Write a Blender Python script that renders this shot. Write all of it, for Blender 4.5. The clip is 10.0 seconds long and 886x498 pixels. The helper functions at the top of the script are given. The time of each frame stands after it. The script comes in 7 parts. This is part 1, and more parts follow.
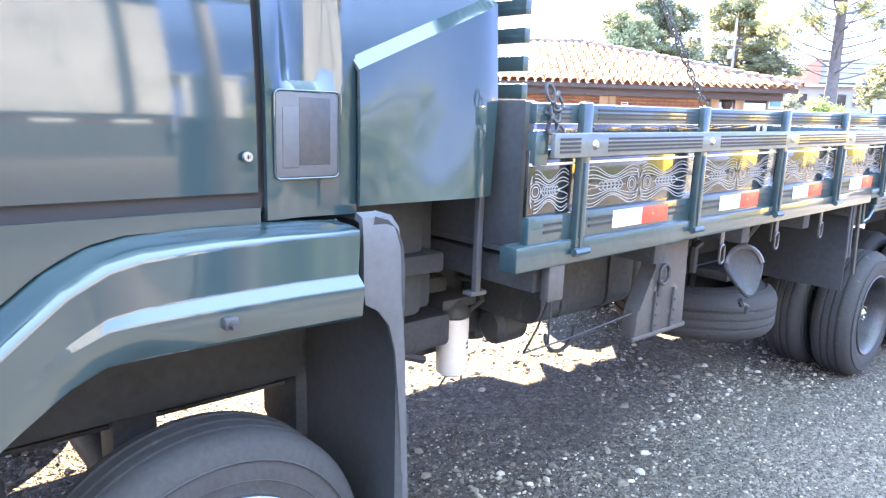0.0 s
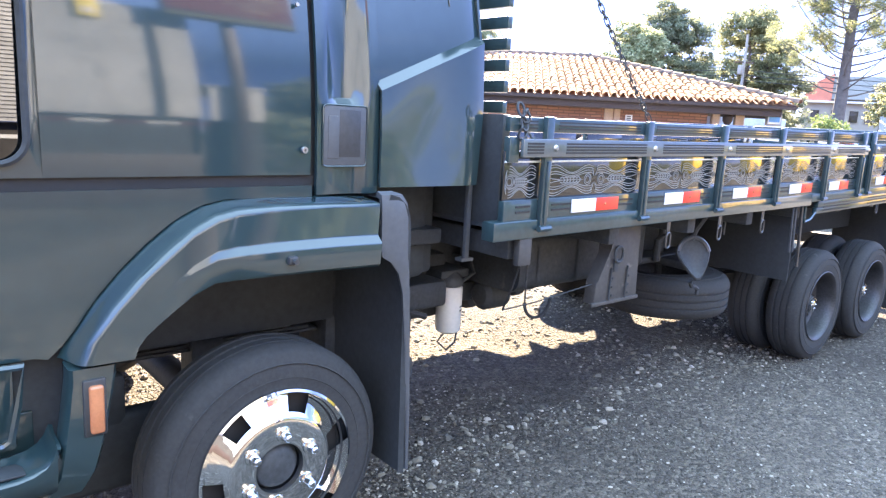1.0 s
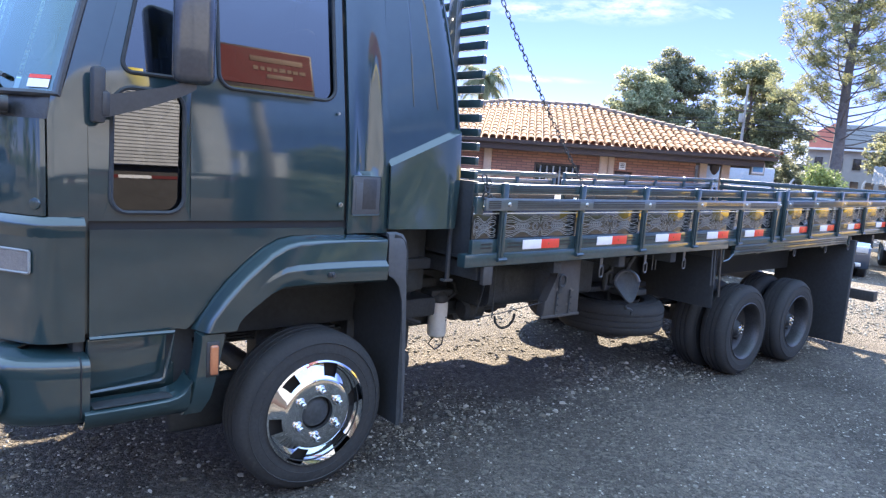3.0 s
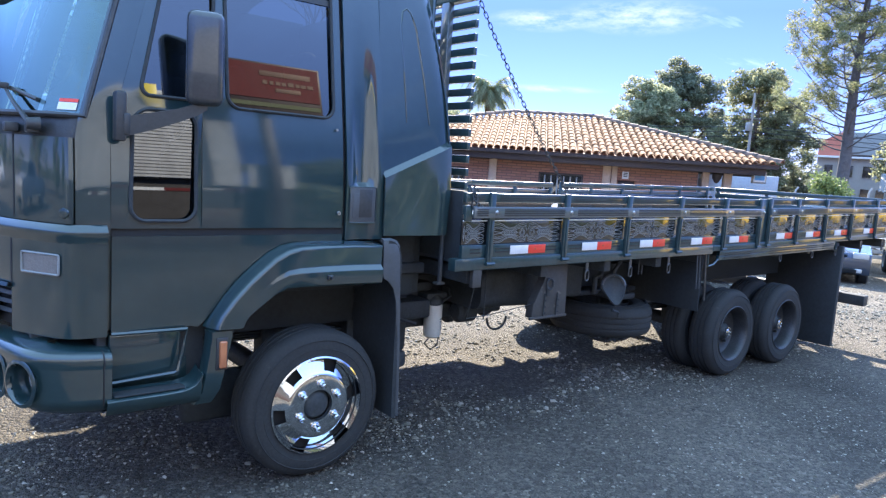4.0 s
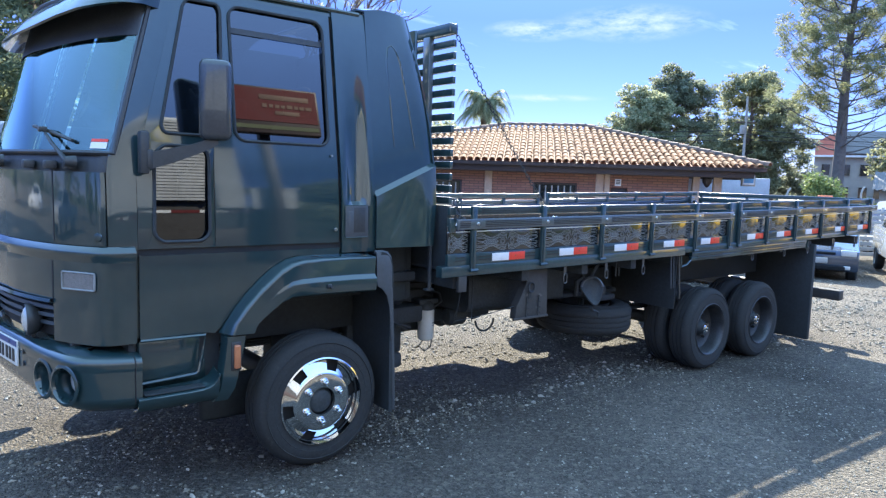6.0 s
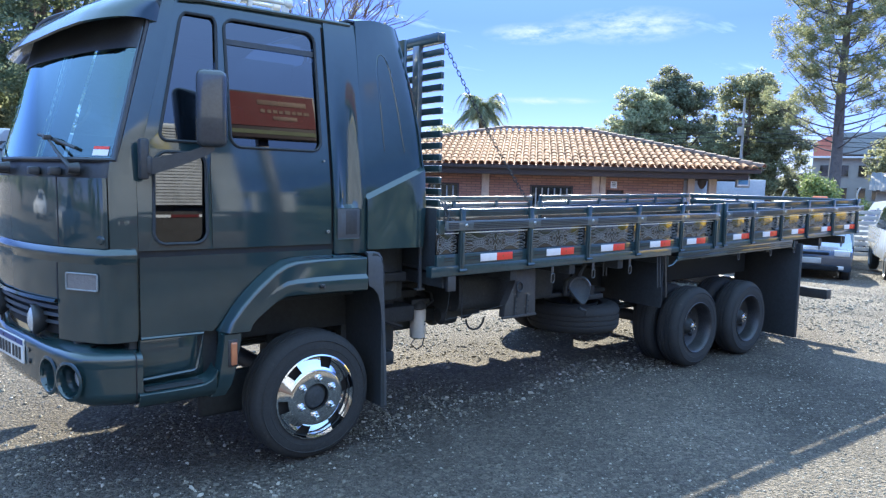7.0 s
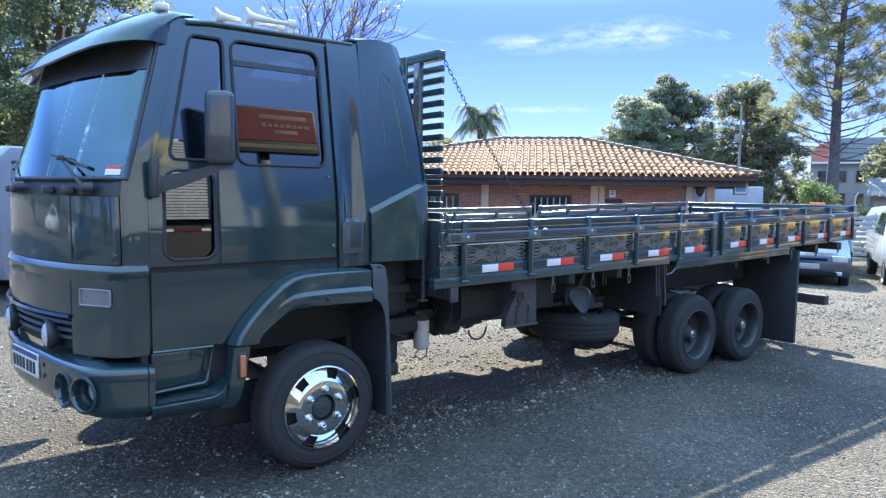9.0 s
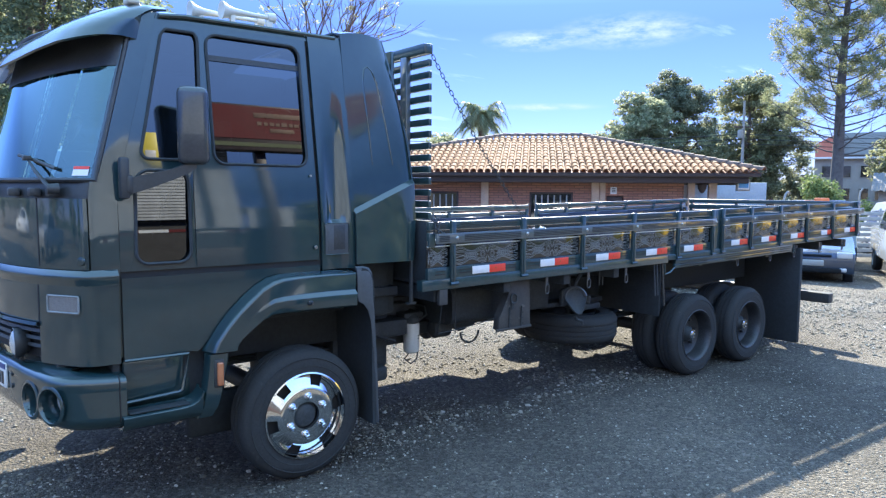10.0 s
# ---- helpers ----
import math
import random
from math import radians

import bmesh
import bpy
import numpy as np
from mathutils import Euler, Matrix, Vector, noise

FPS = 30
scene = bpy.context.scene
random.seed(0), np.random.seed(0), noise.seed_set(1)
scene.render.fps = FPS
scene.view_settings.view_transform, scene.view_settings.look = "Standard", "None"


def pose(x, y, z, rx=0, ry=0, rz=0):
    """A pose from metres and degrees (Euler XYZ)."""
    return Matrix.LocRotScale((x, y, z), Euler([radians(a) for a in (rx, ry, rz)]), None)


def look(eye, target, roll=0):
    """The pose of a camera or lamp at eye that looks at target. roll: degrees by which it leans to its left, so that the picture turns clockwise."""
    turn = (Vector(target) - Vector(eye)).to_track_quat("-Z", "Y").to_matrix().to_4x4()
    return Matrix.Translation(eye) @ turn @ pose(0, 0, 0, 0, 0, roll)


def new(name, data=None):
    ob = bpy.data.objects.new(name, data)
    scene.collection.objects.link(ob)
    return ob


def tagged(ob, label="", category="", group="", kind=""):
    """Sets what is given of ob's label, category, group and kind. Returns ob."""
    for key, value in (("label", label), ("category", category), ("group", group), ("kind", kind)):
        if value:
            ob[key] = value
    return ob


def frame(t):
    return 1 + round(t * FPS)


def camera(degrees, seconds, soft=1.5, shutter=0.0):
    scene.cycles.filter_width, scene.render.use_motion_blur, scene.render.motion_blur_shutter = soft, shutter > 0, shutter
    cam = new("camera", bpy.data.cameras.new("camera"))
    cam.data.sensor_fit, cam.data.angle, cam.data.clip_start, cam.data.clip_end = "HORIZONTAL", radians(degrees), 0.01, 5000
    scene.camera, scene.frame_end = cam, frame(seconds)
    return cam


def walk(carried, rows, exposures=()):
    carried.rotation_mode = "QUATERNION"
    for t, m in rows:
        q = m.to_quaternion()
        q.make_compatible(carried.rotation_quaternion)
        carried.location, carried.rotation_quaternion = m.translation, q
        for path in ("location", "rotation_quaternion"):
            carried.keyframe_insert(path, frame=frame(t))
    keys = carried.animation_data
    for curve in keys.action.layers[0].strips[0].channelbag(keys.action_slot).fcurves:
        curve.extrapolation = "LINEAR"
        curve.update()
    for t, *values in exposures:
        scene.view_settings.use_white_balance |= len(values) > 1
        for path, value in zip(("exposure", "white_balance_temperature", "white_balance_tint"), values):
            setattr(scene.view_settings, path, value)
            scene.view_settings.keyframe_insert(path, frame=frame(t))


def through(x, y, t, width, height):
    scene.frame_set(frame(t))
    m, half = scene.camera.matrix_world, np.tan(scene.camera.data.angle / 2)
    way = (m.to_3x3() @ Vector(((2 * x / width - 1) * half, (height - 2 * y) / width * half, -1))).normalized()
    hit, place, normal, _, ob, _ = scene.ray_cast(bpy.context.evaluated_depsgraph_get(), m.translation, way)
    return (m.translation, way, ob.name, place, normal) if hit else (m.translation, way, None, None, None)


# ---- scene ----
cam = camera(65.5, 10.0, 1.3)
PATH = [
    (0, (0.033, -1.175, 1.466), (1.34, 0.287, 1.073), 2.0),
    (0.5, (-0.191, -1.459, 1.472), (1.102, 0.019, 1.095), 2.8),
    (1, (-0.355, -1.69, 1.472), (0.932, -0.204, 1.102), 3.1),
    (1.5, (-0.548, -1.899, 1.488), (0.735, -0.41, 1.115), 0.9),
    (2, (-0.709, -2.13, 1.541), (0.572, -0.637, 1.185), 1.5),
    (2.5, (-0.854, -2.424, 1.585), (0.422, -0.914, 1.28), 4.2),
    (3, (-1.0, -2.61, 1.615), (0.273, -1.09, 1.35), 4.2),
    (4.5, (-1.147, -3.003, 1.638), (0.093, -1.452, 1.401), 3.6),
    (5, (-1.241, -3.097, 1.655), (-0.004, -1.543, 1.422), 3.2),
    (5.5, (-1.284, -3.182, 1.666), (-0.041, -1.63, 1.45), 2.4),
    (7, (-1.339, -3.454, 1.671), (-0.095, -1.901, 1.477), 1.5),
    (7.5, (-1.396, -3.475, 1.678), (-0.149, -1.923, 1.491), 1.4),
    (8, (-1.413, -3.498, 1.686), (-0.164, -1.946, 1.511), 1.2),
    (8.5, (-1.415, -3.504, 1.69), (-0.164, -1.952, 1.524), 1.0),
    (9, (-1.411, -3.517, 1.692), (-0.165, -1.961, 1.527), 0.8),
    (9.5, (-1.369, -3.491, 1.695), (-0.128, -1.932, 1.526), 0.6),
    (10, (-1.235, -3.454, 1.699), (0.002, -1.893, 1.528), 0.4),
]
EXPOSURES = [(0, 4.35, 6450, 9), (0.5, 3.9, 6350, 9), (1, 3.5, 6280, 10), (2, 2.97, 6330, 10), (3, 2.57, 5800, 9), (4.5, 2.26, 5330, 4), (7, 2.12, 5250, 1), (10, 2.12, 5250, 1)]
walk(cam, [(t, look(eye, target, roll)) for t, eye, target, roll in PATH], EXPOSURES)

# ---- world, sun, exposure ----
SUN = Vector((1.22, 1.06, 1.0)).normalized()
world = bpy.data.worlds.new("sky")
scene.world = world
world.use_nodes = True
wn, wl = world.node_tree.nodes, world.node_tree.links
sky = wn.new("ShaderNodeTexSky")
sky.sky_type, sky.sun_disc = "NISHITA", False
sky.sun_elevation = math.asin(SUN.z)
sky.sun_rotation = math.atan2(SUN.x, SUN.y)
sky.air_density, sky.dust_density, sky.ozone_density, sky.altitude = 0.9, 0.0, 2.8, 800
# a cooler sky with a few thin, high clouds
cool = wn.new("ShaderNodeVectorMath")
cool.operation = "MULTIPLY"
cool.inputs[1].default_value = (0.95, 0.81, 1.26)
wl.new(sky.outputs[0], cool.inputs[0])
tc = wn.new("ShaderNodeTexCoord")
sep = wn.new("ShaderNodeSeparateXYZ")
wl.new(tc.outputs["Generated"], sep.inputs[0])
flat = wn.new("ShaderNodeMath")
flat.operation = "ADD"
flat.inputs[1].default_value = 0.08
wl.new(sep.outputs[2], flat.inputs[0])
div = wn.new("ShaderNodeVectorMath")
div.operation = "DIVIDE"
wl.new(tc.outputs["Generated"], div.inputs[0]), wl.new(flat.outputs[0], div.inputs[1])
drift = wn.new("ShaderNodeMapping")
drift.inputs["Rotation"].default_value, drift.inputs["Scale"].default_value = (0, 0, radians(35)), (0.5, 1.6, 0.0)
drift.inputs["Location"].default_value = (1.9, 0.6, 0)
wl.new(div.outputs[0], drift.inputs[0])
low = wn.new("ShaderNodeMapRange")
low.inputs[1].default_value, low.inputs[2].default_value, low.inputs[3].default_value, low.inputs[4].default_value = 0.25, 0.5, 0.25, 1.3
wl.new(sep.outputs[2], low.inputs[0])
dim = wn.new("ShaderNodeVectorMath")
dim.operation = "SCALE"
wl.new(cool.outputs[0], dim.inputs[0]), wl.new(low.outputs[0], dim.inputs["Scale"])
# unseen pale layer towards the zenith, added to brighten the shade and make it less blue
rise = wn.new("ShaderNodeMapRange")
rise.inputs[1].default_value, rise.inputs[2].default_value, rise.inputs[4].default_value = 0.22, 0.72, 0.58
wl.new(sep.outputs[2], rise.inputs[0])
zenith_fill = wn.new("ShaderNodeMix")
zenith_fill.data_type = "RGBA"
zenith_fill.inputs["B"].default_value = (3.7, 5.05, 5.6, 1)
wl.new(rise.outputs[0], zenith_fill.inputs["Factor"]), wl.new(dim.outputs[0], zenith_fill.inputs["A"])
cl = wn.new("ShaderNodeTexNoise")
cl.inputs["Scale"].default_value, cl.inputs["Detail"].default_value, cl.inputs["Roughness"].default_value = 1.7, 8.0, 0.62
wl.new(drift.outputs[0], cl.inputs["Vector"])
thin = wn.new("ShaderNodeMapRange")
thin.inputs[1].default_value, thin.inputs[2].default_value, thin.inputs[4].default_value = 0.6, 0.8, 0.4
wl.new(cl.outputs[0], thin.inputs[0])
cmix = wn.new("ShaderNodeMix")
cmix.data_type = "RGBA"
cmix.inputs["B"].default_value = (3.4, 3.6, 3.9, 1)
wl.new(thin.outputs[0], cmix.inputs["Factor"]), wl.new(zenith_fill.outputs["Result"], cmix.inputs["A"])
# three wisps of high cloud over the house
wisps = None
for at, turn, size in (((0.70, 0.685, 0.206), -44, (0.075, 0.3, 0.016)), ((0.782, 0.588, 0.214), -52, (0.11, 0.3, 0.026)), ((0.722, 0.683, 0.117), -44, (0.09, 0.3, 0.006))):
    wm = wn.new("ShaderNodeMapping")
    wm.vector_type = "TEXTURE"
    wm.inputs["Location"].default_value, wm.inputs["Rotation"].default_value, wm.inputs["Scale"].default_value = at, (0, 0, radians(turn)), size
    ball = wn.new("ShaderNodeTexGradient")
    ball.gradient_type = "SPHERICAL"
    wl.new(tc.outputs["Generated"], wm.inputs[0]), wl.new(wm.outputs[0], ball.inputs[0])
    if wisps is None:
        wisps = ball.outputs[1]
    else:
        add = wn.new("ShaderNodeMath")
        wl.new(wisps, add.inputs[0]), wl.new(ball.outputs[1], add.inputs[1])
        wisps = add.outputs[0]
torn = wn.new("ShaderNodeTexNoise")
torn.inputs["Scale"].default_value, torn.inputs["Detail"].default_value, torn.inputs["Roughness"].default_value = 26.0, 8.0, 0.65
stretch = wn.new("ShaderNodeMapping")
stretch.inputs["Scale"].default_value = (1.0, 1.0, 3.2)
wl.new(tc.outputs["Generated"], stretch.inputs[0]), wl.new(stretch.outputs[0], torn.inputs["Vector"])
edge = wn.new("ShaderNodeMapRange")
edge.inputs[1].default_value, edge.inputs[2].default_value = 0.38, 0.72
wl.new(torn.outputs[0], edge.inputs[0])
wisp = wn.new("ShaderNodeMath")
wisp.operation = "MULTIPLY"
wl.new(wisps, wisp.inputs[0]), wl.new(edge.outputs[0], wisp.inputs[1])
soft = wn.new("ShaderNodeMath")
soft.operation, soft.use_clamp = "MULTIPLY", True
soft.inputs[1].default_value = 1.6
wl.new(wisp.outputs[0], soft.inputs[0])
wmix = wn.new("ShaderNodeMix")
wmix.data_type = "RGBA"
wmix.inputs["B"].default_value = (1.75, 1.8, 1.85, 1)
wl.new(soft.outputs[0], wmix.inputs["Factor"]), wl.new(cmix.outputs["Result"], wmix.inputs["A"])
wl.new(wmix.outputs["Result"], wn["Background"].inputs[0])
wn["Background"].inputs[1].default_value = 0.13
sun = new("sun", bpy.data.lights.new("sun", "SUN"))
sun.data.energy, sun.data.angle, sun.data.color = 4.9, radians(0.6), (1.0, 0.8, 0.57)
sun.matrix_world = look(SUN * 60, (0, 0, 0))


# ---- materials ----
def material(name, base, rough=0.5, metal=0.0, vary=0.15, scale=6.0, bump=0.0, bump_scale=60.0, coat=0.0, wear=None, wear_at=0.62, random=0.0, spec=0.5, coords="Object"):
    """A procedural surface: base colour varied at two scales, fine relief, patches of wear."""
    m = bpy.data.materials.new(name)
    m.use_nodes = True
    n, l = m.node_tree.nodes, m.node_tree.links
    p = n["Principled BSDF"]
    p.inputs["Roughness"].default_value, p.inputs["Metallic"].default_value = rough, metal
    p.inputs["Coat Weight"].default_value, p.inputs["Coat Roughness"].default_value = coat, 0.04
    p.inputs["Specular IOR Level"].default_value = spec
    tc = n.new("ShaderNodeTexCoord")

    def noise_at(s, detail=4.0):
        t = n.new("ShaderNodeTexNoise")
        t.inputs["Scale"].default_value, t.inputs["Detail"].default_value = s, detail
        l.new(tc.outputs[coords], t.inputs["Vector"])
        return t
    big, small = noise_at(scale), noise_at(scale * 9.0)
    add = n.new("ShaderNodeMath")
    add.operation = "ADD"
    l.new(big.outputs[0], add.inputs[0]), l.new(small.outputs[0], add.inputs[1])
    fac = n.new("ShaderNodeMapRange")
    fac.inputs[1].default_value, fac.inputs[2].default_value = 0.7, 1.3
    fac.inputs[3].default_value, fac.inputs[4].default_value = 1 - vary, 1 + vary
    l.new(add.outputs[0], fac.inputs[0])
    value = fac.outputs[0]
    if random:
        info = n.new("ShaderNodeObjectInfo")
        rr = n.new("ShaderNodeMapRange")
        rr.inputs[3].default_value, rr.inputs[4].default_value = 1 - random, 1 + random
        l.new(info.outputs["Random"], rr.inputs[0])
        mu = n.new("ShaderNodeMath")
        mu.operation = "MULTIPLY"
        l.new(value, mu.inputs[0]), l.new(rr.outputs[0], mu.inputs[1])
        value = mu.outputs[0]
    mix = n.new("ShaderNodeVectorMath")
    mix.operation = "SCALE"
    mix.inputs[0].default_value = base[:3]
    l.new(value, mix.inputs["Scale"])
    colour = mix.outputs[0]
    if wear:
        patch = noise_at(scale * 2.2, 6.0)
        ramp = n.new("ShaderNodeMapRange")
        ramp.inputs[1].default_value, ramp.inputs[2].default_value = wear_at, wear_at + 0.08
        l.new(patch.outputs[0], ramp.inputs[0])
        wm = n.new("ShaderNodeMix")
        wm.data_type = "RGBA"
        wm.inputs["B"].default_value = (*wear, 1)
        l.new(ramp.outputs[0], wm.inputs["Factor"]), l.new(colour, wm.inputs["A"])
        colour = wm.outputs["Result"]
    l.new(colour, p.inputs["Base Color"])
    rv = n.new("ShaderNodeMapRange")
    rv.inputs[3].default_value, rv.inputs[4].default_value = max(0.0, rough * 0.8), min(1.0, rough * 1.25)
    l.new(big.outputs[0], rv.inputs[0]), l.new(rv.outputs[0], p.inputs["Roughness"])
    if bump:
        bt = noise_at(bump_scale, 3.0)
        b = n.new("ShaderNodeBump")
        b.inputs["Strength"].default_value, b.inputs["Distance"].default_value = min(1.0, bump), 0.01
        l.new(bt.outputs[0], b.inputs["Height"]), l.new(b.outputs[0], p.inputs["Normal"])
    return m


def glass(name, tint, rough=0.02, clear=0.5, gloss=1.6):
    """A thin tinted pane: part clear, part mirror by the angle."""
    m = bpy.data.materials.new(name)
    m.use_nodes = True
    n, l = m.node_tree.nodes, m.node_tree.links
    n.remove(n["Principled BSDF"])
    fr = n.new("ShaderNodeFresnel")
    fr.inputs[0].default_value = 1.52
    bo = n.new("ShaderNodeMath")
    bo.operation = "MULTIPLY_ADD"
    bo.inputs[1].default_value, bo.inputs[2].default_value = gloss, 0.02
    l.new(fr.outputs[0], bo.inputs[0])
    tr, gl, mx = n.new("ShaderNodeBsdfTransparent"), n.new("ShaderNodeBsdfGlossy"), n.new("ShaderNodeMixShader")
    tr.inputs[0].default_value = (*[c * clear for c in tint], 1)
    gl.inputs["Roughness"].default_value = rough
    l.new(bo.outputs[0], mx.inputs[0]), l.new(tr.outputs[0], mx.inputs[1]), l.new(gl.outputs[0], mx.inputs[2])
    l.new(mx.outputs[0], n["Material Output"].inputs[0])
    return m


M = {}
M["paint"] = material("dark_green_paint", (0.019, 0.038, 0.042), 0.35, 0.0, 0.08, 2.0, coat=1.0, spec=0.1)
M["paint"].node_tree.nodes["Principled BSDF"].inputs["Coat IOR"].default_value = 1.72
M["paint"].node_tree.nodes["Principled BSDF"].inputs["Coat Roughness"].default_value = 0.055
M["bedpaint"] = material("green_wood_paint", (0.026, 0.05, 0.056), 0.35, 0.0, 0.2, 4.0, coat=0.8, bump=0.04, bump_scale=40.0, spec=0.3)
M["bandpaint"] = material("grey_green_aluminium", (0.085, 0.102, 0.108), 0.3, 0.0, 0.15, 4.0, coat=0.9, bump=0.02)
M["panel"] = material("dark_varnished_board", (0.014, 0.016, 0.017), 0.12, 0.0, 0.3, 5.0, coat=1.0, bump=0.008, bump_scale=9.0, spec=0.5)
M["panel"].node_tree.nodes["Principled BSDF"].inputs["Coat IOR"].default_value = 1.55
M["bedpaint"].node_tree.nodes["Principled BSDF"].inputs["Coat IOR"].default_value = 1.7
M["bandpaint"].node_tree.nodes["Principled BSDF"].inputs["Coat IOR"].default_value = 1.7
M["silverline"] = material("silver_pinstripe", (0.24, 0.25, 0.25), 0.4, 0.0, 0.15, 20.0)
M["whiteline"] = material("white_stripe", (0.75, 0.77, 0.77), 0.4, 0.0, 0.08, 10.0)
M["black"] = material("black_plastic", (0.038, 0.04, 0.043), 0.45, 0.0, 0.2, 8.0, bump=0.08, bump_scale=120.0)
M["mirrorblack"] = material("glossy_mirror_plastic", (0.04, 0.044, 0.05), 0.25, 0.0, 0.15, 8.0, coat=0.6)
M["seam"] = material("black_gap", (0.02, 0.02, 0.021), 0.7, 0.0, 0.1, 8.0)
M["chassis"] = material("chassis_black", (0.039, 0.043, 0.046), 0.6, 0.0, 0.35, 7.0, bump=0.15, wear=(0.088, 0.084, 0.076), wear_at=0.66)
M["rubber"] = material("tyre_rubber", (0.031, 0.031, 0.031), 0.85, 0.0, 0.25, 9.0, bump=0.12, bump_scale=90.0, wear=(0.06, 0.057, 0.052), wear_at=0.66)
M["flap"] = material("mudflap_rubber", (0.03, 0.034, 0.037), 0.7, 0.0, 0.25, 5.0, bump=0.1)
M["chrome"] = material("chrome", (0.7, 0.71, 0.72), 0.05, 1.0, 0.04, 8.0)
M["steel"] = material("bare_steel", (0.42, 0.42, 0.41), 0.38, 1.0, 0.2, 14.0, bump=0.05)
M["rim"] = material("dull_rim", (0.06, 0.06, 0.062), 0.45, 0.5, 0.3, 9.0, bump=0.05)
M["hook"] = material("dull_hook_steel", (0.13, 0.13, 0.13), 0.4, 0.8, 0.25, 20.0, bump=0.05)
M["turnlens"] = material("smoky_lamp_lens", (0.17, 0.165, 0.165), 0.15, 0.0, 0.15, 60.0, coat=0.6, bump=0.25, bump_scale=140.0)
M["grey"] = material("grey_plastic", (0.07, 0.074, 0.08), 0.5, 0.0, 0.12, 6.0, bump=0.05, bump_scale=160.0)
M["boxgrey"] = material("dusty_grey_steel", (0.06, 0.057, 0.054), 0.55, 0.0, 0.2, 6.0, bump=0.06, wear=(0.15, 0.135, 0.12), wear_at=0.64)
M["filter"] = material("cream_filter_enamel", (0.66, 0.64, 0.58), 0.35, 0.0, 0.06, 8.0)
M["red"] = material("red_reflector", (0.75, 0.06, 0.035), 0.3, 0.0, 0.08, 30.0)
M["white"] = material("white_reflector", (0.78, 0.75, 0.74), 0.35, 0.0, 0.06, 30.0)
M["amber"] = material("amber_lens", (0.45, 0.17, 0.075), 0.2, 0.0, 0.1, 20.0, coat=0.6)
M["lens"] = material("clear_lens", (0.55, 0.57, 0.58), 0.12, 0.3, 0.15, 60.0, coat=1.0, bump=0.2, bump_scale=120.0)
M["plate"] = material("plate_white", (0.72, 0.69, 0.64), 0.4, 0.0, 0.04, 20.0)
M["plateblue"] = material("plate_blue", (0.035, 0.06, 0.2), 0.4, 0.0, 0.05, 20.0)
M["ink"] = material("dark_print", (0.02, 0.02, 0.022), 0.5, 0.0, 0.1, 20.0)
M["yellow"] = material("yellow_sticker", (0.8, 0.65, 0.05), 0.4, 0.0, 0.08, 20.0)
M["ivory"] = material("ivory_horn_plastic", (0.66, 0.63, 0.55), 0.4, 0.0, 0.08, 12.0)
M["seat"] = material("seat_cloth", (0.07, 0.08, 0.1), 0.9, 0.0, 0.2, 10.0, bump=0.1)
M["floorwood"] = material("bed_floor_planks", (0.16, 0.12, 0.085), 0.7, 0.0, 0.3, 6.0, bump=0.2, random=0.2)
M["sideglass"] = glass("tinted_side_glass", (0.25, 0.3, 0.32), 0.012, 0.22, 2.8)
M["screen"] = glass("windscreen_glass", (0.6, 0.88, 0.9), 0.01, 0.75, 2.8)
M["screen"].node_tree.nodes["Glossy BSDF"].inputs["Color"].default_value = (0.78, 1.0, 0.94, 1)


# ---- mesh helpers ----
def part(name, bm, mat, parent, label="", smooth=True):
    me = bpy.data.meshes.new(name)
    bmesh.ops.recalc_face_normals(bm, faces=bm.faces[:])
    bm.to_mesh(me)
    bm.free()
    me.materials.append(mat)
    if smooth:
        me.shade_smooth()
        me.set_sharp_from_angle(angle=radians(38))
    ob = new(name, me)
    ob.parent = parent
    if label:
        tagged(ob, label)
    return ob


def thing(name, label, category, at=(0, 0, 0), turn=0.0, group="", kind=""):
    ob = tagged(new(name), label, category, group, kind)
    ob.matrix_world = pose(*at, 0, 0, turn)
    return ob


def weld(bm, other):
    me = bpy.data.meshes.new("tmp")
    other.to_mesh(me)
    other.free()
    bm.from_mesh(me)
    bpy.data.meshes.remove(me)
    return bm


def rbox(bm, lo, hi, r=0.0, segs=2, m=None):
    """A box from corner to corner, its edges rounded by r."""
    b = bmesh.new()
    size = [max(1e-4, h - a) for a, h in zip(lo, hi)]
    mid = [(a + h) / 2 for a, h in zip(lo, hi)]
    bmesh.ops.create_cube(b, size=1.0, matrix=Matrix.Translation(mid) @ Matrix.Diagonal((*size, 1)))
    if r > 0:
        bmesh.ops.bevel(b, geom=b.edges[:], offset=min(r, min(size) * 0.45), segments=segs, affect="EDGES", profile=0.5)
    if m is not None:
        b.transform(m)
    return weld(bm, b)


def box(lo, hi, r=0.0, segs=2, m=None):
    return rbox(bmesh.new(), lo, hi, r, segs, m)


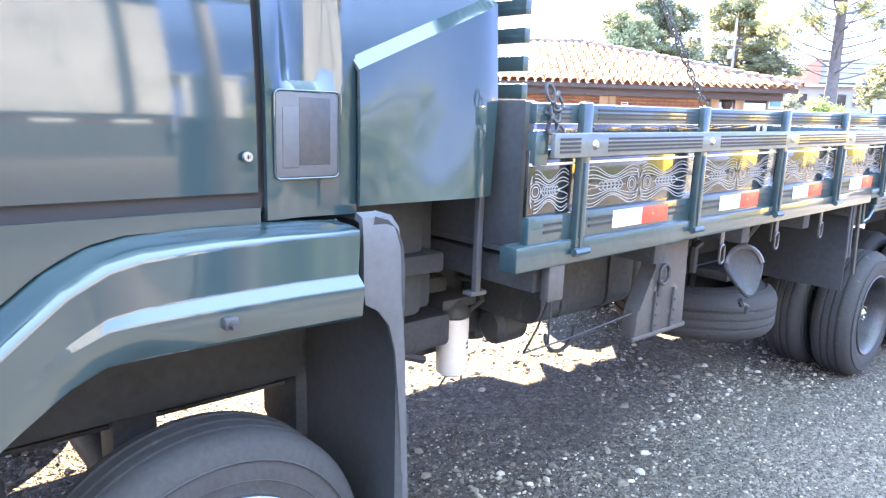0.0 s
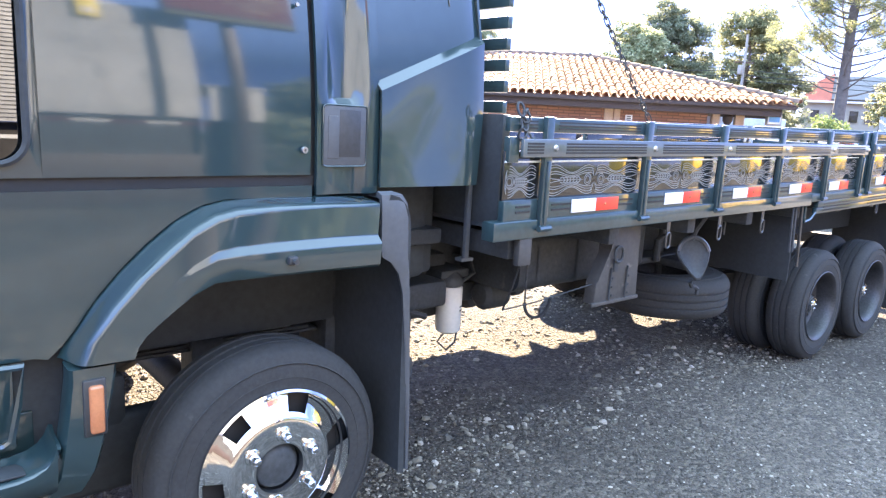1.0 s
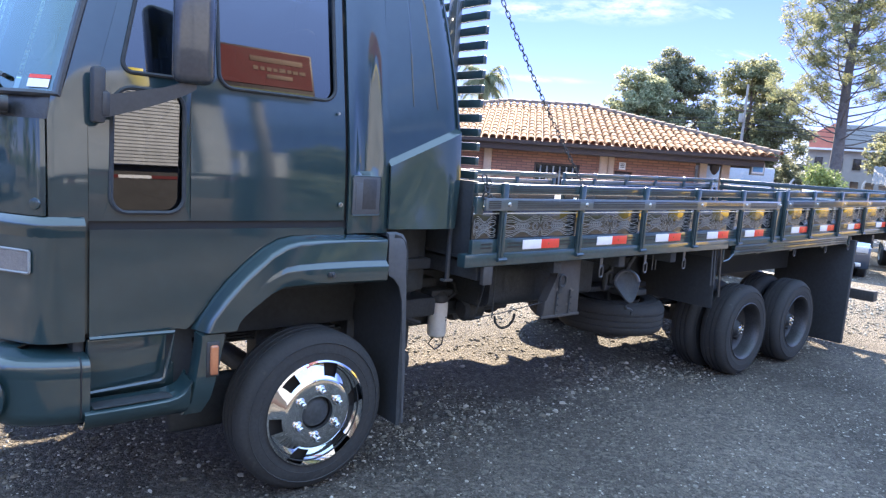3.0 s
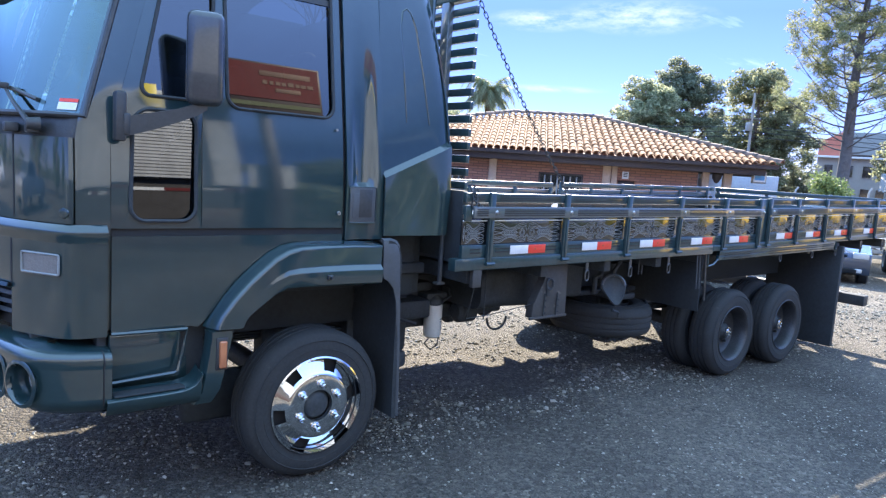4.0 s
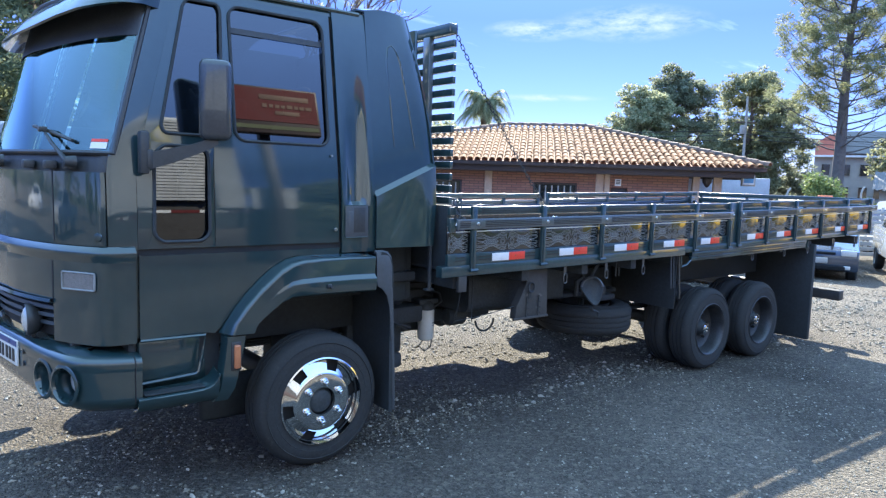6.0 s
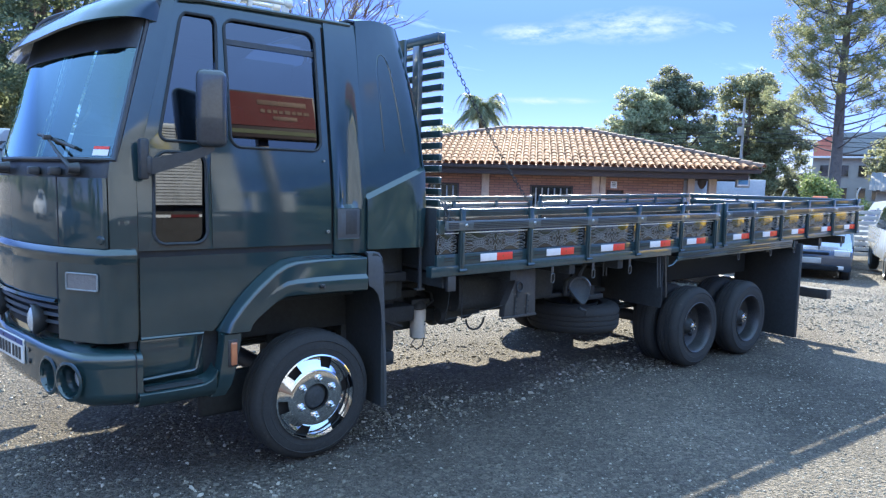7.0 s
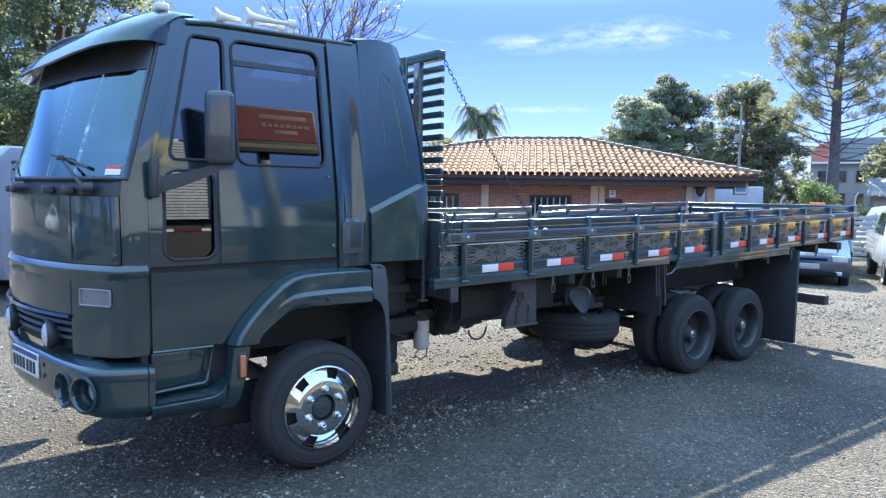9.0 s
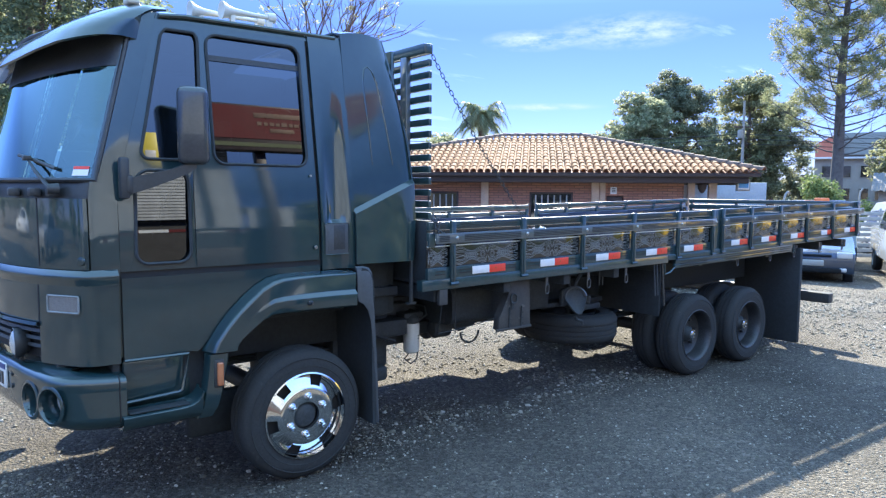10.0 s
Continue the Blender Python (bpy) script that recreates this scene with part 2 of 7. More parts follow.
def tube(bm, points, r, sides=8, closed=False, caps=True):
    """A round bar along points; r may be one radius or one for each point."""
    pts = [Vector(p) for p in points]
    rad = r if hasattr(r, "__len__") else [r] * len(pts)
    rings, prev = [], None
    for i, p in enumerate(pts):
        if closed:
            d = pts[(i + 1) % len(pts)] - pts[i - 1]
        else:
            d = pts[min(i + 1, len(pts) - 1)] - pts[max(i - 1, 0)]
        d.normalize()
        if prev is None:
            up = Vector((0, 0, 1)) if abs(d.z) < 0.9 else Vector((1, 0, 0))
            a = d.cross(up).normalized()
        else:
            a = (prev - d * prev.dot(d)).normalized()
        prev = a
        b = d.cross(a)
        rings.append([bm.verts.new(p + (a * math.cos(2 * math.pi * k / sides) + b * math.sin(2 * math.pi * k / sides)) * rad[i]) for k in range(sides)])
    n = len(rings)
    for i in range(n if closed else n - 1):
        p, q = rings[i], rings[(i + 1) % n]
        for k in range(sides):
            bm.faces.new((p[k], p[(k + 1) % sides], q[(k + 1) % sides], q[k]))
    if caps and not closed:
        bm.faces.new(rings[0][::-1]), bm.faces.new(rings[-1])
    return bm


def lathe(bm, profile, axis="y", at=(0, 0, 0), sides=32, closed=False, a0=0.0, a1=2 * math.pi):
    """Turns (radius, along) points about an axis through at."""
    full = abs(a1 - a0 - 2 * math.pi) < 1e-6
    count = sides if full else sides + 1
    rings = []
    for k in range(count):
        a = a0 + (a1 - a0) * k / sides
        c, s = math.cos(a), math.sin(a)
        ring = []
        for r, h in profile:
            p = {"y": (r * c, h, r * s), "z": (r * c, r * s, h), "x": (h, r * c, r * s)}[axis]
            ring.append(bm.verts.new(Vector(at) + Vector(p)))
        rings.append(ring)
    for k in range(sides):
        p, q = rings[k], rings[(k + 1) % count]
        for i in range(len(profile) - (0 if closed else 1)):
            j = (i + 1) % len(profile)
            try:
                bm.faces.new((p[i], q[i], q[j], p[j]))
            except ValueError:
                pass
    bmesh.ops.remove_doubles(bm, verts=bm.verts[:], dist=1e-5)
    return bm


def surface(bm, rows):
    """A sheet through rows of points."""
    vs = [[bm.verts.new(p) for p in row] for row in rows]
    for a, b in zip(vs, vs[1:]):
        for i in range(len(a) - 1):
            bm.faces.new((a[i], a[i + 1], b[i + 1], b[i]))
    return bm


def thicken(bm, depth):
    """Gives a sheet thickness, away from the side that its normals face."""
    bmesh.ops.remove_doubles(bm, verts=bm.verts[:], dist=1e-5)
    bmesh.ops.recalc_face_normals(bm, faces=bm.faces[:])
    bm.normal_update()
    faces, rim = bm.faces[:], [e for e in bm.edges if len(e.link_faces) == 1]
    under = {v: bm.verts.new(v.co - v.normal * depth) for v in bm.verts[:]}
    for f in faces:
        bm.faces.new([under[v] for v in reversed(f.verts[:])])
    for e in rim:
        a, b = e.verts
        bm.faces.new((a, b, under[b], under[a]))
    return bm


def round_rect(x0, x1, z0, z1, r, n=6):
    """Points round a rectangle with rounded corners, from its lower right, anticlockwise."""
    out = []
    for cx, cz, a in ((x1 - r, z0 + r, -90), (x1 - r, z1 - r, 0), (x0 + r, z1 - r, 90), (x0 + r, z0 + r, 180)):
        for k in range(n + 1):
            t = radians(a + 90 * k / n)
            out.append((cx + r * math.cos(t), cz + r * math.sin(t)))
    return out


def holed(bm, outer, inner, r, to, n=6):
    """The sheet between a rectangle and a rounded opening, both (x0, x1, z0, z1), placed by to(x, z)."""
    i_pts = round_rect(*inner, r, n)
    o_pts = []
    x0, x1, z0, z1 = outer
    for q, (cx, cz) in enumerate(((x1, z0), (x1, z1), (x0, z1), (x0, z0))):
        for k in range(n + 1):
            o_pts.append((cx, cz))
    a = [bm.verts.new(to(*p)) for p in o_pts]
    b = [bm.verts.new(to(*p)) for p in i_pts]
    for k in range(len(a)):
        j = (k + 1) % len(a)
        bm.faces.new((a[k], a[j], b[j], b[k])) if (a[k].co - a[j].co).length > 1e-6 else bm.faces.new((a[k], b[j], b[k]))
    bmesh.ops.remove_doubles(bm, verts=bm.verts[:], dist=1e-5)
    return bm


def pane(bm, rect, r, to, n=6):
    """A rounded pane, as a fan about its middle."""
    pts = round_rect(*rect, r, n)
    c = bm.verts.new(to((rect[0] + rect[1]) / 2, (rect[2] + rect[3]) / 2))
    v = [bm.verts.new(to(*p)) for p in pts]
    for k in range(len(v)):
        bm.faces.new((c, v[k], v[(k + 1) % len(v)]))
    return bm


def patch(bm, x0, x1, z0, z1, to, nx=6, nz=6):
    return surface(bm, [[to(x0 + (x1 - x0) * i / nx, z0 + (z1 - z0) * j / nz) for i in range(nx + 1)] for j in range(nz + 1)])


def lerp_table(table, s):
    if s <= table[0][0]:
        return table[0][1]
    for (a, va), (b, vb) in zip(table, table[1:]):
        if s <= b:
            return va + (vb - va) * (s - a) / (b - a)
    return table[-1][1]


# ---- ground ----
def ground_material():
    m = bpy.data.materials.new("gravel_ground")
    m.use_nodes = True
    n, l = m.node_tree.nodes, m.node_tree.links
    p = n["Principled BSDF"]
    p.inputs["Roughness"].default_value = 0.9
    p.inputs["Specular IOR Level"].default_value = 0.3
    tc = n.new("ShaderNodeTexCoord")

    def vor(s, feature="F1"):
        v = n.new("ShaderNodeTexVoronoi")
        v.feature = feature
        v.inputs["Scale"].default_value = s
        l.new(tc.outputs["Object"], v.inputs["Vector"])
        return v

    def noi(s, d=5.0):
        v = n.new("ShaderNodeTexNoise")
        v.inputs["Scale"].default_value, v.inputs["Detail"].default_value = s, d
        l.new(tc.outputs["Object"], v.inputs["Vector"])
        return v
    stones, fine, big, mid = vor(44.0), vor(120.0), noi(0.45), noi(2.2)
    ramp = n.new("ShaderNodeValToRGB")
    e = ramp.color_ramp.elements
    e[0].position, e[0].color = 0.0, (0.06, 0.055, 0.045, 1)
    e[1].position, e[1].color = 1.0, (0.47, 0.41, 0.32, 1)
    mid1 = ramp.color_ramp.elements.new(0.8)
    mid1.color = (0.245, 0.207, 0.162, 1)
    sep = n.new("ShaderNodeSeparateColor")
    l.new(stones.outputs["Color"], sep.inputs[0])
    l.new(sep.outputs[0], ramp.inputs[0])
    ramp2 = n.new("ShaderNodeValToRGB")
    f = ramp2.color_ramp.elements
    f[0].position, f[0].color = 0.0, (0.085, 0.077, 0.06, 1)
    f[1].position, f[1].color = 1.0, (0.38, 0.322, 0.255, 1)
    sep2 = n.new("ShaderNodeSeparateColor")
    l.new(fine.outputs["Color"], sep2.inputs[0]), l.new(sep2.outputs[1], ramp2.inputs[0])
    mx = n.new("ShaderNodeMix")
    mx.data_type = "RGBA"
    l.new(mid.outputs[0], mx.inputs["Factor"]), l.new(ramp.outputs[0], mx.inputs["A"]), l.new(ramp2.outputs[0], mx.inputs["B"])
    shade = n.new("ShaderNodeMapRange")
    shade.inputs[1].default_value, shade.inputs[2].default_value = 0.35, 0.65
    shade.inputs[3].default_value, shade.inputs[4].default_value = 0.37, 0.74
    l.new(big.outputs[0], shade.inputs[0])
    sc = n.new("ShaderNodeVectorMath")
    sc.operation = "SCALE"
    l.new(mx.outputs["Result"], sc.inputs[0]), l.new(shade.outputs[0], sc.inputs["Scale"])
    l.new(sc.outputs[0], p.inputs["Base Color"])
    hs = n.new("ShaderNodeMath")
    hs.operation = "MULTIPLY_ADD"
    hs.inputs[1].default_value = 0.5
    l.new(fine.outputs["Distance"], hs.inputs[0]), l.new(stones.outputs["Distance"], hs.inputs[2])
    b = n.new("ShaderNodeBump")
    b.invert = True
    b.inputs["Strength"].default_value, b.inputs["Distance"].default_value = 1.0, 0.028
    l.new(hs.outputs[0], b.inputs["Height"]), l.new(b.outputs[0], p.inputs["Normal"])
    return m


M["gravel"] = ground_material()


def gz(x, y):
    """The yard falls gently behind the truck."""
    across = max(0.0, min(1.0, (y + 4.5) / 3.0)) * max(0.0, min(1.0, (9.0 - y) / 3.0))
    run = max(0.0, min(x, 21.0) - 9.5) * max(0.0, min(1.0, (60.0 - x) / 25.0))
    return -0.011 * max(0.0, min(x - 1.0, 8.5)) - 0.036 * run * across


bm = bmesh.new()
edges = [-900, -300, -120, -60, -30] + [x * 1.5 for x in range(-14, 21)] + [45, 80, 150, 350, 900]
surface(bm, [[(x, y, gz(x, y) + (0.0 if abs(x) < 12 and abs(y) < 8 else 0.04 * noise.noise((x * 0.15, y * 0.15, 0)))) for x in edges] for y in edges])
ground = tagged(part("ground", bm, M["gravel"], None), "grey crushed stone yard with loose gravel", "ground", kind="structure")


# loose stones on the yard
def scatter_stones(count, x0, x1, y0, y1, smin, smax, seed):
    rng = random.Random(seed)
    verts, faces = [], []
    for _ in range(count):
        x, y = rng.uniform(x0, x1), rng.uniform(y0, y1)
        if noise.noise((x * 1.3, y * 1.3, 2.0)) + 0.6 * noise.noise((x * 4, y * 4, 5.0)) < rng.uniform(-0.55, 0.4):
            continue
        s = smin + (smax - smin) * rng.random() ** 4
        a, turn, slim = rng.uniform(0, 6.28), rng.uniform(0, 6.28), rng.uniform(0.42, 0.85)
        ct, st = math.cos(turn), math.sin(turn)
        base, g = len(verts), gz(x, y) - 0.001
        k = 5
        for ring, (rr, h) in enumerate(((1.0, 0.0), (0.8, 0.65))):
            for i in range(k):
                t = a + i * 2 * math.pi / k + rng.uniform(-0.3, 0.3)
                q = rr * s * rng.uniform(0.7, 1.15)
                u, v = q * math.cos(t), q * math.sin(t) * slim
                verts.append((x + u * ct - v * st, y + u * st + v * ct, g + h * s * rng.uniform(0.4, 0.95)))
        verts.append((x, y, g + s * 0.66))
        for i in range(k):
            j = (i + 1) % k
            faces.append((base + i, base + j, base + k + j, base + k + i))
            faces.append((base + k + i, base + k + j, base + 2 * k))
    me = bpy.data.meshes.new("loose_stones")
    me.from_pydata(verts, [], faces)
    return me


def stone_material():
    m = material("loose_stone", (0.2, 0.19, 0.18), 0.85, 0.0, 0.2, 12.0, bump=0.3, bump_scale=150.0)
    n, l = m.node_tree.nodes, m.node_tree.links
    p = n["Principled BSDF"]
    geo = n.new("ShaderNodeNewGeometry")
    ramp = n.new("ShaderNodeValToRGB")
    e = ramp.color_ramp.elements
    e[0].color, e[1].color = (0.12, 0.108, 0.085, 1), (0.5, 0.45, 0.37, 1)
    a = ramp.color_ramp.elements.new(0.7)
    a.color = (0.23, 0.208, 0.16, 1)
    l.new(geo.outputs["Random Per Island"], ramp.inputs[0]), l.new(ramp.outputs[0], p.inputs["Base Color"])
    return m


M["stone"] = stone_material()
for seed, (count, area, sizes) in enumerate(((64000, (-1.5, 6.5, -3.4, 1.5), (0.003, 0.0125)), (40000, (-4, 13, -4, 2.3), (0.004, 0.016)), (420, (-2, 8, -3.4, 1.0), (0.01, 0.03)), (38000, (7, 19, -5, 5), (0.008, 0.034)), (15000, (0.5, 8.5, 0.2, 4.5), (0.008, 0.03)), (16000, (-6, 0.5, -1, 6), (0.006, 0.024)))):
    me = scatter_stones(count, *area, *sizes, seed + 3)
    me.materials.append(M["stone"])
    tagged(new("loose_stones", me), "loose grey gravel stones scattered over the yard", "gravel", kind="stuff")

# ---- the truck: x runs to its rear, y across, near side at y = 0 ----
truck = thing("truck", "glossy dark green flatbed truck with a low-sided wooden cargo bed", "truck")
MID = 1.2


def lean(z):
    if z < 1.75:
        return 0.2 * max(0.0, z - 1.35) ** 2
    return 0.032 + 0.155 * (z - 1.75) + 0.5 * max(0.0, z - 2.5) ** 2


def rake(z):
    return 0.27 * max(0.0, z - 1.68)


# plan of the cab's front from the door edge round the corner to the middle
PLAN = ((-0.39, 0.16), (-0.44, 0.1605), (-0.48, 0.1625), (-0.505, 0.166), (-0.523, 0.172), (-0.54, 0.181), (-0.558, 0.197), (-0.58, 0.224), (-0.61, 0.268), (-0.66, 0.35), (-0.7, 0.43), (-0.735, 0.515), (-0.77, 0.62), (-0.8, 0.73), (-0.83, 0.88), (-0.848, 1.03), (-0.854, 1.2))
REACH = ((0.16, 0), (0.1603, 0.23), (0.161, 0.4), (0.1625, 0.63), (0.165, 0.9), (0.17, 1.3), (0.177, 1.76), (0.185, 2.28), (0.194, 2.94), (0.205, 3.8), (0.22, 4.86), (0.24, 5.95), (0.27, 7.01), (0.31, 7.9), (0.36, 8.48), (0.43, 9.14), (0.5, 9.84), (0.6, 10.76), (0.7, 11.53), (0.8, 12.21), (0.9, 12.87), (1, 13.4), (1.1, 14.9), (1.2, 16))


def front_plan(u):
    """A point of the front's plan, on a smooth line through PLAN."""
    n = len(PLAN) - 1
    k = min(n - 1, max(0, int(u)))
    f = u - k
    p = []
    for i in (k - 1, k, k + 1, k + 2):
        if i < 0:
            p.append(Vector((PLAN[0][0] + 0.05, PLAN[0][1])))
        else:
            p.append(Vector(PLAN[i]) if i <= n else Vector((PLAN[2 * n - i][0], 2 * MID - PLAN[2 * n - i][1])))
    return 0.5 * (2 * p[1] + (p[2] - p[0]) * f + (2 * p[0] - 5 * p[1] + 4 * p[2] - p[3]) * f * f + (3 * p[1] - p[0] - 3 * p[2] + p[3]) * f ** 3)


def front(yb, z, out=0.0):
    """A point of the cab's front: yb across from the near corner, z up, out along the normal."""
    u = lerp_table(REACH, yb if yb < MID else 2 * MID - yb)
    q = front_plan(u)
    d = (front_plan(min(16.0, u + 0.02)) - front_plan(max(0.0, u - 0.02))).normalized()
    x, y = q.x - out * d.y, q.y + out * d.x
    y += lean(z) * (MID - y) / 1.04
    return (x + rake(z), y if yb < MID else 2 * MID - y, z)


def side(x, z, out=0.0):
    """A point of the near side of the cab."""
    k = min(1.0, max(0.0, (0.1 - x) / 0.49))
    return (x + rake(z) * k, 0.16 + lean(z) - out, z)


def far(p):
    return (p[0], 2 * MID - p[1], p[2])


def front_patch(y0, y1, z0, z1, out=0.0, ny=24, nz=6):
    bm = bmesh.new()
    # points crowd towards the corner, where the front turns
    def at(i):
        s = 0.5 - 0.5 * math.cos(math.pi * i / ny)
        return y0 + (y1 - y0) * s
    return surface(bm, [[front(at(i), z0 + (z1 - z0) * j / nz, out) for i in range(ny + 1)] for j in range(nz + 1)])


def arch_out(x):
    return lerp_table(((-0.03, 0.84), (0.018, 0.885), (0.078, 0.975), (0.138, 1.045), (0.208, 1.112), (0.284, 1.172), (0.354, 1.208), (0.424, 1.222), (0.95, 1.21)), x)


# cab shell: corner pillars, rear quarter, roof, back and floor
for flip in (False, True):
    f = far if flip else (lambda p: p)
    bm = bmesh.new()
    ys = [0.16 + 0.044 * (i / 10) ** 2 for i in range(11)]
    zs = [0.86, 1.05, 1.26, 1.3, 1.64, 1.73, 1.9, 2.1, 2.3, 2.45, 2.54, 2.6]
    surface(bm, [[f(front(y, z)) for y in ys] for z in zs])
    cab = part("corner_pillar", thicken(bm, 0.012), M["paint"], truck, "glossy dark green painted steel")
    # frame above the door
    bm = surface(bmesh.new(), [[f(side(x, z)) for x in (-0.385, -0.2, 0.0, 0.2, 0.45, 0.7, 0.72)] for z in (2.57, 2.6)])
    part("door_header", thicken(bm, 0.012), M["paint"], truck)

bm = bmesh.new()
rows = []
for i in range(13):
    x = -0.14 + 1.06 * i / 12
    row = []
    for j in range(25):
        y = 0.352 + (2.4 - 0.704) * j / 24
        u = abs(y - MID) / 0.85
        row.append((x, y, 2.6 + 0.085 * (1 - min(1, u) ** 5) + (0.0 if i else -0.01)))
    rows.append(row)
surface(bm, rows)
part("roof", thicken(bm, 0.012), M["paint"], truck)

bm = bmesh.new()
tube(bm, [side(-0.36, 2.585, 0.012), side(-0.1, 2.6, 0.012), side(0.4, 2.606, 0.012), side(0.9, 2.612, 0.012)], 0.012, 6)
part("drip_rail", bm, M["paint"], truck)

# back wall and floor of the cab
part("cab_back", box((1.33, 0.34, 1.25), (1.36, 2.06, 2.6), 0.02), M["paint"], truck)
part("cab_floor", box((-0.45, 0.3, 1.0), (1.36, 2.1, 1.06), 0.01), M["black"], truck)
part("far_side", box((-0.36, 2.03, 1.05), (1.36, 2.05, 1.8), 0.01), M["paint"], truck)
part("far_rear_side", box((0.7, 1.98, 1.8), (1.36, 2.02, 2.62), 0.01), M["paint"], truck)

bm = bmesh.new()
patch(bm, -0.36, 0.7, 1.8, 2.6, lambda x, z: far(side(x, z, -0.01)), 4, 4)
part("far_window", bm, M["sideglass"], truck, "dark tinted far door glass", False)

# near door
door = bmesh.new()
patch(door, -0.389, -0.312, 1.285, 1.80, lambda x, z: side(x, z, -0.001), 2, 16)
holed(door, (-0.345, -0.015, 1.285, 1.80), (-0.315, -0.044, 1.318, 1.787), 0.062, side)
patch(door, -0.015, 0.70, 1.285, 1.80, side, 8, 6)
holed(door, (-0.389, 0.06, 1.80, 2.57), (-0.31, 0.028, 1.845, 2.52), 0.05, side)
holed(door, (0.06, 0.70, 1.80, 2.57), (0.105, 0.65, 1.83, 2.525), 0.06, side)
door = part("door", thicken(door, 0.014), M["paint"], truck, "glossy dark green door with three windows")
low = bmesh.new()
xs = [-0.389 + 1.084 * i / 36 for i in range(37)]
rows = []
for j in range(9):
    row = []
    for x in xs:
        z0 = 0.85 if x < -0.03 else arch_out(x)
        z = z0 + (1.255 - z0) * j / 8
        row.append(side(x, z, 0.006))
    rows.append(row)
surface(low, rows)
lower_door = part("lower_door", thicken(low, 0.014), M["paint"], truck)
part("door_seam", patch(bmesh.new(), -0.385, 0.93, 1.25, 1.292, lambda x, z: side(x, z, -0.012), 6, 1), M["seam"], door)
for x0, x1, z0, z1 in ((-0.43, -0.36, 0.85, 2.58), (0.68, 0.73, 1.24, 2.58)):
    part("door_gap", patch(bmesh.new(), x0, x1, z0, z1, lambda x, z: side(x, z, -0.02), 1, 10), M["seam"], door)


def window(rect, r, label, seal=0.008, tilt=None):
    x0, x1, z0, z1 = rect
    ya, yb = side(0.2, z0, -0.012)[1], side(0.2, z1, -0.012)[1]
    if tilt is not None:
        ya, yb = (ya + yb - tilt * (z1 - z0)) / 2, (ya + yb + tilt * (z1 - z0)) / 2

    def flat_at(x, z):
        return (side(x, z)[0], ya + (yb - ya) * (z - z0) / (z1 - z0), z)
    p = part("window", pane(bmesh.new(), rect, r, flat_at), M["sideglass"], door, label, False)
    ring = bmesh.new()
    tube(ring, [side(x, z, 0.004) for x, z in round_rect(*rect, r, 8)], seal, 6, closed=True)
    part("window_seal", ring, M["flap"], door, "moulded frame round the pane")
    return p


window((-0.315, -0.044, 1.318, 1.787), 0.062, "small lower kick window", 0.009, 0.046)
window((-0.31, 0.028, 1.845, 2.52), 0.05, "tinted quarter window")
window((0.105, 0.65, 1.83, 2.525), 0.06, "dark tinted door window")
part("window_bar", surface(bmesh.new(), [[side(x, z, -0.005) for x in (0.11, 0.4, 0.645)] for z in (2.385, 2.415)]), M["black"], door)

lk = bmesh.new()
lathe(lk, [(0, -0.002), (0.004, -0.002), (0.0045, -0.004), (0.009, -0.004), (0.0105, -0.002), (0.011, 0.004)], "y", side(0.672, 1.36, 0.014), 18)
lock = part("lock", lk, M["steel"], door, "small bright key lock")
part("keyhole", box((0.6705, side(0.672, 1.36, 0.0175)[1], 1.355), (0.6735, side(0.672, 1.36, 0.016)[1], 1.365), 0), M["seam"], lock)
lk = bmesh.new()
lathe(lk, [(0, -0.004), (0.006, -0.004), (0.007, 0.003)], "y", side(0.66, 1.775, 0.014), 12)
part("button", lk, M["steel"], door)

# door pillar with its scoop and the handle box
bm = bmesh.new()


def pillar_y(x, z):
    u = (x - 0.82) / 0.075
    dip = 0.035 * max(0.0, 1 - u * u) if abs(u) < 1 else 0.0
    top = min(1.0, max(0.0, (2.25 - z) / 0.7)) * (1.0 if z > 1.5 else 0.0)
    return side(x, z, 0.012 - dip * (top if z > 1.5 else 0.3))


surface(bm, [[pillar_y(0.715 + 0.225 * i / 14, z) for i in range(15)] for z in (1.225, 1.3, 1.49, 1.5, 1.52, 1.56, 1.62, 1.7, 1.8, 1.95, 2.1, 2.3, 2.5, 2.6, 2.615)])
pillar = part("door_pillar", thicken(bm, 0.014), M["paint"], truck)
handle = part("door_handle", box((0.735, 0.1455, 1.315), (0.888, 0.16, 1.495), 0.002), M["grey"], pillar, "recessed grey door handle")
part("handle_well", box((0.79, 0.1445, 1.34), (0.868, 0.15, 1.485), 0.002), M["black"], handle)
part("handle_lever", box((0.75, 0.143, 1.335), (0.79, 0.15, 1.465), 0.004), M["grey"], handle)
bm = bmesh.new()
tube(bm, [(x, 0.1455, z) for x, z in round_rect(0.733, 0.89, 1.312, 1.498, 0.012, 3)], 0.0025, 6, closed=True)
part("handle_frame", bm, M["paint"], pillar)


# sleeper fairing behind the door
def rear_edge(z):
    """Where the fairing ends: x and y at height z."""
    x = lerp_table(((1.24, 1.365), (1.5, 1.387), (1.75, 1.39), (2.0, 1.37), (2.3, 1.318), (2.5, 1.275), (2.66, 1.24)), z)
    y = lerp_table(((1.24, 0.11), (1.5, 0.12), (1.75, 0.14), (2.2, 0.20), (2.5, 0.25), (2.66, 0.295)), z)
    return x, y


def crease(u):
    return 1.55 + 0.195 * u


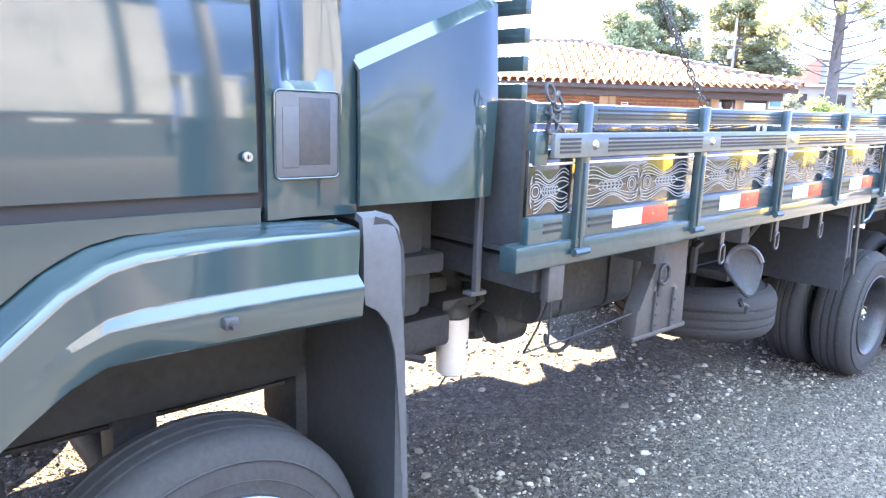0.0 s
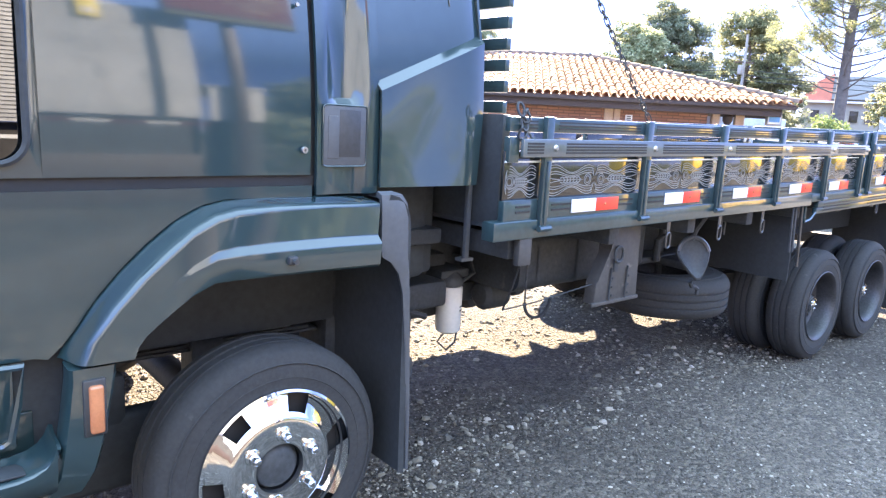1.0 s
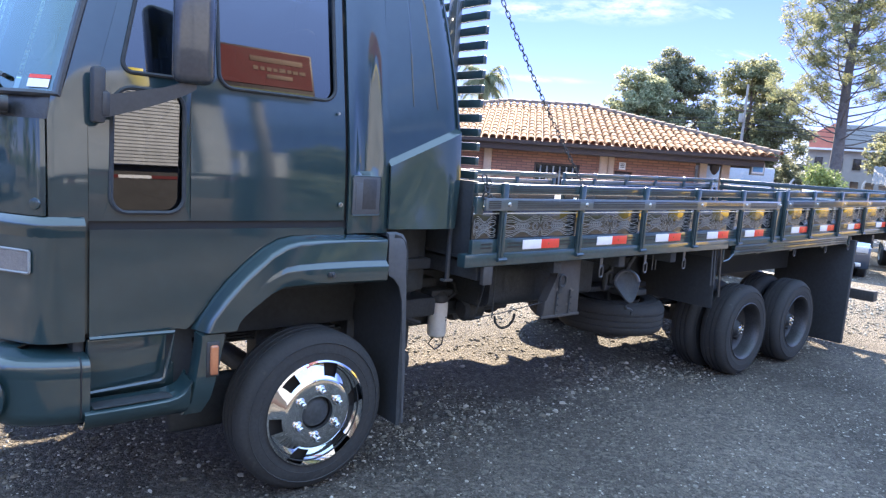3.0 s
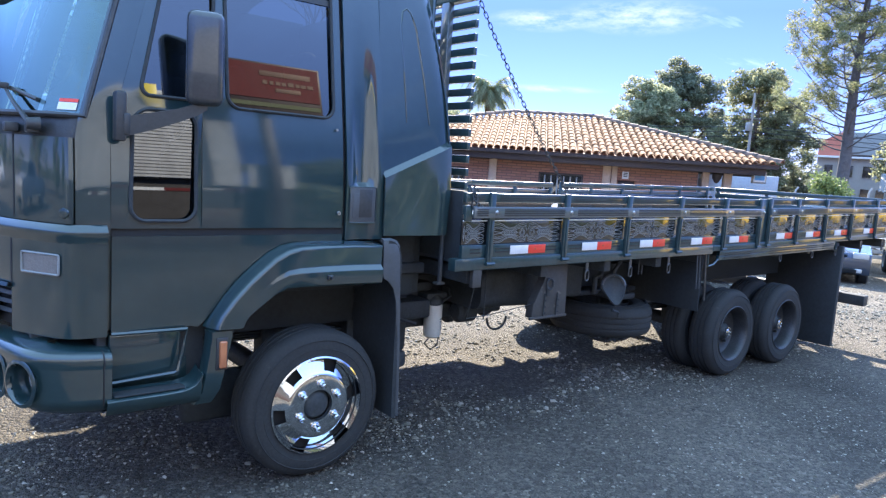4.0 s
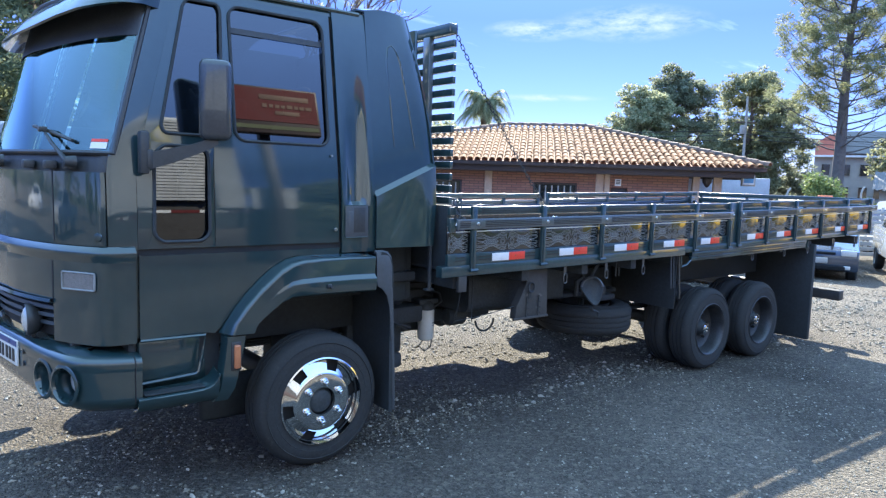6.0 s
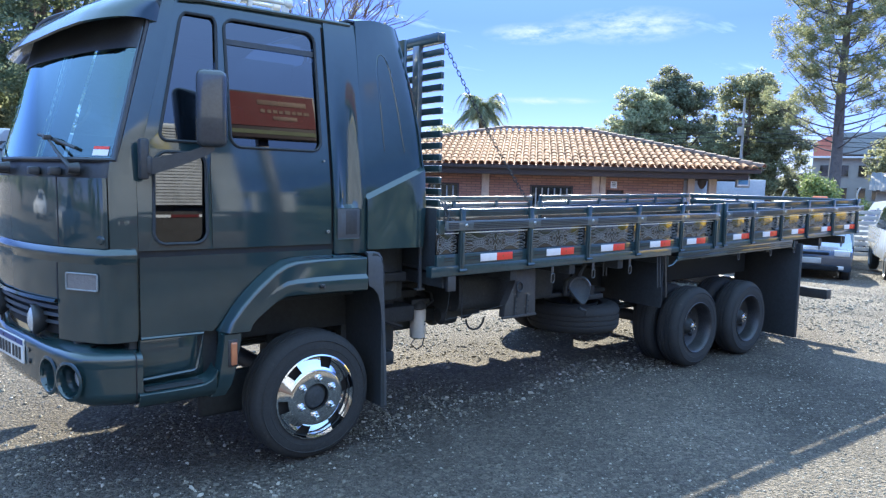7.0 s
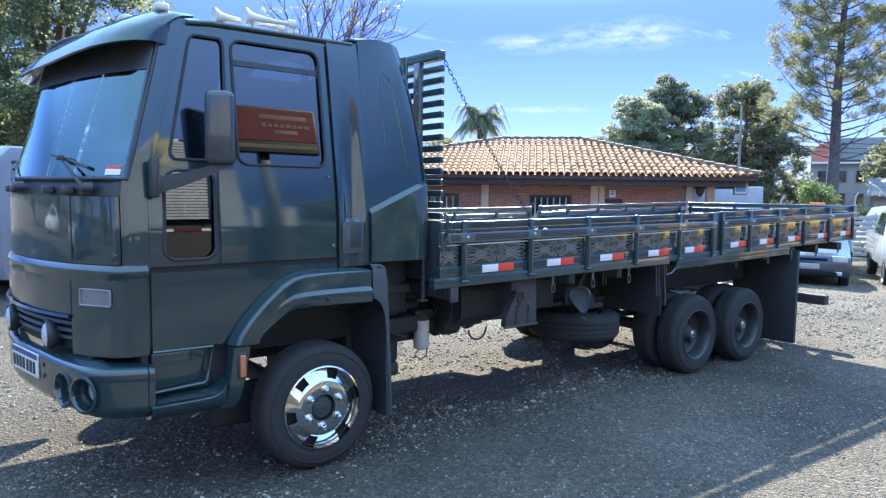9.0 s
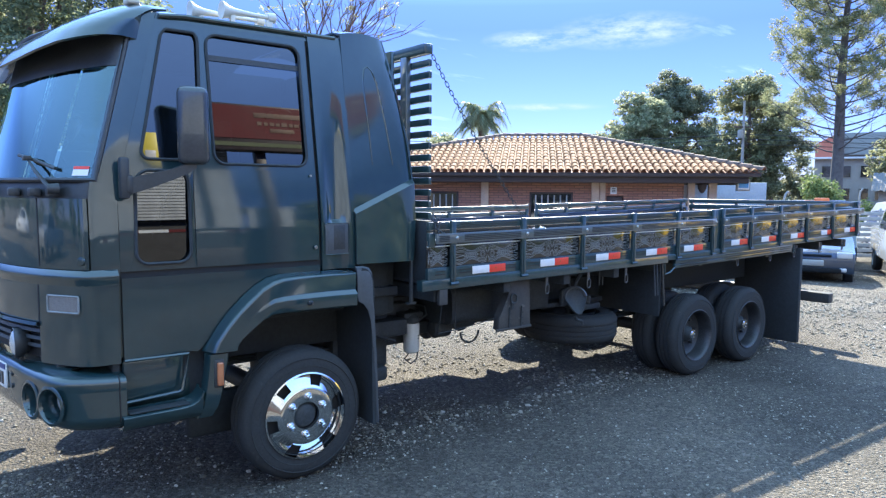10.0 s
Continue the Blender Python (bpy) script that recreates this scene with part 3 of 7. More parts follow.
def fair(u, z, deep=0.0):
    """A point of the fairing: u from its front edge (0) to its rear edge (1)."""
    xr, yr = rear_edge(z)
    y0 = 0.125 + lean(min(z, 2.6))
    return (0.935 + (xr - 0.935) * u, y0 + (yr - y0) * u ** 1.15 + deep + 0.02 * max(0.0, (u - 0.8) / 0.2) ** 2, z)


bm = bmesh.new()
n = 16
lo = [[fair(i / n, 1.245 + (crease(i / n) - 1.245) * j / 8, 0.012 * math.sin(math.pi * j / 8) * math.sin(math.pi * i / n)) for i in range(n + 1)] for j in range(9)]
up = []
for j in range(11):
    up.append([fair(i / n, crease(i / n) + 0.028 + (2.645 + 0.02 * math.sin(math.pi * i / n) - crease(i / n) - 0.028) * j / 10, 0.03 * (1 - 0.4 * j / 10)) for i in range(n + 1)])
surface(bm, lo + up)
surface(bm, [[(p[0], p[1] + dy, p[2] + 0.03 * min(1, dy * 8)) for p in up[-1]] for dy in (0.0, 0.03, 0.1, 0.6, 1.2)])
surface(bm, [[(rear_edge(z)[0] + 0.1 * dy, fair(1, z, 0.012)[1] + dy, z) for z in (1.245, 1.5, 1.75, 2.0, 2.3, 2.55, 2.645)] for dy in (0, 0.04, 0.3, 0.9)])
fairing = part("sleeper_fairing", thicken(bm, 0.01), M["paint"], truck, "dark green moulded sleeper fairing")
bm = bmesh.new()
slot = [(0.36 + 0.12 * (2.4 - z) * (1 if x > 0.5 else -0.1) + x * 0.26, z) for x, z in [(0, 1.85), (0, 2.1), (0, 2.36), (0.2, 2.44), (0.5, 2.46), (0.8, 2.44), (1, 2.36), (1, 2.1), (1, 1.85)]]
tube(bm, [fair(u, z, 0.026) for u, z in slot], [0.002, 0.006, 0.008, 0.008, 0.008, 0.008, 0.008, 0.006, 0.002], 6)
part("moulded_slot", bm, M["paint"], fairing)
bm = bmesh.new()
patch(bm, 0.93, 0.942, 1.24, 2.62, lambda x, z: (x, 0.15 + lean(z), z), 1, 8)
part("fairing_gap", bm, M["seam"], fairing)

# front: hood, lower panel, grille, cowl, windscreen
hood = part("hood", thicken(front_patch(0.2085, 2.1915, 1.303, 1.645, 0.006, 60, 8), 0.012), M["paint"], truck, "glossy dark green bonnet panel")
for yb in (0.50, 1.90):
    part("hood_seam", thicken(front_patch(yb - 0.005, yb + 0.005, 1.315, 1.645, 0.0075, 1, 6), 0.001), M["seam"], hood)
bm = bmesh.new()
lathe(bm, [(0, 0.004), (0.012, 0.004), (0.02, 0.002), (0.022, -0.003)], "z", (0, 0, 0), 20)
p, q = Vector(front(0.236, 1.345, 0.008)), Vector(front(0.244, 1.345, 0.008))
bm.transform(Matrix.Translation(p) @ Vector(((q - p).y, -(q - p).x, 0)).normalized().to_track_quat("Z", "Y").to_matrix().to_4x4() @ Matrix.Diagonal((1, 1, -1, 1)))
part("hood_lock", bm, M["paint"], hood)
part("front_backing", front_patch(0.22, 2.18, 0.84, 1.74, -0.03, 30, 4), M["seam"], truck)
lowf = bmesh.new()
for y0, y1 in ((0.1605, 0.495), (1.905, 2.2395)):
    weld(lowf, front_patch(y0, y1, 0.835, 1.24, 0.02, 20, 6))
weld(lowf, front_patch(0.495, 1.905, 1.035, 1.24, 0.02, 20, 3))
lower_front = part("lower_front_panel", thicken(lowf, 0.014), M["paint"], truck)
for yb in (0.497, 1.903):
    part("panel_seam", thicken(front_patch(yb - 0.006, yb + 0.006, 1.035, 1.222, 0.0215, 1, 4), 0.001), M["seam"], lower_front)
lip = bmesh.new()
surface(lip, [[front(1.2 - 1.0395 * math.cos(math.pi * i / 48), z, o) for i in range(49)] for z, o in ((1.225, 0.02), (1.25, 0.026), (1.268, 0.032), (1.276, 0.03), (1.3, 0.004))])
part("front_lip", thicken(lip, 0.006), M["paint"], truck)
for k, (z, o) in enumerate(((0.89, 0.0), (0.93, 0.004), (0.97, 0.01), (1.01, 0.034))):
    bm = bmesh.new()
    surface(bm, [[front(0.5 + 1.4 * i / 20, zz, oo) for i in range(21)] for zz, oo in ((z, o - 0.015), (z + 0.012, o + 0.006), (z + 0.028, o))])
    part("grille_slat", thicken(bm, 0.006), M["paint"] if k == 3 else M["black"], lower_front)
bm = bmesh.new()
surface(bm, [[front(0.244 + 0.165 * i / 8, z, 0.026) for i in range(9)] for z in (1.1, 1.172)])
marker = part("turn_lamp", thicken(bm, 0.012), M["turnlens"], lower_front, "clear rectangular turn lamp")
bm = bmesh.new()
tube(bm, [front(y, z, 0.028) for y, z in round_rect(0.24, 0.413, 1.096, 1.177, 0.006, 2)], 0.005, 6, closed=True)
part("lamp_bezel", bm, M["silverline"], lower_front)
bm = front_patch(0.2, 2.2, 1.645, 1.735, -0.012, 30, 3)
cowl = part("cowl", thicken(bm, 0.012), M["black"], truck, "black ventilation cowl below the windscreen")
for yb in (0.36, 0.5, 0.72, 1.1, 1.5, 1.8):
    bm = bmesh.new()
    rbox(bm, Vector(front(yb, 1.665, 0.02)) - Vector((0.02, 0.03, 0.01)), Vector(front(yb, 1.665, 0.02)) + Vector((0.03, 0.05, 0.03)), 0.008)
    part("cowl_vent", bm, M["black"], cowl)
screen = part("windscreen", front_patch(0.19, 2.21, 1.735, 2.52, -0.006, 36, 8), M["screen"], truck, "blue-tinted curved windscreen")
bm = bmesh.new()
loop = [front(0.19 + 2.02 * i / 30, 1.735, 0.002) for i in range(31)] + [front(2.21, 1.735 + 0.78 * i / 8, 0.002) for i in range(1, 9)]
loop += [front(2.21 - 2.02 * i / 30, 2.515, 0.002) for i in range(1, 31)] + [front(0.19, 2.515 - 0.78 * i / 8, 0.002) for i in range(1, 8)]
tube(bm, loop, 0.012, 6, closed=True)
part("screen_seal", bm, M["black"], screen)
part("sun_band", thicken(surface(bmesh.new(), [[front(1.2 - math.cos(math.pi * i / 48), 2.515 - (0.255 - 0.045 * math.cos(math.pi * i / 48) ** 2) * j / 3, 0.0) for i in range(49)] for j in range(4)]), 0.002), M["black"], screen, "black band along the top of the windscreen")
bm = bmesh.new()
surface(bm, [[front(0.215 + 0.07 * i / 4, z, 0.0) for i in range(5)] for z in (1.755, 1.785)])
part("screen_sticker", bm, M["white"], screen, "white and red paper sticker")
bm = bmesh.new()
surface(bm, [[front(0.215 + 0.07 * i / 4, z, 0.0) for i in range(5)] for z in (1.787, 1.8)])
part("sticker_band", bm, M["red"], screen)


# wipers
def wiper(y0, y1):
    bm = bmesh.new()
    lathe(bm, [(0, -0.03), (0.022, -0.028), (0.028, 0.0), (0.03, 0.02)], "x", front(y0, 1.69, 0.03), 14)
    a, b = Vector(front(y0, 1.69, 0.05)), Vector(front(y1, 1.84, 0.03))
    tube(bm, [a, (a + b) / 2 + Vector((-0.012, 0, 0.01)), b], [0.012, 0.009, 0.006], 6)
    c, d = Vector(front(y1 - 0.24, 1.79, 0.012)), Vector(front(y1 + 0.16, 1.86, 0.012))
    tube(bm, [c, (c + d) / 2 + Vector((-0.008, 0, 0.006)), d], 0.009, 6)
    rbox(bm, b - Vector((0.02, 0.03, 0.01)), b + Vector((0.015, 0.03, 0.014)), 0.005)
    return part("wiper", bm, M["black"], truck, "black windscreen wiper")


wiper(0.34, 0.62)
wiper(1.05, 1.5)

# sun visor over the windscreen
LIP = ((0.0, 1.2, -0.80, 2.325), (0.25, 0.95, -0.775, 2.335), (0.45, 0.7, -0.721, 2.352), (0.62, 0.5, -0.665, 2.375), (0.76, 0.35, -0.6, 2.398), (0.86, 0.265, -0.535, 2.412), (0.92, 0.225, -0.47, 2.426), (0.96, 0.215, -0.42, 2.435), (1.0, 0.25, -0.33, 2.447))
DROP = ((0.0, 0.0), (0.3, 0.075), (0.47, 0.21), (0.58, 0.32), (0.69, 0.44), (0.83, 0.61), (0.944, 0.83), (1.0, 1.0))


def visor(u, s):
    """u across from -1 to 1, s from the roof (0) to the lip (1)."""
    w = abs(u)
    yl, xl, zl = [lerp_table([(row[0], row[k]) for row in LIP], w) for k in (1, 2, 3)]
    x0, y0, z0 = -0.08, MID - 0.85 * w, 2.70 - 0.07 * w ** 5
    y = y0 + (yl - y0) * s
    z = z0 + (zl - z0) * lerp_table(DROP, s)
    return (x0 + (xl - x0) * s, y if u < 0 else 2 * MID - y, z)


bm = surface(bmesh.new(), [[visor(-1 + 2 * i / 60, j / 16) for i in range(61)] for j in range(17)])
for u in (-1, 1):
    e = [visor(u, j / 16) for j in range(17)]
    inner = [front(0.17, min(p[2], 2.58), 0.004) for p in e]
    surface(bm, [e, [(q[0], q[1] if u < 0 else 2 * MID - q[1], min(p[2], 2.58)) for p, q in zip(e, inner)]])
visor_ob = part("sun_visor", thicken(bm, 0.012), M["paint"], truck, "dark green painted sun visor over the windscreen")
for u in (-0.82, -0.3, 0.5):
    p = Vector(visor(u, 0.3))
    bm = rbox(bmesh.new(), p - Vector((0.035, 0.05, 0.01)), p + Vector((0.03, 0.05, 0.035)), 0.016, 3)
    part("clearance_lamp", bm, M["ivory"], visor_ob, "small clear roof marker lamp")

# inside the cab
bm = bmesh.new()
rbox(bm, (-0.5, 0.36, 1.45), (-0.12, 2.04, 1.7), 0.06, 3)
part("dashboard", bm, M["black"], truck)
for y in (0.45, 1.45):
    bm = bmesh.new()
    rbox(bm, (0.25, y, 1.25), (0.75, y + 0.52, 1.42), 0.06, 3)
    rbox(bm, (0.62, y + 0.03, 1.4), (0.78, y + 0.49, 2.0), 0.06, 3)
    rbox(bm, (0.66, y + 0.13, 2.02), (0.76, y + 0.39, 2.2), 0.05, 3)
    part("seat", bm, M["seat"], truck, "dark cloth cab seat")
bm = bmesh.new()
tube(bm, [(0.0 + 0.1 * math.sin(a), 0.72 + 0.22 * math.cos(a), 1.72 + 0.16 * math.sin(a)) for a in [2 * math.pi * k / 24 for k in range(24)]], 0.015, 6, closed=True)
tube(bm, [(0.0, 0.5, 1.72), (-0.03, 0.72, 1.7), (0.0, 0.94, 1.72)], 0.014, 6)
part("steering_wheel", bm, M["black"], truck)

# mirror
bm = bmesh.new()
rbox(bm, (-0.128, 0.02, 1.815), (0.024, 0.1, 2.205), 0.035, 3, Matrix.Translation((-0.045, 0.06, 2.0)) @ pose(0, 0, 0, 0, 0, -16) @ Matrix.Translation((0.045, -0.06, -2.0)))
mirror = part("mirror_housing", bm, M["mirrorblack"], truck, "large black plastic side mirror")
bm = bmesh.new()
arm = ((-0.35, 0.12, 1.665, 1.745), (-0.25, 0.095, 1.70, 1.77), (-0.15, 0.085, 1.74, 1.795), (-0.075, 0.075, 1.775, 1.825), (-0.04, 0.068, 1.80, 1.85))
surface(bm, [[(x, y - 0.013, z0), (x, y - 0.013, z1), (x, y + 0.013, z1), (x, y + 0.013, z0), (x, y - 0.013, z0)] for x, y, z0, z1 in arm])
rbox(bm, (-0.388, 0.105, 1.645), (-0.345, 0.165, 1.845), 0.012)
rbox(bm, (-0.36, 0.10, 1.67), (-0.33, 0.13, 1.76), 0.01)
part("mirror_arm", bm, M["black"], mirror)

# air horns on the roof
for y, x0, L in ((0.62, 0.13, 0.42), (0.5, 0.27, 0.3)):
    bm = bmesh.new()
    lathe(bm, [(0.052, 0.0), (0.05, 0.01), (0.034, 0.035), (0.022, 0.08), (0.014, 0.18), (0.012, L), (0.0, L)], "x", (x0, y, 2.715), 18)
    lathe(bm, [(0, 0.008), (0.04, 0.004), (0.052, 0.0)], "x", (x0, y, 2.715), 18)
    lathe(bm, [(0, 0), (0.026, 0.0), (0.03, 0.01), (0.03, 0.045), (0, 0.055)], "x", (x0 + L - 0.02, y, 2.715), 16)
    horn = part("air_horn", bm, M["ivory"], truck, "ivory trumpet air horn on the roof")
    part("horn_foot", box((x0 + 0.05, y - 0.015, 2.63), (x0 + 0.08, y + 0.015, 2.70), 0.006), M["ivory"], horn)
    part("horn_foot", box((x0 + L - 0.03, y - 0.015, 2.63), (x0 + L + 0.01, y + 0.015, 2.70), 0.006), M["ivory"], horn)

# wheel-arch flare with its crease
ARCH_O = [(-0.007, 0.84), (0.018, 0.885), (0.078, 0.975), (0.138, 1.045), (0.208, 1.112), (0.284, 1.172), (0.354, 1.208), (0.424, 1.223), (0.55, 1.226), (0.72, 1.222), (0.89, 1.214)]
ARCH_C = [(0.048, 0.84), (0.063, 0.895), (0.118, 0.968), (0.183, 1.038), (0.243, 1.09), (0.303, 1.142), (0.369, 1.178), (0.424, 1.192), (0.55, 1.201), (0.72, 1.205), (0.882, 1.202)]
ARCH_I = [(0.147, 0.84), (0.157, 0.87), (0.177, 0.895), (0.207, 0.92), (0.247, 0.95), (0.295, 0.985), (0.354, 1.012), (0.422, 1.014), (0.55, 1.013), (0.72, 1.011), (0.88, 1.008)]


def flare_rows():
    rows = []
    for f, y in ((0.0, 0.152), (0.12, 0.146), (0.3, 0.11), (0.48, 0.074), (0.62, 0.06), (0.8, 0.052), (1.0, 0.048)):
        rows.append([(a[0] + (b[0] - a[0]) * f, y, a[1] + (b[1] - a[1]) * f) for a, b in zip(ARCH_O, ARCH_C)])
    for f, y in ((0.04, 0.046), (0.48, 0.05), (0.51, 0.048), (0.6, 0.027), (0.63, 0.025), (0.96, 0.032), (1.0, 0.04), (1.0, 0.12)):
        row = []
        for k, (a, b) in enumerate(zip(ARCH_C, ARCH_I)):
            g = min(1.0, max(0.0, (k - 4.5) / 3.0))
            flat = 0.048 - 0.004 * f
            row.append((a[0] + (b[0] - a[0]) * f, y if y > 0.1 else flat + (y - flat) * g, a[1] + (b[1] - a[1]) * f))
        rows.append(row)
    return rows


bm = surface(bmesh.new(), flare_rows())
fl = flare_rows()
end = [r[-1] for r in fl]
surface(bm, [end, [(p[0] - 0.0, 0.15, p[2]) for p in end]])
flare = part("wheel_arch_flare", thicken(bm, 0.008), M["paint"], truck, "bulging dark green wheel arch flare")
bm = box((0.555, 0.012, 1.045), (0.585, 0.045, 1.07), 0.006)
tube(bm, [(0.57, 0.012, 1.057), (0.57, -0.004, 1.057)], 0.008, 8)
part("side_lamp_socket", bm, M["black"], flare)

# black guard behind the front wheel
bm = bmesh.new()
g_rows = []
for k in range(12):
    s = k / 11
    if s < 0.35:
        a = math.pi / 2 * (1 - s / 0.35)
        x, z = 0.93 + 0.085 * math.cos(a), 1.12 + 0.11 * math.sin(a)
    else:
        x, z = 1.015 + 0.02 * (s - 0.35), 1.12 - (1.12 - 0.25) * (s - 0.35) / 0.65
    g_rows.append([(x + dx, y, z) for y, dx in ((0.055, 0.0), (0.07, 0.008), (0.35, 0.012), (0.5, 0.01))])
surface(bm, g_rows)
guard = part("front_mudguard", thicken(bm, 0.02), M["flap"], truck, "black rubber mudguard behind the front wheel")
bm = bmesh.new()
rows = []
for z, x0, x1, y in ((1.238, 0.90, 0.955, 0.09), (1.228, 0.9, 0.985, 0.066), (1.20, 0.898, 1.002, 0.058), (1.15, 0.898, 1.01, 0.055), (1.06, 0.9, 1.014, 0.055), (1.03, 0.905, 1.016, 0.055), (1.01, 0.94, 1.018, 0.055), (0.97, 0.972, 1.02, 0.055), (0.9, 0.992, 1.024, 0.055), (0.7, 1.012, 1.034, 0.056), (0.5, 1.026, 1.044, 0.057), (0.26, 1.036, 1.05, 0.058)):
    rows.append([(x0, y, z), (x0 + 0.3 * (x1 - x0), y - 0.004, z), (x0 + 0.8 * (x1 - x0), y - 0.004, z), (x1, y + 0.006, z)])
surface(bm, rows)
part("guard_corner", thicken(bm, 0.02), M["grey"], guard, "grey plastic guard edge")
part("arch_liner", box((0.1, 0.36, 0.93), (0.98, 0.7, 0.95), 0.005), M["flap"], truck)

# step panel, amber lamp panel and sill
bm = bmesh.new()
rbox(bm, (-0.395, 0.15, 0.62), (-0.10, 0.19, 0.84), 0.012)
rbox(bm, (-0.395, 0.185, 0.58), (-0.06, 0.2, 0.70), 0.004)
step = part("step_panel", bm, M["paint"], truck)
bm = bmesh.new()
tube(bm, [(-0.39, 0.135, 0.845), (-0.085, 0.115, 0.845), (-0.10, 0.115, 0.75), (-0.118, 0.12, 0.662), (-0.135, 0.122, 0.65), (-0.39, 0.138, 0.633)], 0.009, 6)
part("step_frame", bm, M["paint"], step)
part("step_tread", box((-0.39, 0.066, 0.589), (-0.1, 0.186, 0.5955), 0.003), M["flap"], step, "black rubber step tread")
bm = bmesh.new()
prof = [(0.152, 0.605, 1), (0.13, 0.592, 1), (0.08, 0.586, 1), (0.062, 0.584, 1), (0.053, 0.577, 1), (0.053, 0.566, 0.6), (0.066, 0.54, 0.1), (0.088, 0.512, 0), (0.12, 0.497, 0), (0.17, 0.492, 0)]
rise = ((-0.42, 0.0), (-0.3, 0.0), (-0.2, 0.0), (-0.12, 0.002), (-0.085, 0.009), (-0.06, 0.022), (-0.044, 0.042), (-0.034, 0.066))
surface(bm, [[(x, y + 0.002 * (x < -0.4), z + up * f) for x, up in rise] for y, z, f in prof])
part("sill", thicken(bm, 0.01), M["paint"], truck, "dark green side sill")
bm = bmesh.new()
rows = []
for x0, x1, z in ((-0.06, 0.03, 0.497), (-0.05, 0.04, 0.52), (-0.035, 0.055, 0.56), (-0.025, 0.07, 0.62), (-0.01, 0.09, 0.72), (0.0, 0.105, 0.80), (0.0, 0.108, 0.832)):
    d = 0.5 * max(0.0, 0.57 - z)
    rows.append([(x0, 0.13, z), (x0, 0.07 + d, z), (x0 + 0.008, 0.058 + d, z), (x1 - 0.008, 0.056 + d, z), (x1, 0.066 + d, z), (x1, 0.13, z)])
surface(bm, rows)
surface(bm, [rows[-1][1:5], [(p[0], 0.13, p[2] + 0.004) for p in rows[-1][1:5]]])
lp = part("lamp_panel", thicken(bm, 0.008), M["paint"], truck)
part("lamp_bezel", box((0.026, 0.05, 0.655), (0.08, 0.064, 0.804), 0.006, 2), M["black"], lp)
part("amber_lamp", box((0.038, 0.036, 0.665), (0.072, 0.056, 0.79), 0.008, 3), M["amber"], lp, "amber side marker lens")

# far side skirt, guards and the black underside
part("far_skirt", box((-0.42, 2.18, 0.54), (0.02, 2.26, 1.25), 0.02), M["paint"], truck)
part("far_arch", box((0.0, 2.22, 1.0), (0.95, 2.36, 1.24), 0.03), M["paint"], truck)
part("far_guard", box((0.99, 1.95, 0.62), (1.03, 2.36, 1.24), 0.01), M["flap"], truck)
part("under_tray", box((-0.66, 0.3, 0.80), (-0.35, 2.1, 0.84), 0.01), M["flap"], truck)
part("far_tank", box((1.12, 1.75, 0.58), (1.75, 2.3, 0.9), 0.05, 3), M["chassis"], truck)
part("inner_arch", box((0.05, 0.5, 0.7), (1.0, 0.52, 1.0), 0.005), M["flap"], truck)
part("spring_hanger", rbox(box((0.03, 0.5, 0.24), (0.4, 0.58, 0.5), 0.03, 3), (0.03, 0.5, 0.45), (0.25, 0.57, 0.63), 0.02), M["flap"], truck)
part("cross_panel", box((-0.44, 0.17, 0.57), (-0.40, 2.22, 1.0), 0.01), M["flap"], truck)
part("inner_sill", box((-0.40, 0.2, 0.56), (0.02, 0.24, 1.0), 0.01), M["flap"], truck)

# bumper
BUMP = ((0.065, -0.40), (0.066, -0.52), (0.078, -0.60), (0.105, -0.665), (0.155, -0.712), (0.235, -0.745), (0.34, -0.776), (0.5, -0.812), (0.75, -0.852), (1.0, -0.884), (1.2, -0.89))


def bump_xy(u):
    """Plan of the bumper's face; u counts along its corners."""
    k = min(len(BUMP) - 2, int(u))
    f = u - k
    p = [Vector(BUMP[min(len(BUMP) - 1, max(0, k + d))]) for d in (-1, 0, 1, 2)]
    q = 0.5 * (2 * p[1] + (p[2] - p[0]) * f + (2 * p[0] - 5 * p[1] + 4 * p[2] - p[3]) * f * f + (3 * p[1] - p[0] - 3 * p[2] + p[3]) * f ** 3)
    return q[1], q[0]


us = [k / 10 for k in range(101)]
plan = [bump_xy(u) for u in us]
plan = plan + [(x, 2 * MID - y) for x, y in plan[-2::-1]]


def bump_row(inset, z):
    out = []
    for k, (x, y) in enumerate(plan):
        a, b = Vector(plan[max(0, k - 1)]), Vector(plan[min(len(plan) - 1, k + 1)])
        d = (b - a).normalized()
        nrm = Vector((d.y, -d.x))
        out.append((x + nrm.x * inset, y + nrm.y * inset, z + 0.035 * min(1.0, abs(-0.4 - x) / 0.4)))
    return out


FOGS = [(u, 0.082) for u in (4.15, 6.0)]
prof = [(0.3, 0.80), (0.12, 0.79), (0.05, 0.785), (0.02, 0.78), (0.004, 0.765), (0.0, 0.745)] + [(0.006, 0.72 - 0.01 * k) for k in range(15)] + [(0.012, 0.562), (0.026, 0.545), (0.046, 0.528), (0.075, 0.514), (0.13, 0.505)]
bm = surface(bmesh.new(), [bump_row(i, z) for i, z in prof])
holes = [Vector((*bump_xy(u), 0.672)) for u, r in FOGS]
holes += [Vector((h.x, 2 * MID - h.y, h.z)) for h in holes]
bmesh.ops.delete(bm, geom=[f for f in bm.faces if any((f.calc_center_median() - h).length < 0.079 for h in holes)], context="FACES")
bumper = part("front_bumper", thicken(bm, 0.008), M["paint"], truck, "dark green front bumper with round fog lamps")


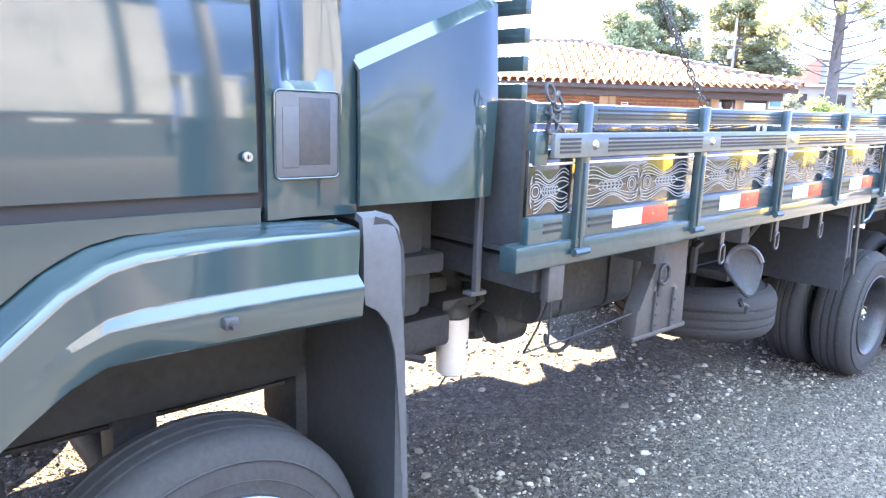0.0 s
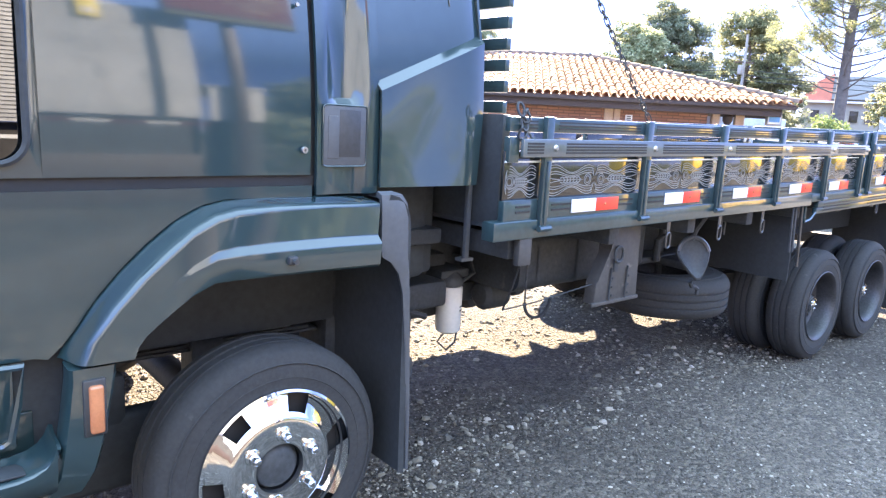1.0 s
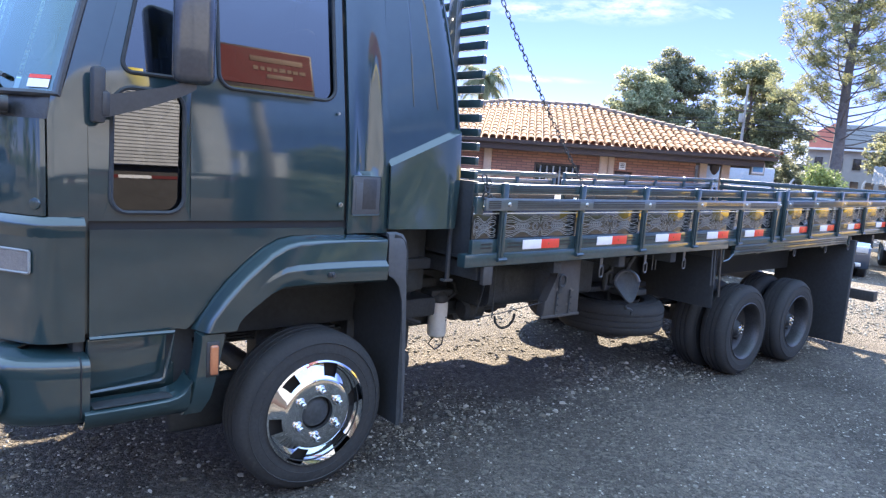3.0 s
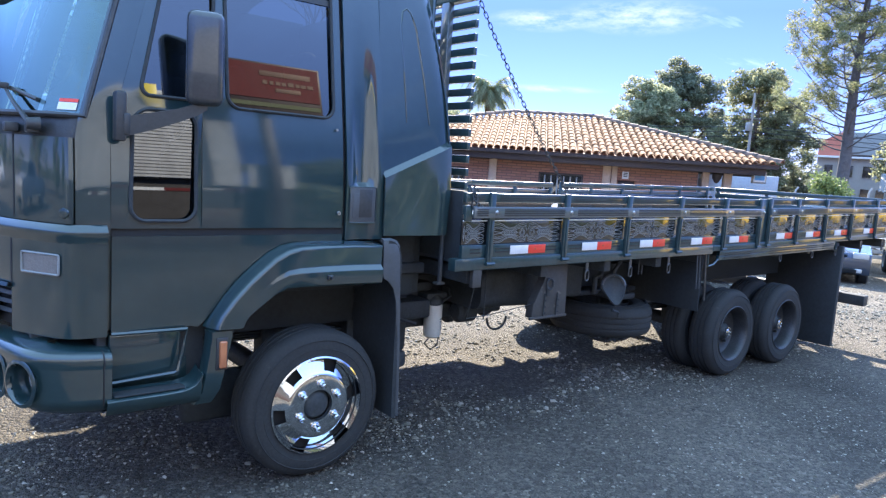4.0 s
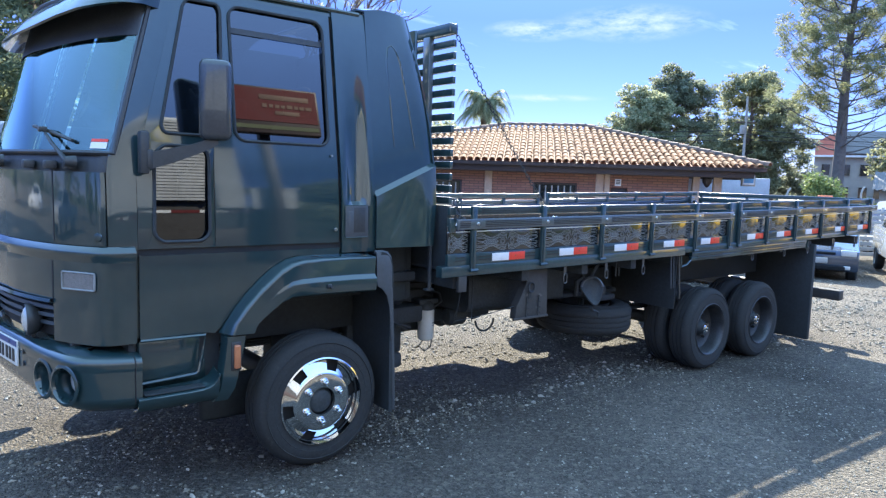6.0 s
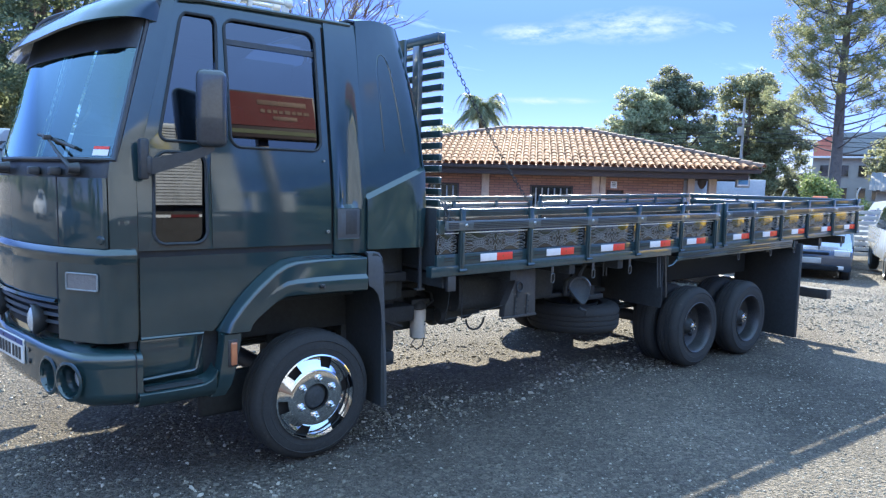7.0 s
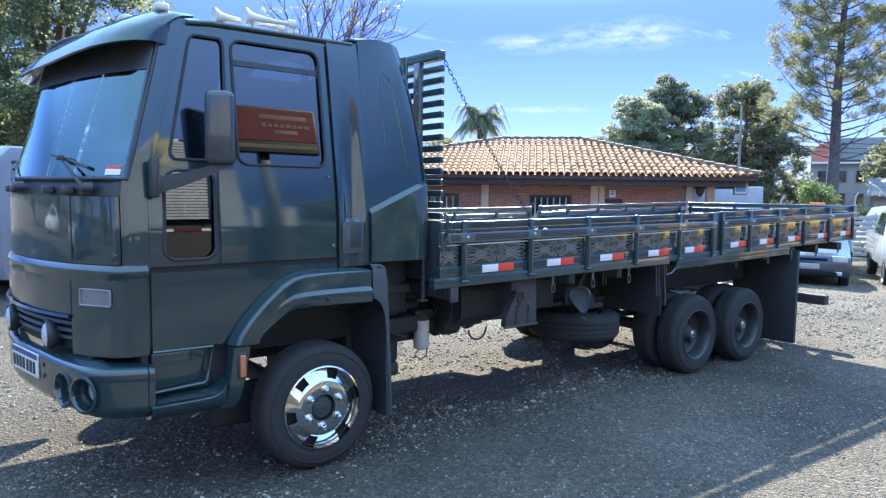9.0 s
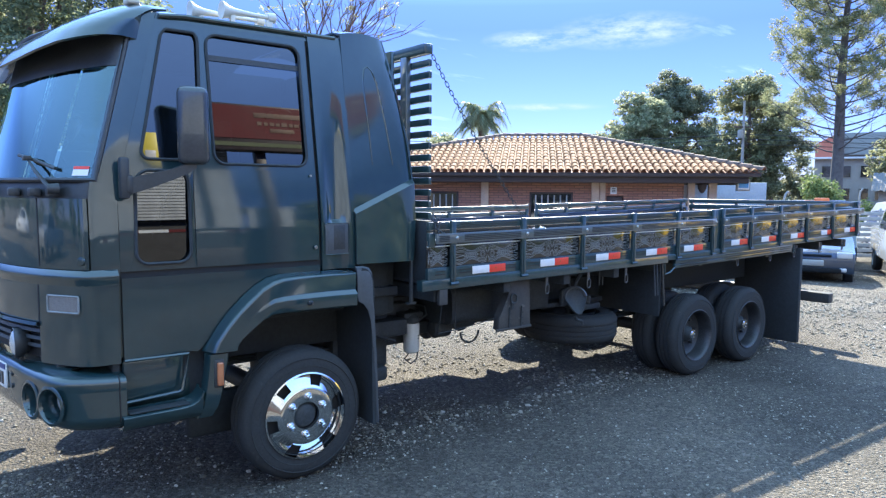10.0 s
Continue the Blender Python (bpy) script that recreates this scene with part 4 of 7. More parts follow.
# seam before the bumper's end piece
bm = bmesh.new()
x, y = bump_xy(0.32)
tube(bm, [(x, y + 0.05, 0.787), (x, y + 0.02, 0.783), (x, y + 0.003, 0.767), (x, y - 0.001, 0.747), (x, y + 0.005, 0.72), (x, y + 0.005, 0.58), (x, y + 0.012, 0.562)], 0.0035, 6)
part("bumper_seam", bm, M["seam"], bumper)


def fog(u, r):
    x, y = bump_xy(u)
    x2, y2 = bump_xy(u + 0.2)
    d = Vector((x2 - x, y2 - y, 0)).normalized()
    nrm = Vector((-d.y, d.x, 0))
    if nrm.x > 0:
        nrm = -nrm
    m = Matrix.Translation((x, y, 0.672)) @ nrm.to_track_quat("Z", "Y").to_matrix().to_4x4()
    a = bmesh.new()
    lathe(a, [(r + 0.016, -0.004), (r + 0.008, 0.001), (r, 0.002), (r - 0.006, -0.006), (r - 0.01, -0.05), (r - 0.018, -0.1)], "z", (0, 0, 0), 36)
    a.transform(m)
    p = part("fog_recess", a, M["paint"], bumper)
    b = bmesh.new()
    lathe(b, [(0, -0.098), (r - 0.017, -0.098)], "z", (0, 0, 0), 28)
    b.transform(m)
    part("fog_well", b, M["black"], p)
    c = bmesh.new()
    lathe(c, [(0, -0.06), (r * 0.35, -0.063), (r * 0.62, -0.072), (r * 0.66, -0.085)], "z", (0, 0, 0), 26)
    c.transform(m)
    part("fog_lens", c, M["lens"], p, "clear round fog lamp lens")


for u, r in FOGS:
    fog(u, r)
on_bumper = Matrix.Translation((-0.868, 0.83, 0.735)) @ pose(0, 0, 0, 0, 0, 9.5)
number = part("number_plate", box((-0.005, -0.2, -0.065), (0.005, 0.2, 0.065), 0.004, 2, on_bumper), M["plate"], bumper, "white licence plate with a blue band")
part("plate_band", box((-0.0085, -0.196, 0.034), (-0.0055, 0.196, 0.061), 0, 2, on_bumper), M["plateblue"], number)
for k in range(7):
    y = -0.165 + k * 0.05 + (0.012 if k > 2 else 0.0)
    part("plate_bar", box((-0.0085, y, -0.046), (-0.0055, y + 0.03, 0.018), 0, 2, on_bumper), M["ink"], number)
for dy in (-0.1, 0.1):
    bm = bmesh.new()
    lathe(bm, [(0, -0.004), (0.006, -0.003), (0.008, 0.002)], "x", (-0.0085, dy, 0.048), 10)
    bm.transform(on_bumper)
    part("plate_bolt", bm, M["black"], number)
for p in ((-0.80, 0.6, 0.91), (-0.895, 1.2, 0.92), (-0.80, 1.8, 0.91)):
    bm = bmesh.new()
    lathe(bm, [(0, -0.022), (0.03, -0.019), (0.055, -0.009), (0.07, 0.002), (0.073, 0.006)], "x", p, 30)
    dl = part("driving_lamp", bm, M["lens"], bumper, "round driving lamp behind the bumper")
    bm = bmesh.new()
    lathe(bm, [(0.072, -0.006), (0.077, -0.003), (0.08, 0.006), (0.077, 0.03), (0.05, 0.065), (0, 0.07)], "x", p, 30)
    part("lamp_shell", bm, M["black"], dl, "black lamp shell")
    part("lamp_foot", box((p[0] + 0.02, p[1] - 0.01, 0.80), (p[0] + 0.04, p[1] + 0.01, 0.87), 0.004), M["black"], dl)
for z in (0.68, 0.74):
    xx, yy = bump_xy(7.3)
    bm = bmesh.new()
    lathe(bm, [(0, -0.004), (0.012, -0.003), (0.014, 0.004)], "x", (xx + 0.004, yy, z + 0.02), 12)
    part("bumper_bolt", bm, M["seam"], bumper)


# ---- wheels ----
TYRE = [(0.235, 0.02), (0.245, 0.008), (0.29, 0.0), (0.335, 0.004), (0.362, 0.016), (0.374, 0.03), (0.381, 0.045)]
for k, yy in enumerate((0.075, 0.115, 0.155)):
    TYRE += [(0.385, yy - 0.018), (0.385, yy - 0.006), (0.377, yy - 0.004), (0.377, yy + 0.004), (0.385, yy + 0.006)]
TYRE += [(0.385, 0.172), (0.381, 0.185), (0.374, 0.2), (0.362, 0.214), (0.335, 0.226), (0.29, 0.23), (0.245, 0.222), (0.235, 0.21)]


def tyre_mesh():
    bm = bmesh.new()
    lathe(bm, TYRE, "y", (0, 0, 0), 64, closed=True)
    for r in (0.29, 0.335):
        tube(bm, [(r * math.cos(a), 0.002, r * math.sin(a)) for a in [2 * math.pi * k / 48 for k in range(48)]], 0.0035, 4, closed=True)
    return bm


def chrome_wheel(x, y):
    """The front wheel: tyre, chrome cover with six windows, nuts."""
    bm = bmesh.new()
    n = 72
    rings = ((0.076, 0.012), (0.08, -0.006), (0.150, -0.010), (0.163, -0.008), (0.170, -0.003), (0.178, 0.004), (0.232, 0.030), (0.238, 0.018), (0.246, -0.008), (0.254, -0.004), (0.256, 0.01), (0.248, 0.03))
    vs = [[bm.verts.new((r * math.cos(2 * math.pi * k / n), h, r * math.sin(2 * math.pi * k / n))) for k in range(n)] for r, h in rings]
    for i in range(len(rings) - 1):
        for k in range(n):
            if i == 5 and (k - 1) % 12 in (11, 0, 1, 2):
                continue
            j = (k + 1) % n
            bm.faces.new((vs[i][k], vs[i][j], vs[i + 1][j], vs[i + 1][k]))
    bm.transform(Matrix.Translation((x, y, 0.385)))
    w = part("wheel", bm, M["chrome"], truck, "chrome wheel cover with six windows")
    t = tyre_mesh()
    t.transform(Matrix.Translation((x, y, 0.385)))
    part("tyre", t, M["rubber"], w, "black rubber tyre")
    b = bmesh.new()
    lathe(b, [(0, 0.05), (0.24, 0.05)], "y", (x, y, 0.385), 32)
    part("brake_drum", b, M["seam"], w)
    b = bmesh.new()
    lathe(b, [(0, 0.0), (0.05, 0.002), (0.066, 0.012), (0.076, 0.03)], "y", (x, y, 0.385), 28)
    part("hub", b, M["chassis"], w)
    for k in range(6):
        a = radians(25 + 60 * k)
        b = bmesh.new()
        lathe(b, [(0, -0.048), (0.008, -0.047), (0.012, -0.043), (0.0145, -0.036), (0.0165, -0.012), (0.024, -0.009), (0.026, -0.003)], "y", (x + 0.112 * math.cos(a), y - 0.004, 0.385 + 0.112 * math.sin(a)), 16)
        part("wheel_nut", b, M["chrome"], w, "chrome wheel nut")
    return w


def dual_wheel(x, y, zc):
    """A rear pair: two tyres, deep dull rim, hub with studs."""
    b = bmesh.new()
    lathe(b, [(0.238, 0.012), (0.246, 0.004), (0.24, 0.0), (0.232, 0.006), (0.222, 0.02), (0.215, 0.06), (0.205, 0.12), (0.18, 0.14), (0.1, 0.15), (0.085, 0.12), (0.0, 0.12)], "y", (x, y, zc), 48)
    w = part("wheel", b, M["rim"], truck, "dusty grey steel rear wheel")
    t = tyre_mesh()
    t.transform(Matrix.Translation((x, y, zc)))
    part("tyre", t, M["rubber"], w, "black rubber tyre")
    t = tyre_mesh()
    t.transform(Matrix.Translation((x, y + 0.27, zc)))
    part("tyre", t, M["rubber"], w, "black rubber tyre")
    b = bmesh.new()
    lathe(b, [(0, 0.055), (0.035, 0.058), (0.05, 0.065), (0.06, 0.085), (0.075, 0.1), (0.08, 0.13)], "y", (x, y, zc), 24)
    part("hub", b, M["chassis"], w)
    b = bmesh.new()
    lathe(b, [(0, 0.048), (0.02, 0.05), (0.03, 0.056)], "y", (x, y, zc), 12)
    for k in range(8):
        a = 2 * math.pi * k / 8
        lathe(b, [(0, 0.05), (0.006, 0.05), (0.008, 0.058)], "y", (x + 0.042 * math.cos(a), y, zc + 0.042 * math.sin(a)), 6)
    part("hub_cap", b, M["chrome"], w, "bright hub cap")
    for k in range(6):
        a = radians(60 * k + 10)
        b = bmesh.new()
        lathe(b, [(0, 0.105), (0.012, 0.107), (0.014, 0.14)], "y", (x + 0.13 * math.cos(a), y, zc + 0.13 * math.sin(a)), 6)
        part("wheel_nut", b, M["rim"], w)
    return w


chrome_wheel(0.578, 0.105)
dual_wheel(4.64, 0.075, 0.347)
dual_wheel(5.60, 0.075, 0.337)


def far_wheel(x):
    b = bmesh.new()
    zc = 0.385 + gz(x, 2.1)
    lathe(b, [(0, 0.02), (0.24, 0.02), (0.24, 0.2), (0, 0.2)], "y", (x, 2.1, zc), 24)
    w = part("wheel", b, M["rim"], truck, "dusty steel wheel on the far side")
    t = tyre_mesh()
    t.transform(Matrix.Translation((x, 2.09, zc)))
    part("tyre", t, M["rubber"], w, "black rubber tyre")


for x in (0.578, 4.64, 5.60):
    far_wheel(x)

# ---- chassis and what hangs under the bed ----
for y in (0.80, 1.52):
    bm = bmesh.new()
    rbox(bm, (-0.4, y, 0.66), (7.7, y + 0.075, 0.89), 0.01)
    part("chassis_rail", bm, M["chassis"], truck)
for x in (1.5, 2.12, 2.75, 3.35, 3.98, 4.6, 5.2, 5.85, 6.5, 7.1, 7.75):
    part("cross_beam", box((x - 0.03, 0.05, 0.97 + 0.012 * (x - 1.4)), (x + 0.04, 2.35, 1.06 + 0.012 * (x - 1.4)), 0.008), M["chassis"], truck)
for y in (0.8, 1.52):
    part("sub_frame", box((1.4, y, 0.89), (8.0, y + 0.075, 1.0), 0.008, 2, Matrix.Translation((1.4, 0, 0.89)) @ pose(0, 0, 0, 0, -0.65, 0) @ Matrix.Translation((-1.4, 0, -0.89))), M["chassis"], truck)
for x in (0.578, 4.64, 5.60):
    bm = bmesh.new()
    za = 0.385 if x < 1 else 0.342
    tube(bm, [(x, 0.3, za), (x, 2.1, za)], 0.06, 12)
    if x > 1:
        lathe(bm, [(0, -0.2), (0.1, -0.18), (0.17, -0.06), (0.17, 0.06), (0.1, 0.18), (0, 0.2)], "y", (x, MID, 0.36), 20)
    part("axle", bm, M["chassis"], truck)
for x in (0.578, 4.64, 5.60):
    bm = bmesh.new()
    for k in range(4):
        dz = 0.13 if x < 1 else 0.0
        rbox(bm, (x - 0.5 + 0.08 * k, 0.68, 0.47 + dz + 0.016 * k), (x + 0.5 - 0.08 * k, 0.76, 0.482 + dz + 0.016 * k), 0.003)
    rbox(bm, (x - 0.06, 0.66, 0.36), (x + 0.06, 0.78, 0.56 + dz), 0.01)
    part("leaf_spring", bm, M["chassis"], truck)
bm = bmesh.new()
rbox(bm, (-0.3, 0.80, 0.6), (1.2, 1.65, 1.0), 0.06, 3)
rbox(bm, (1.1, 1.0, 0.58), (1.55, 1.4, 0.95), 0.08, 3)
lathe(bm, [(0, 0.0), (0.14, 0.0), (0.16, 0.1), (0.16, 0.3), (0.12, 0.34), (0, 0.34)], "x", (0.9, MID, 0.55), 20)
part("engine", bm, M["chassis"], truck, "oily black engine block")
bm = bmesh.new()
tube(bm, [(1.5, MID, 0.6), (4.5, MID, 0.48)], 0.045, 12)
part("drive_shaft", bm, M["chassis"], truck)
# black panels behind the front wheel
bm = bmesh.new()
rbox(bm, (1.06, 0.34, 0.86), (1.32, 0.9, 1.24), 0.03)
rbox(bm, (1.32, 0.40, 0.86), (1.40, 1.9, 1.5), 0.02)
part("air_intake_box", bm, M["flap"], truck, "black plastic air intake box")
bm = box((1.385, 0.19, 0.955), (1.405, 0.21, 1.25), 0.003)
rbox(bm, (1.37, 0.19, 0.945), (1.43, 0.23, 0.958), 0.002)
part("support_bar", bm, M["grey"], truck)
bm = bmesh.new()
tube(bm, [(1.24, 0.5, 0.95), (1.24, 0.5, 0.72)], 0.012, 6)
tube(bm, [(1.3, 0.56, 1.1), (1.29, 0.52, 0.7), (1.5, 0.55, 0.62)], 0.016, 6)
part("hose", bm, M["black"], truck)
bm = bmesh.new()
lathe(bm, [(0, 0), (0.05, 0.0), (0.07, 0.03), (0.07, 0.22), (0.05, 0.26), (0, 0.26)], "z", (1.2, 0.55, 0.42), 18)
rbox(bm, (1.12, 0.5, 0.36), (1.42, 0.75, 0.47), 0.03)
rbox(bm, (1.08, 0.52, 0.66), (1.6, 0.8, 0.78), 0.02)
rbox(bm, (1.3, 0.6, 0.30), (1.4, 0.72, 0.38), 0.02)
rbox(bm, (1.04, 0.62, 0.42), (1.5, 0.86, 0.86), 0.04)
rbox(bm, (1.5, 0.7, 0.55), (1.75, 0.86, 0.86), 0.03)
part("steering_gear", bm, M["chassis"], truck)
# oil filter
bm = bmesh.new()
FX, FY = 1.70, 0.62
lathe(bm, [(0, 0.0), (0.042, 0.0), (0.056, 0.01), (0.06, 0.03), (0.06, 0.215), (0.056, 0.222), (0, 0.224)], "z", (FX, FY, 0.50), 28)
filt = part("fuel_filter", bm, M["filter"], truck, "cream coloured canister fuel filter")
bm = bmesh.new()
lathe(bm, [(0, 0.222), (0.05, 0.222), (0.062, 0.23), (0.062, 0.25), (0.05, 0.27), (0.03, 0.29), (0, 0.29)], "z", (FX, FY, 0.50), 24)
rbox(bm, (FX - 0.08, FY - 0.03, 0.76), (FX + 0.09, FY + 0.2, 0.80), 0.01)
tube(bm, [(FX + 0.06, FY - 0.02, 0.74), (FX + 0.1, FY - 0.05, 0.78), (FX + 0.12, FY, 0.83), (FX + 0.1, FY + 0.1, 0.84)], 0.009, 6)
part("filter_head", bm, M["chassis"], filt)
bm = bmesh.new()
tube(bm, [(FX - 0.02, FY, 0.50), (FX - 0.06, FY, 0.46), (FX - 0.02, FY - 0.02, 0.42), (FX + 0.05, FY, 0.44), (FX + 0.08, FY + 0.02, 0.52), (FX + 0.09, FY + 0.04, 0.66)], 0.005, 6)
part("filter_wire", bm, M["black"], filt)
bm = bmesh.new()
for k, (z, w) in enumerate(((0.63, 0.03), (0.612, 0.022))):
    lathe(bm, [(0.0605, z - 0.004), (0.0605, z + 0.004)], "z", (FX, FY, 0), 8, a0=radians(-75), a1=radians(-75 + w * 1000))
part("filter_print", bm, M["ink"], filt)
# dark fuel tank
bm = bmesh.new()
prof = round_rect(0.34, 0.74, 0.72, 1.0, 0.07, 5)
surface(bm, [[(x, p[0], p[1]) for p in prof + prof[:1]] for x in (1.86, 1.88, 2.4, 2.42)])
for x in (1.86, 2.42):
    bm.faces.new([bm.verts.new((x, p[0], p[1])) for p in prof])
tank = part("fuel_tank", bm, M["chassis"], truck, "black fuel tank under the bed")
for x in (1.97, 2.25):
    part("tank_strap", surface(bmesh.new(), [[(xx, MID + (p[0] - MID) * 1.0 - 0.006, p[1]) for p in prof + prof[:1]] for xx in (x, x + 0.035)]), M["chassis"], tank)
# bracket hanging from the bed, with its rods
part("hanger", box((1.478, 0.0, 0.955), (1.545, 0.03, 1.06), 0.004), M["boxgrey"], truck)
bm = bmesh.new()
tube(bm, [(1.51, 0.02, 0.96), (1.56, 0.10, 0.84), (1.62, 0.2, 0.72)], 0.004, 6)
tube(bm, [(1.62, 0.2, 0.72), (1.8, 0.18, 0.735), (2.09, 0.12, 0.79)], 0.003, 6)
tube(bm, [(1.84, 0.28, 1.05), (1.84, 0.28, 0.68)], 0.004, 6)
part("tie_rod", bm, M["chassis"], truck)
bm = bmesh.new()
tube(bm, [(2.12 + 0.09 * math.cos(a), 0.45, 0.635 + 0.085 * math.sin(a)) for a in [radians(180 + 15 * k) for k in range(13)]], 0.008, 8)
part("drain_hose", bm, M["chassis"], truck)
# lumps of the gearbox and brake lines along the lower edge
bm = bmesh.new()
lumps = random.Random(71)
for k in range(9):
    x = 1.15 + 0.14 * k + lumps.uniform(-0.03, 0.03)
    r = lumps.uniform(0.03, 0.07)
    lathe(bm, [(0, -0.06), (r * 0.7, -0.05), (r, 0.0), (r * 0.8, 0.05), (0, 0.06)], "y", (x, 0.78, 0.60 + lumps.uniform(-0.02, 0.05)), 12)
rbox(bm, (1.05, 0.7, 0.60), (2.4, 0.79, 0.70), 0.02)
lathe(bm, [(0, -0.08), (0.05, -0.08), (0.075, -0.06), (0.075, 0.06), (0, 0.08)], "x", (1.95, 0.6, 0.66), 16)
part("brake_chamber", bm, M["chassis"], truck)
# unseen slab and wedge added on the far side, cut to shape the sunlit patch
bm = bmesh.new()
a = [bm.verts.new((x, 2.235, z)) for x, z in ((2.3, 1.09), (2.3, 0.735), (3.2, 0.74), (3.56, 0.742), (3.66, 0.765), (3.77, 0.815), (3.92, 0.912), (4.08, 1.008), (4.225, 1.09))]
b = [bm.verts.new((v.co.x, 2.285, v.co.z)) for v in a]
bm.faces.new(a), bm.faces.new(b[::-1])
for i in range(len(a)):
    j = (i + 1) % len(a)
    bm.faces.new((a[i], a[j], b[j], b[i]))
part("far_tool_box", bm, M["chassis"], truck)
bm = bmesh.new()
a = [bm.verts.new((x, 2.24, z)) for x, z in ((4.245, 1.10), (4.165, 0.81), (4.19, 0.81), (4.56, 1.10))]
b = [bm.verts.new((v.co.x, 2.275, v.co.z)) for v in a]
bm.faces.new(a), bm.faces.new(b[::-1])
for i in range(4):
    bm.faces.new((a[i], a[(i + 1) % 4], b[(i + 1) % 4], b[i]))
part("far_gusset", bm, M["chassis"], truck)
# unseen sheet between the far wheels, added to block sun from the ground
part("far_fender", box((4.88, 2.24, 0.36), (5.38, 2.26, 1.08), 0.006), M["flap"], truck)
# grey tool box with a slanted front and latches
bm = bmesh.new()
quad = [(2.09, 0.70), (2.415, 0.70), (2.40, 1.045), (2.20, 1.045), (2.19, 0.94), (2.1, 0.80)]
a = [bm.verts.new((x, 0.10, z)) for x, z in quad]
b = [bm.verts.new((x, 0.16, z)) for x, z in quad]
bm.faces.new(a), bm.faces.new(b[::-1])
for i in range(len(a)):
    j = (i + 1) % len(a)
    bm.faces.new((a[i], a[j], b[j], b[i]))
bmesh.ops.bevel(bm, geom=bm.edges[:], offset=0.006, segments=2, affect="EDGES", profile=0.5)
tool = part("tool_box", bm, M["boxgrey"], truck, "dusty grey steel tool box under the bed")
for x in (2.19, 2.31):
    bm = bmesh.new()
    tube(bm, [(x, 0.093, 0.71), (x + 0.004, 0.093, 0.86)], 0.005, 6)
    for z in (0.73, 0.77, 0.81):
        lathe(bm, [(0, -0.006), (0.005, -0.005), (0.006, 0.0)], "y", (x + 0.02, 0.097, z), 8)
    part("box_hinge", bm, M["chassis"], tool)
bm = bmesh.new()
tube(bm, [(x + 2.225, 0.085, z) for x, z in round_rect(-0.028, 0.028, 0.885, 0.955, 0.026, 5)], 0.007, 6, closed=True)
rbox(bm, (2.205, 0.088, 0.84), (2.235, 0.1, 0.9), 0.003)
part("box_latch", bm, M["chassis"], tool)
part("box_edge", box((2.07, 0.092, 0.692), (2.42, 0.11, 0.71), 0.004), M["boxgrey"], tool)
# spare wheel lying flat, with its carrier
sp = tyre_mesh()
sp.transform(Matrix.Translation((3.43, 0.60, 0.645)) @ pose(0, 0, 0, -90, 0, 0) @ Matrix.Diagonal((1.06, 1.06, 1.06, 1)))
spare = part("spare_tyre", sp, M["rubber"], truck, "spare tyre slung flat under the bed")
b = bmesh.new()
lathe(b, [(0.0, 0.06), (0.15, 0.06), (0.235, 0.2), (0.24, 0.22)], "z", (3.40, 0.60, 0.43), 32)
part("spare_rim", b, M["rim"], spare)
bm = bmesh.new()
tube(bm, [(3.4, 0.60, 0.98), (3.4, 0.60, 0.5)], 0.02, 8)
rbox(bm, (3.02, 0.53, 0.70), (3.79, 0.68, 0.74), 0.01)
part("spare_carrier", bm, M["chassis"], spare)
# bright dished plate hanging at the spare
bm = bmesh.new()
lathe(bm, [(0, -0.004), (0.04, -0.008), (0.072, -0.02), (0.086, -0.03), (0.094, -0.026), (0.095, -0.014), (0.07, 0.004), (0, 0.012)], "y", (0, 0, 0), 36)
for v in bm.verts:
    if v.co.z < 0:
        v.co.x *= max(0.3, 1 + 5.0 * v.co.z)
        v.co.x += 0.25 * -v.co.z
        v.co.z *= 1.45
bm.transform(Matrix.Translation((2.96, 0.15, 0.845)) @ pose(0, 0, 0, -14, 0, -30))
dish = part("spare_bracket_disc", bm, M["chassis"], truck, "dark steel disc hanging beside the spare wheel")
bm = bmesh.new()
tube(bm, [(2.97, 0.1, 1.05), (2.965, 0.14, 0.98), (2.96, 0.155, 0.92)], 0.014, 6)
part("disc_link", bm, M["chassis"], dish)
# half ring of brighter steel imitates the light on the disc's upper rim
bm = bmesh.new()
tube(bm, [(0.088 * math.cos(a), -0.026, 0.088 * math.sin(a)) for a in [radians(10 + 16 * i) for i in range(11)]], 0.012, 6)
bm.transform(Matrix.Translation((2.96, 0.15, 0.845)) @ pose(0, 0, 0, -14, 0, -30))
part("disc_rim", bm, M["hook"], dish, "steel half ring in place of the glint on the disc's upper rim")
bm = bmesh.new()
tube(bm, [(2.95, 0.13, 0.70), (2.97, 0.13, 0.675), (3.02, 0.14, 0.665), (3.05, 0.14, 0.65), (3.05, 0.14, 0.62)], 0.012, 6)
part("disc_link", bm, M["chassis"], dish)
bm = bmesh.new()
rbox(bm, (3.3, 0.36, 0.68), (3.55, 0.62, 0.73), 0.012)
tube(bm, [(3.42, 0.4, 0.73), (3.42, 0.4, 0.80)], 0.03, 10)
tube(bm, [(3.2, 0.5, 0.72), (3.2, 0.5, 0.84), (3.26, 0.5, 0.86)], 0.022, 8)
part("winch", bm, M["chassis"], truck)
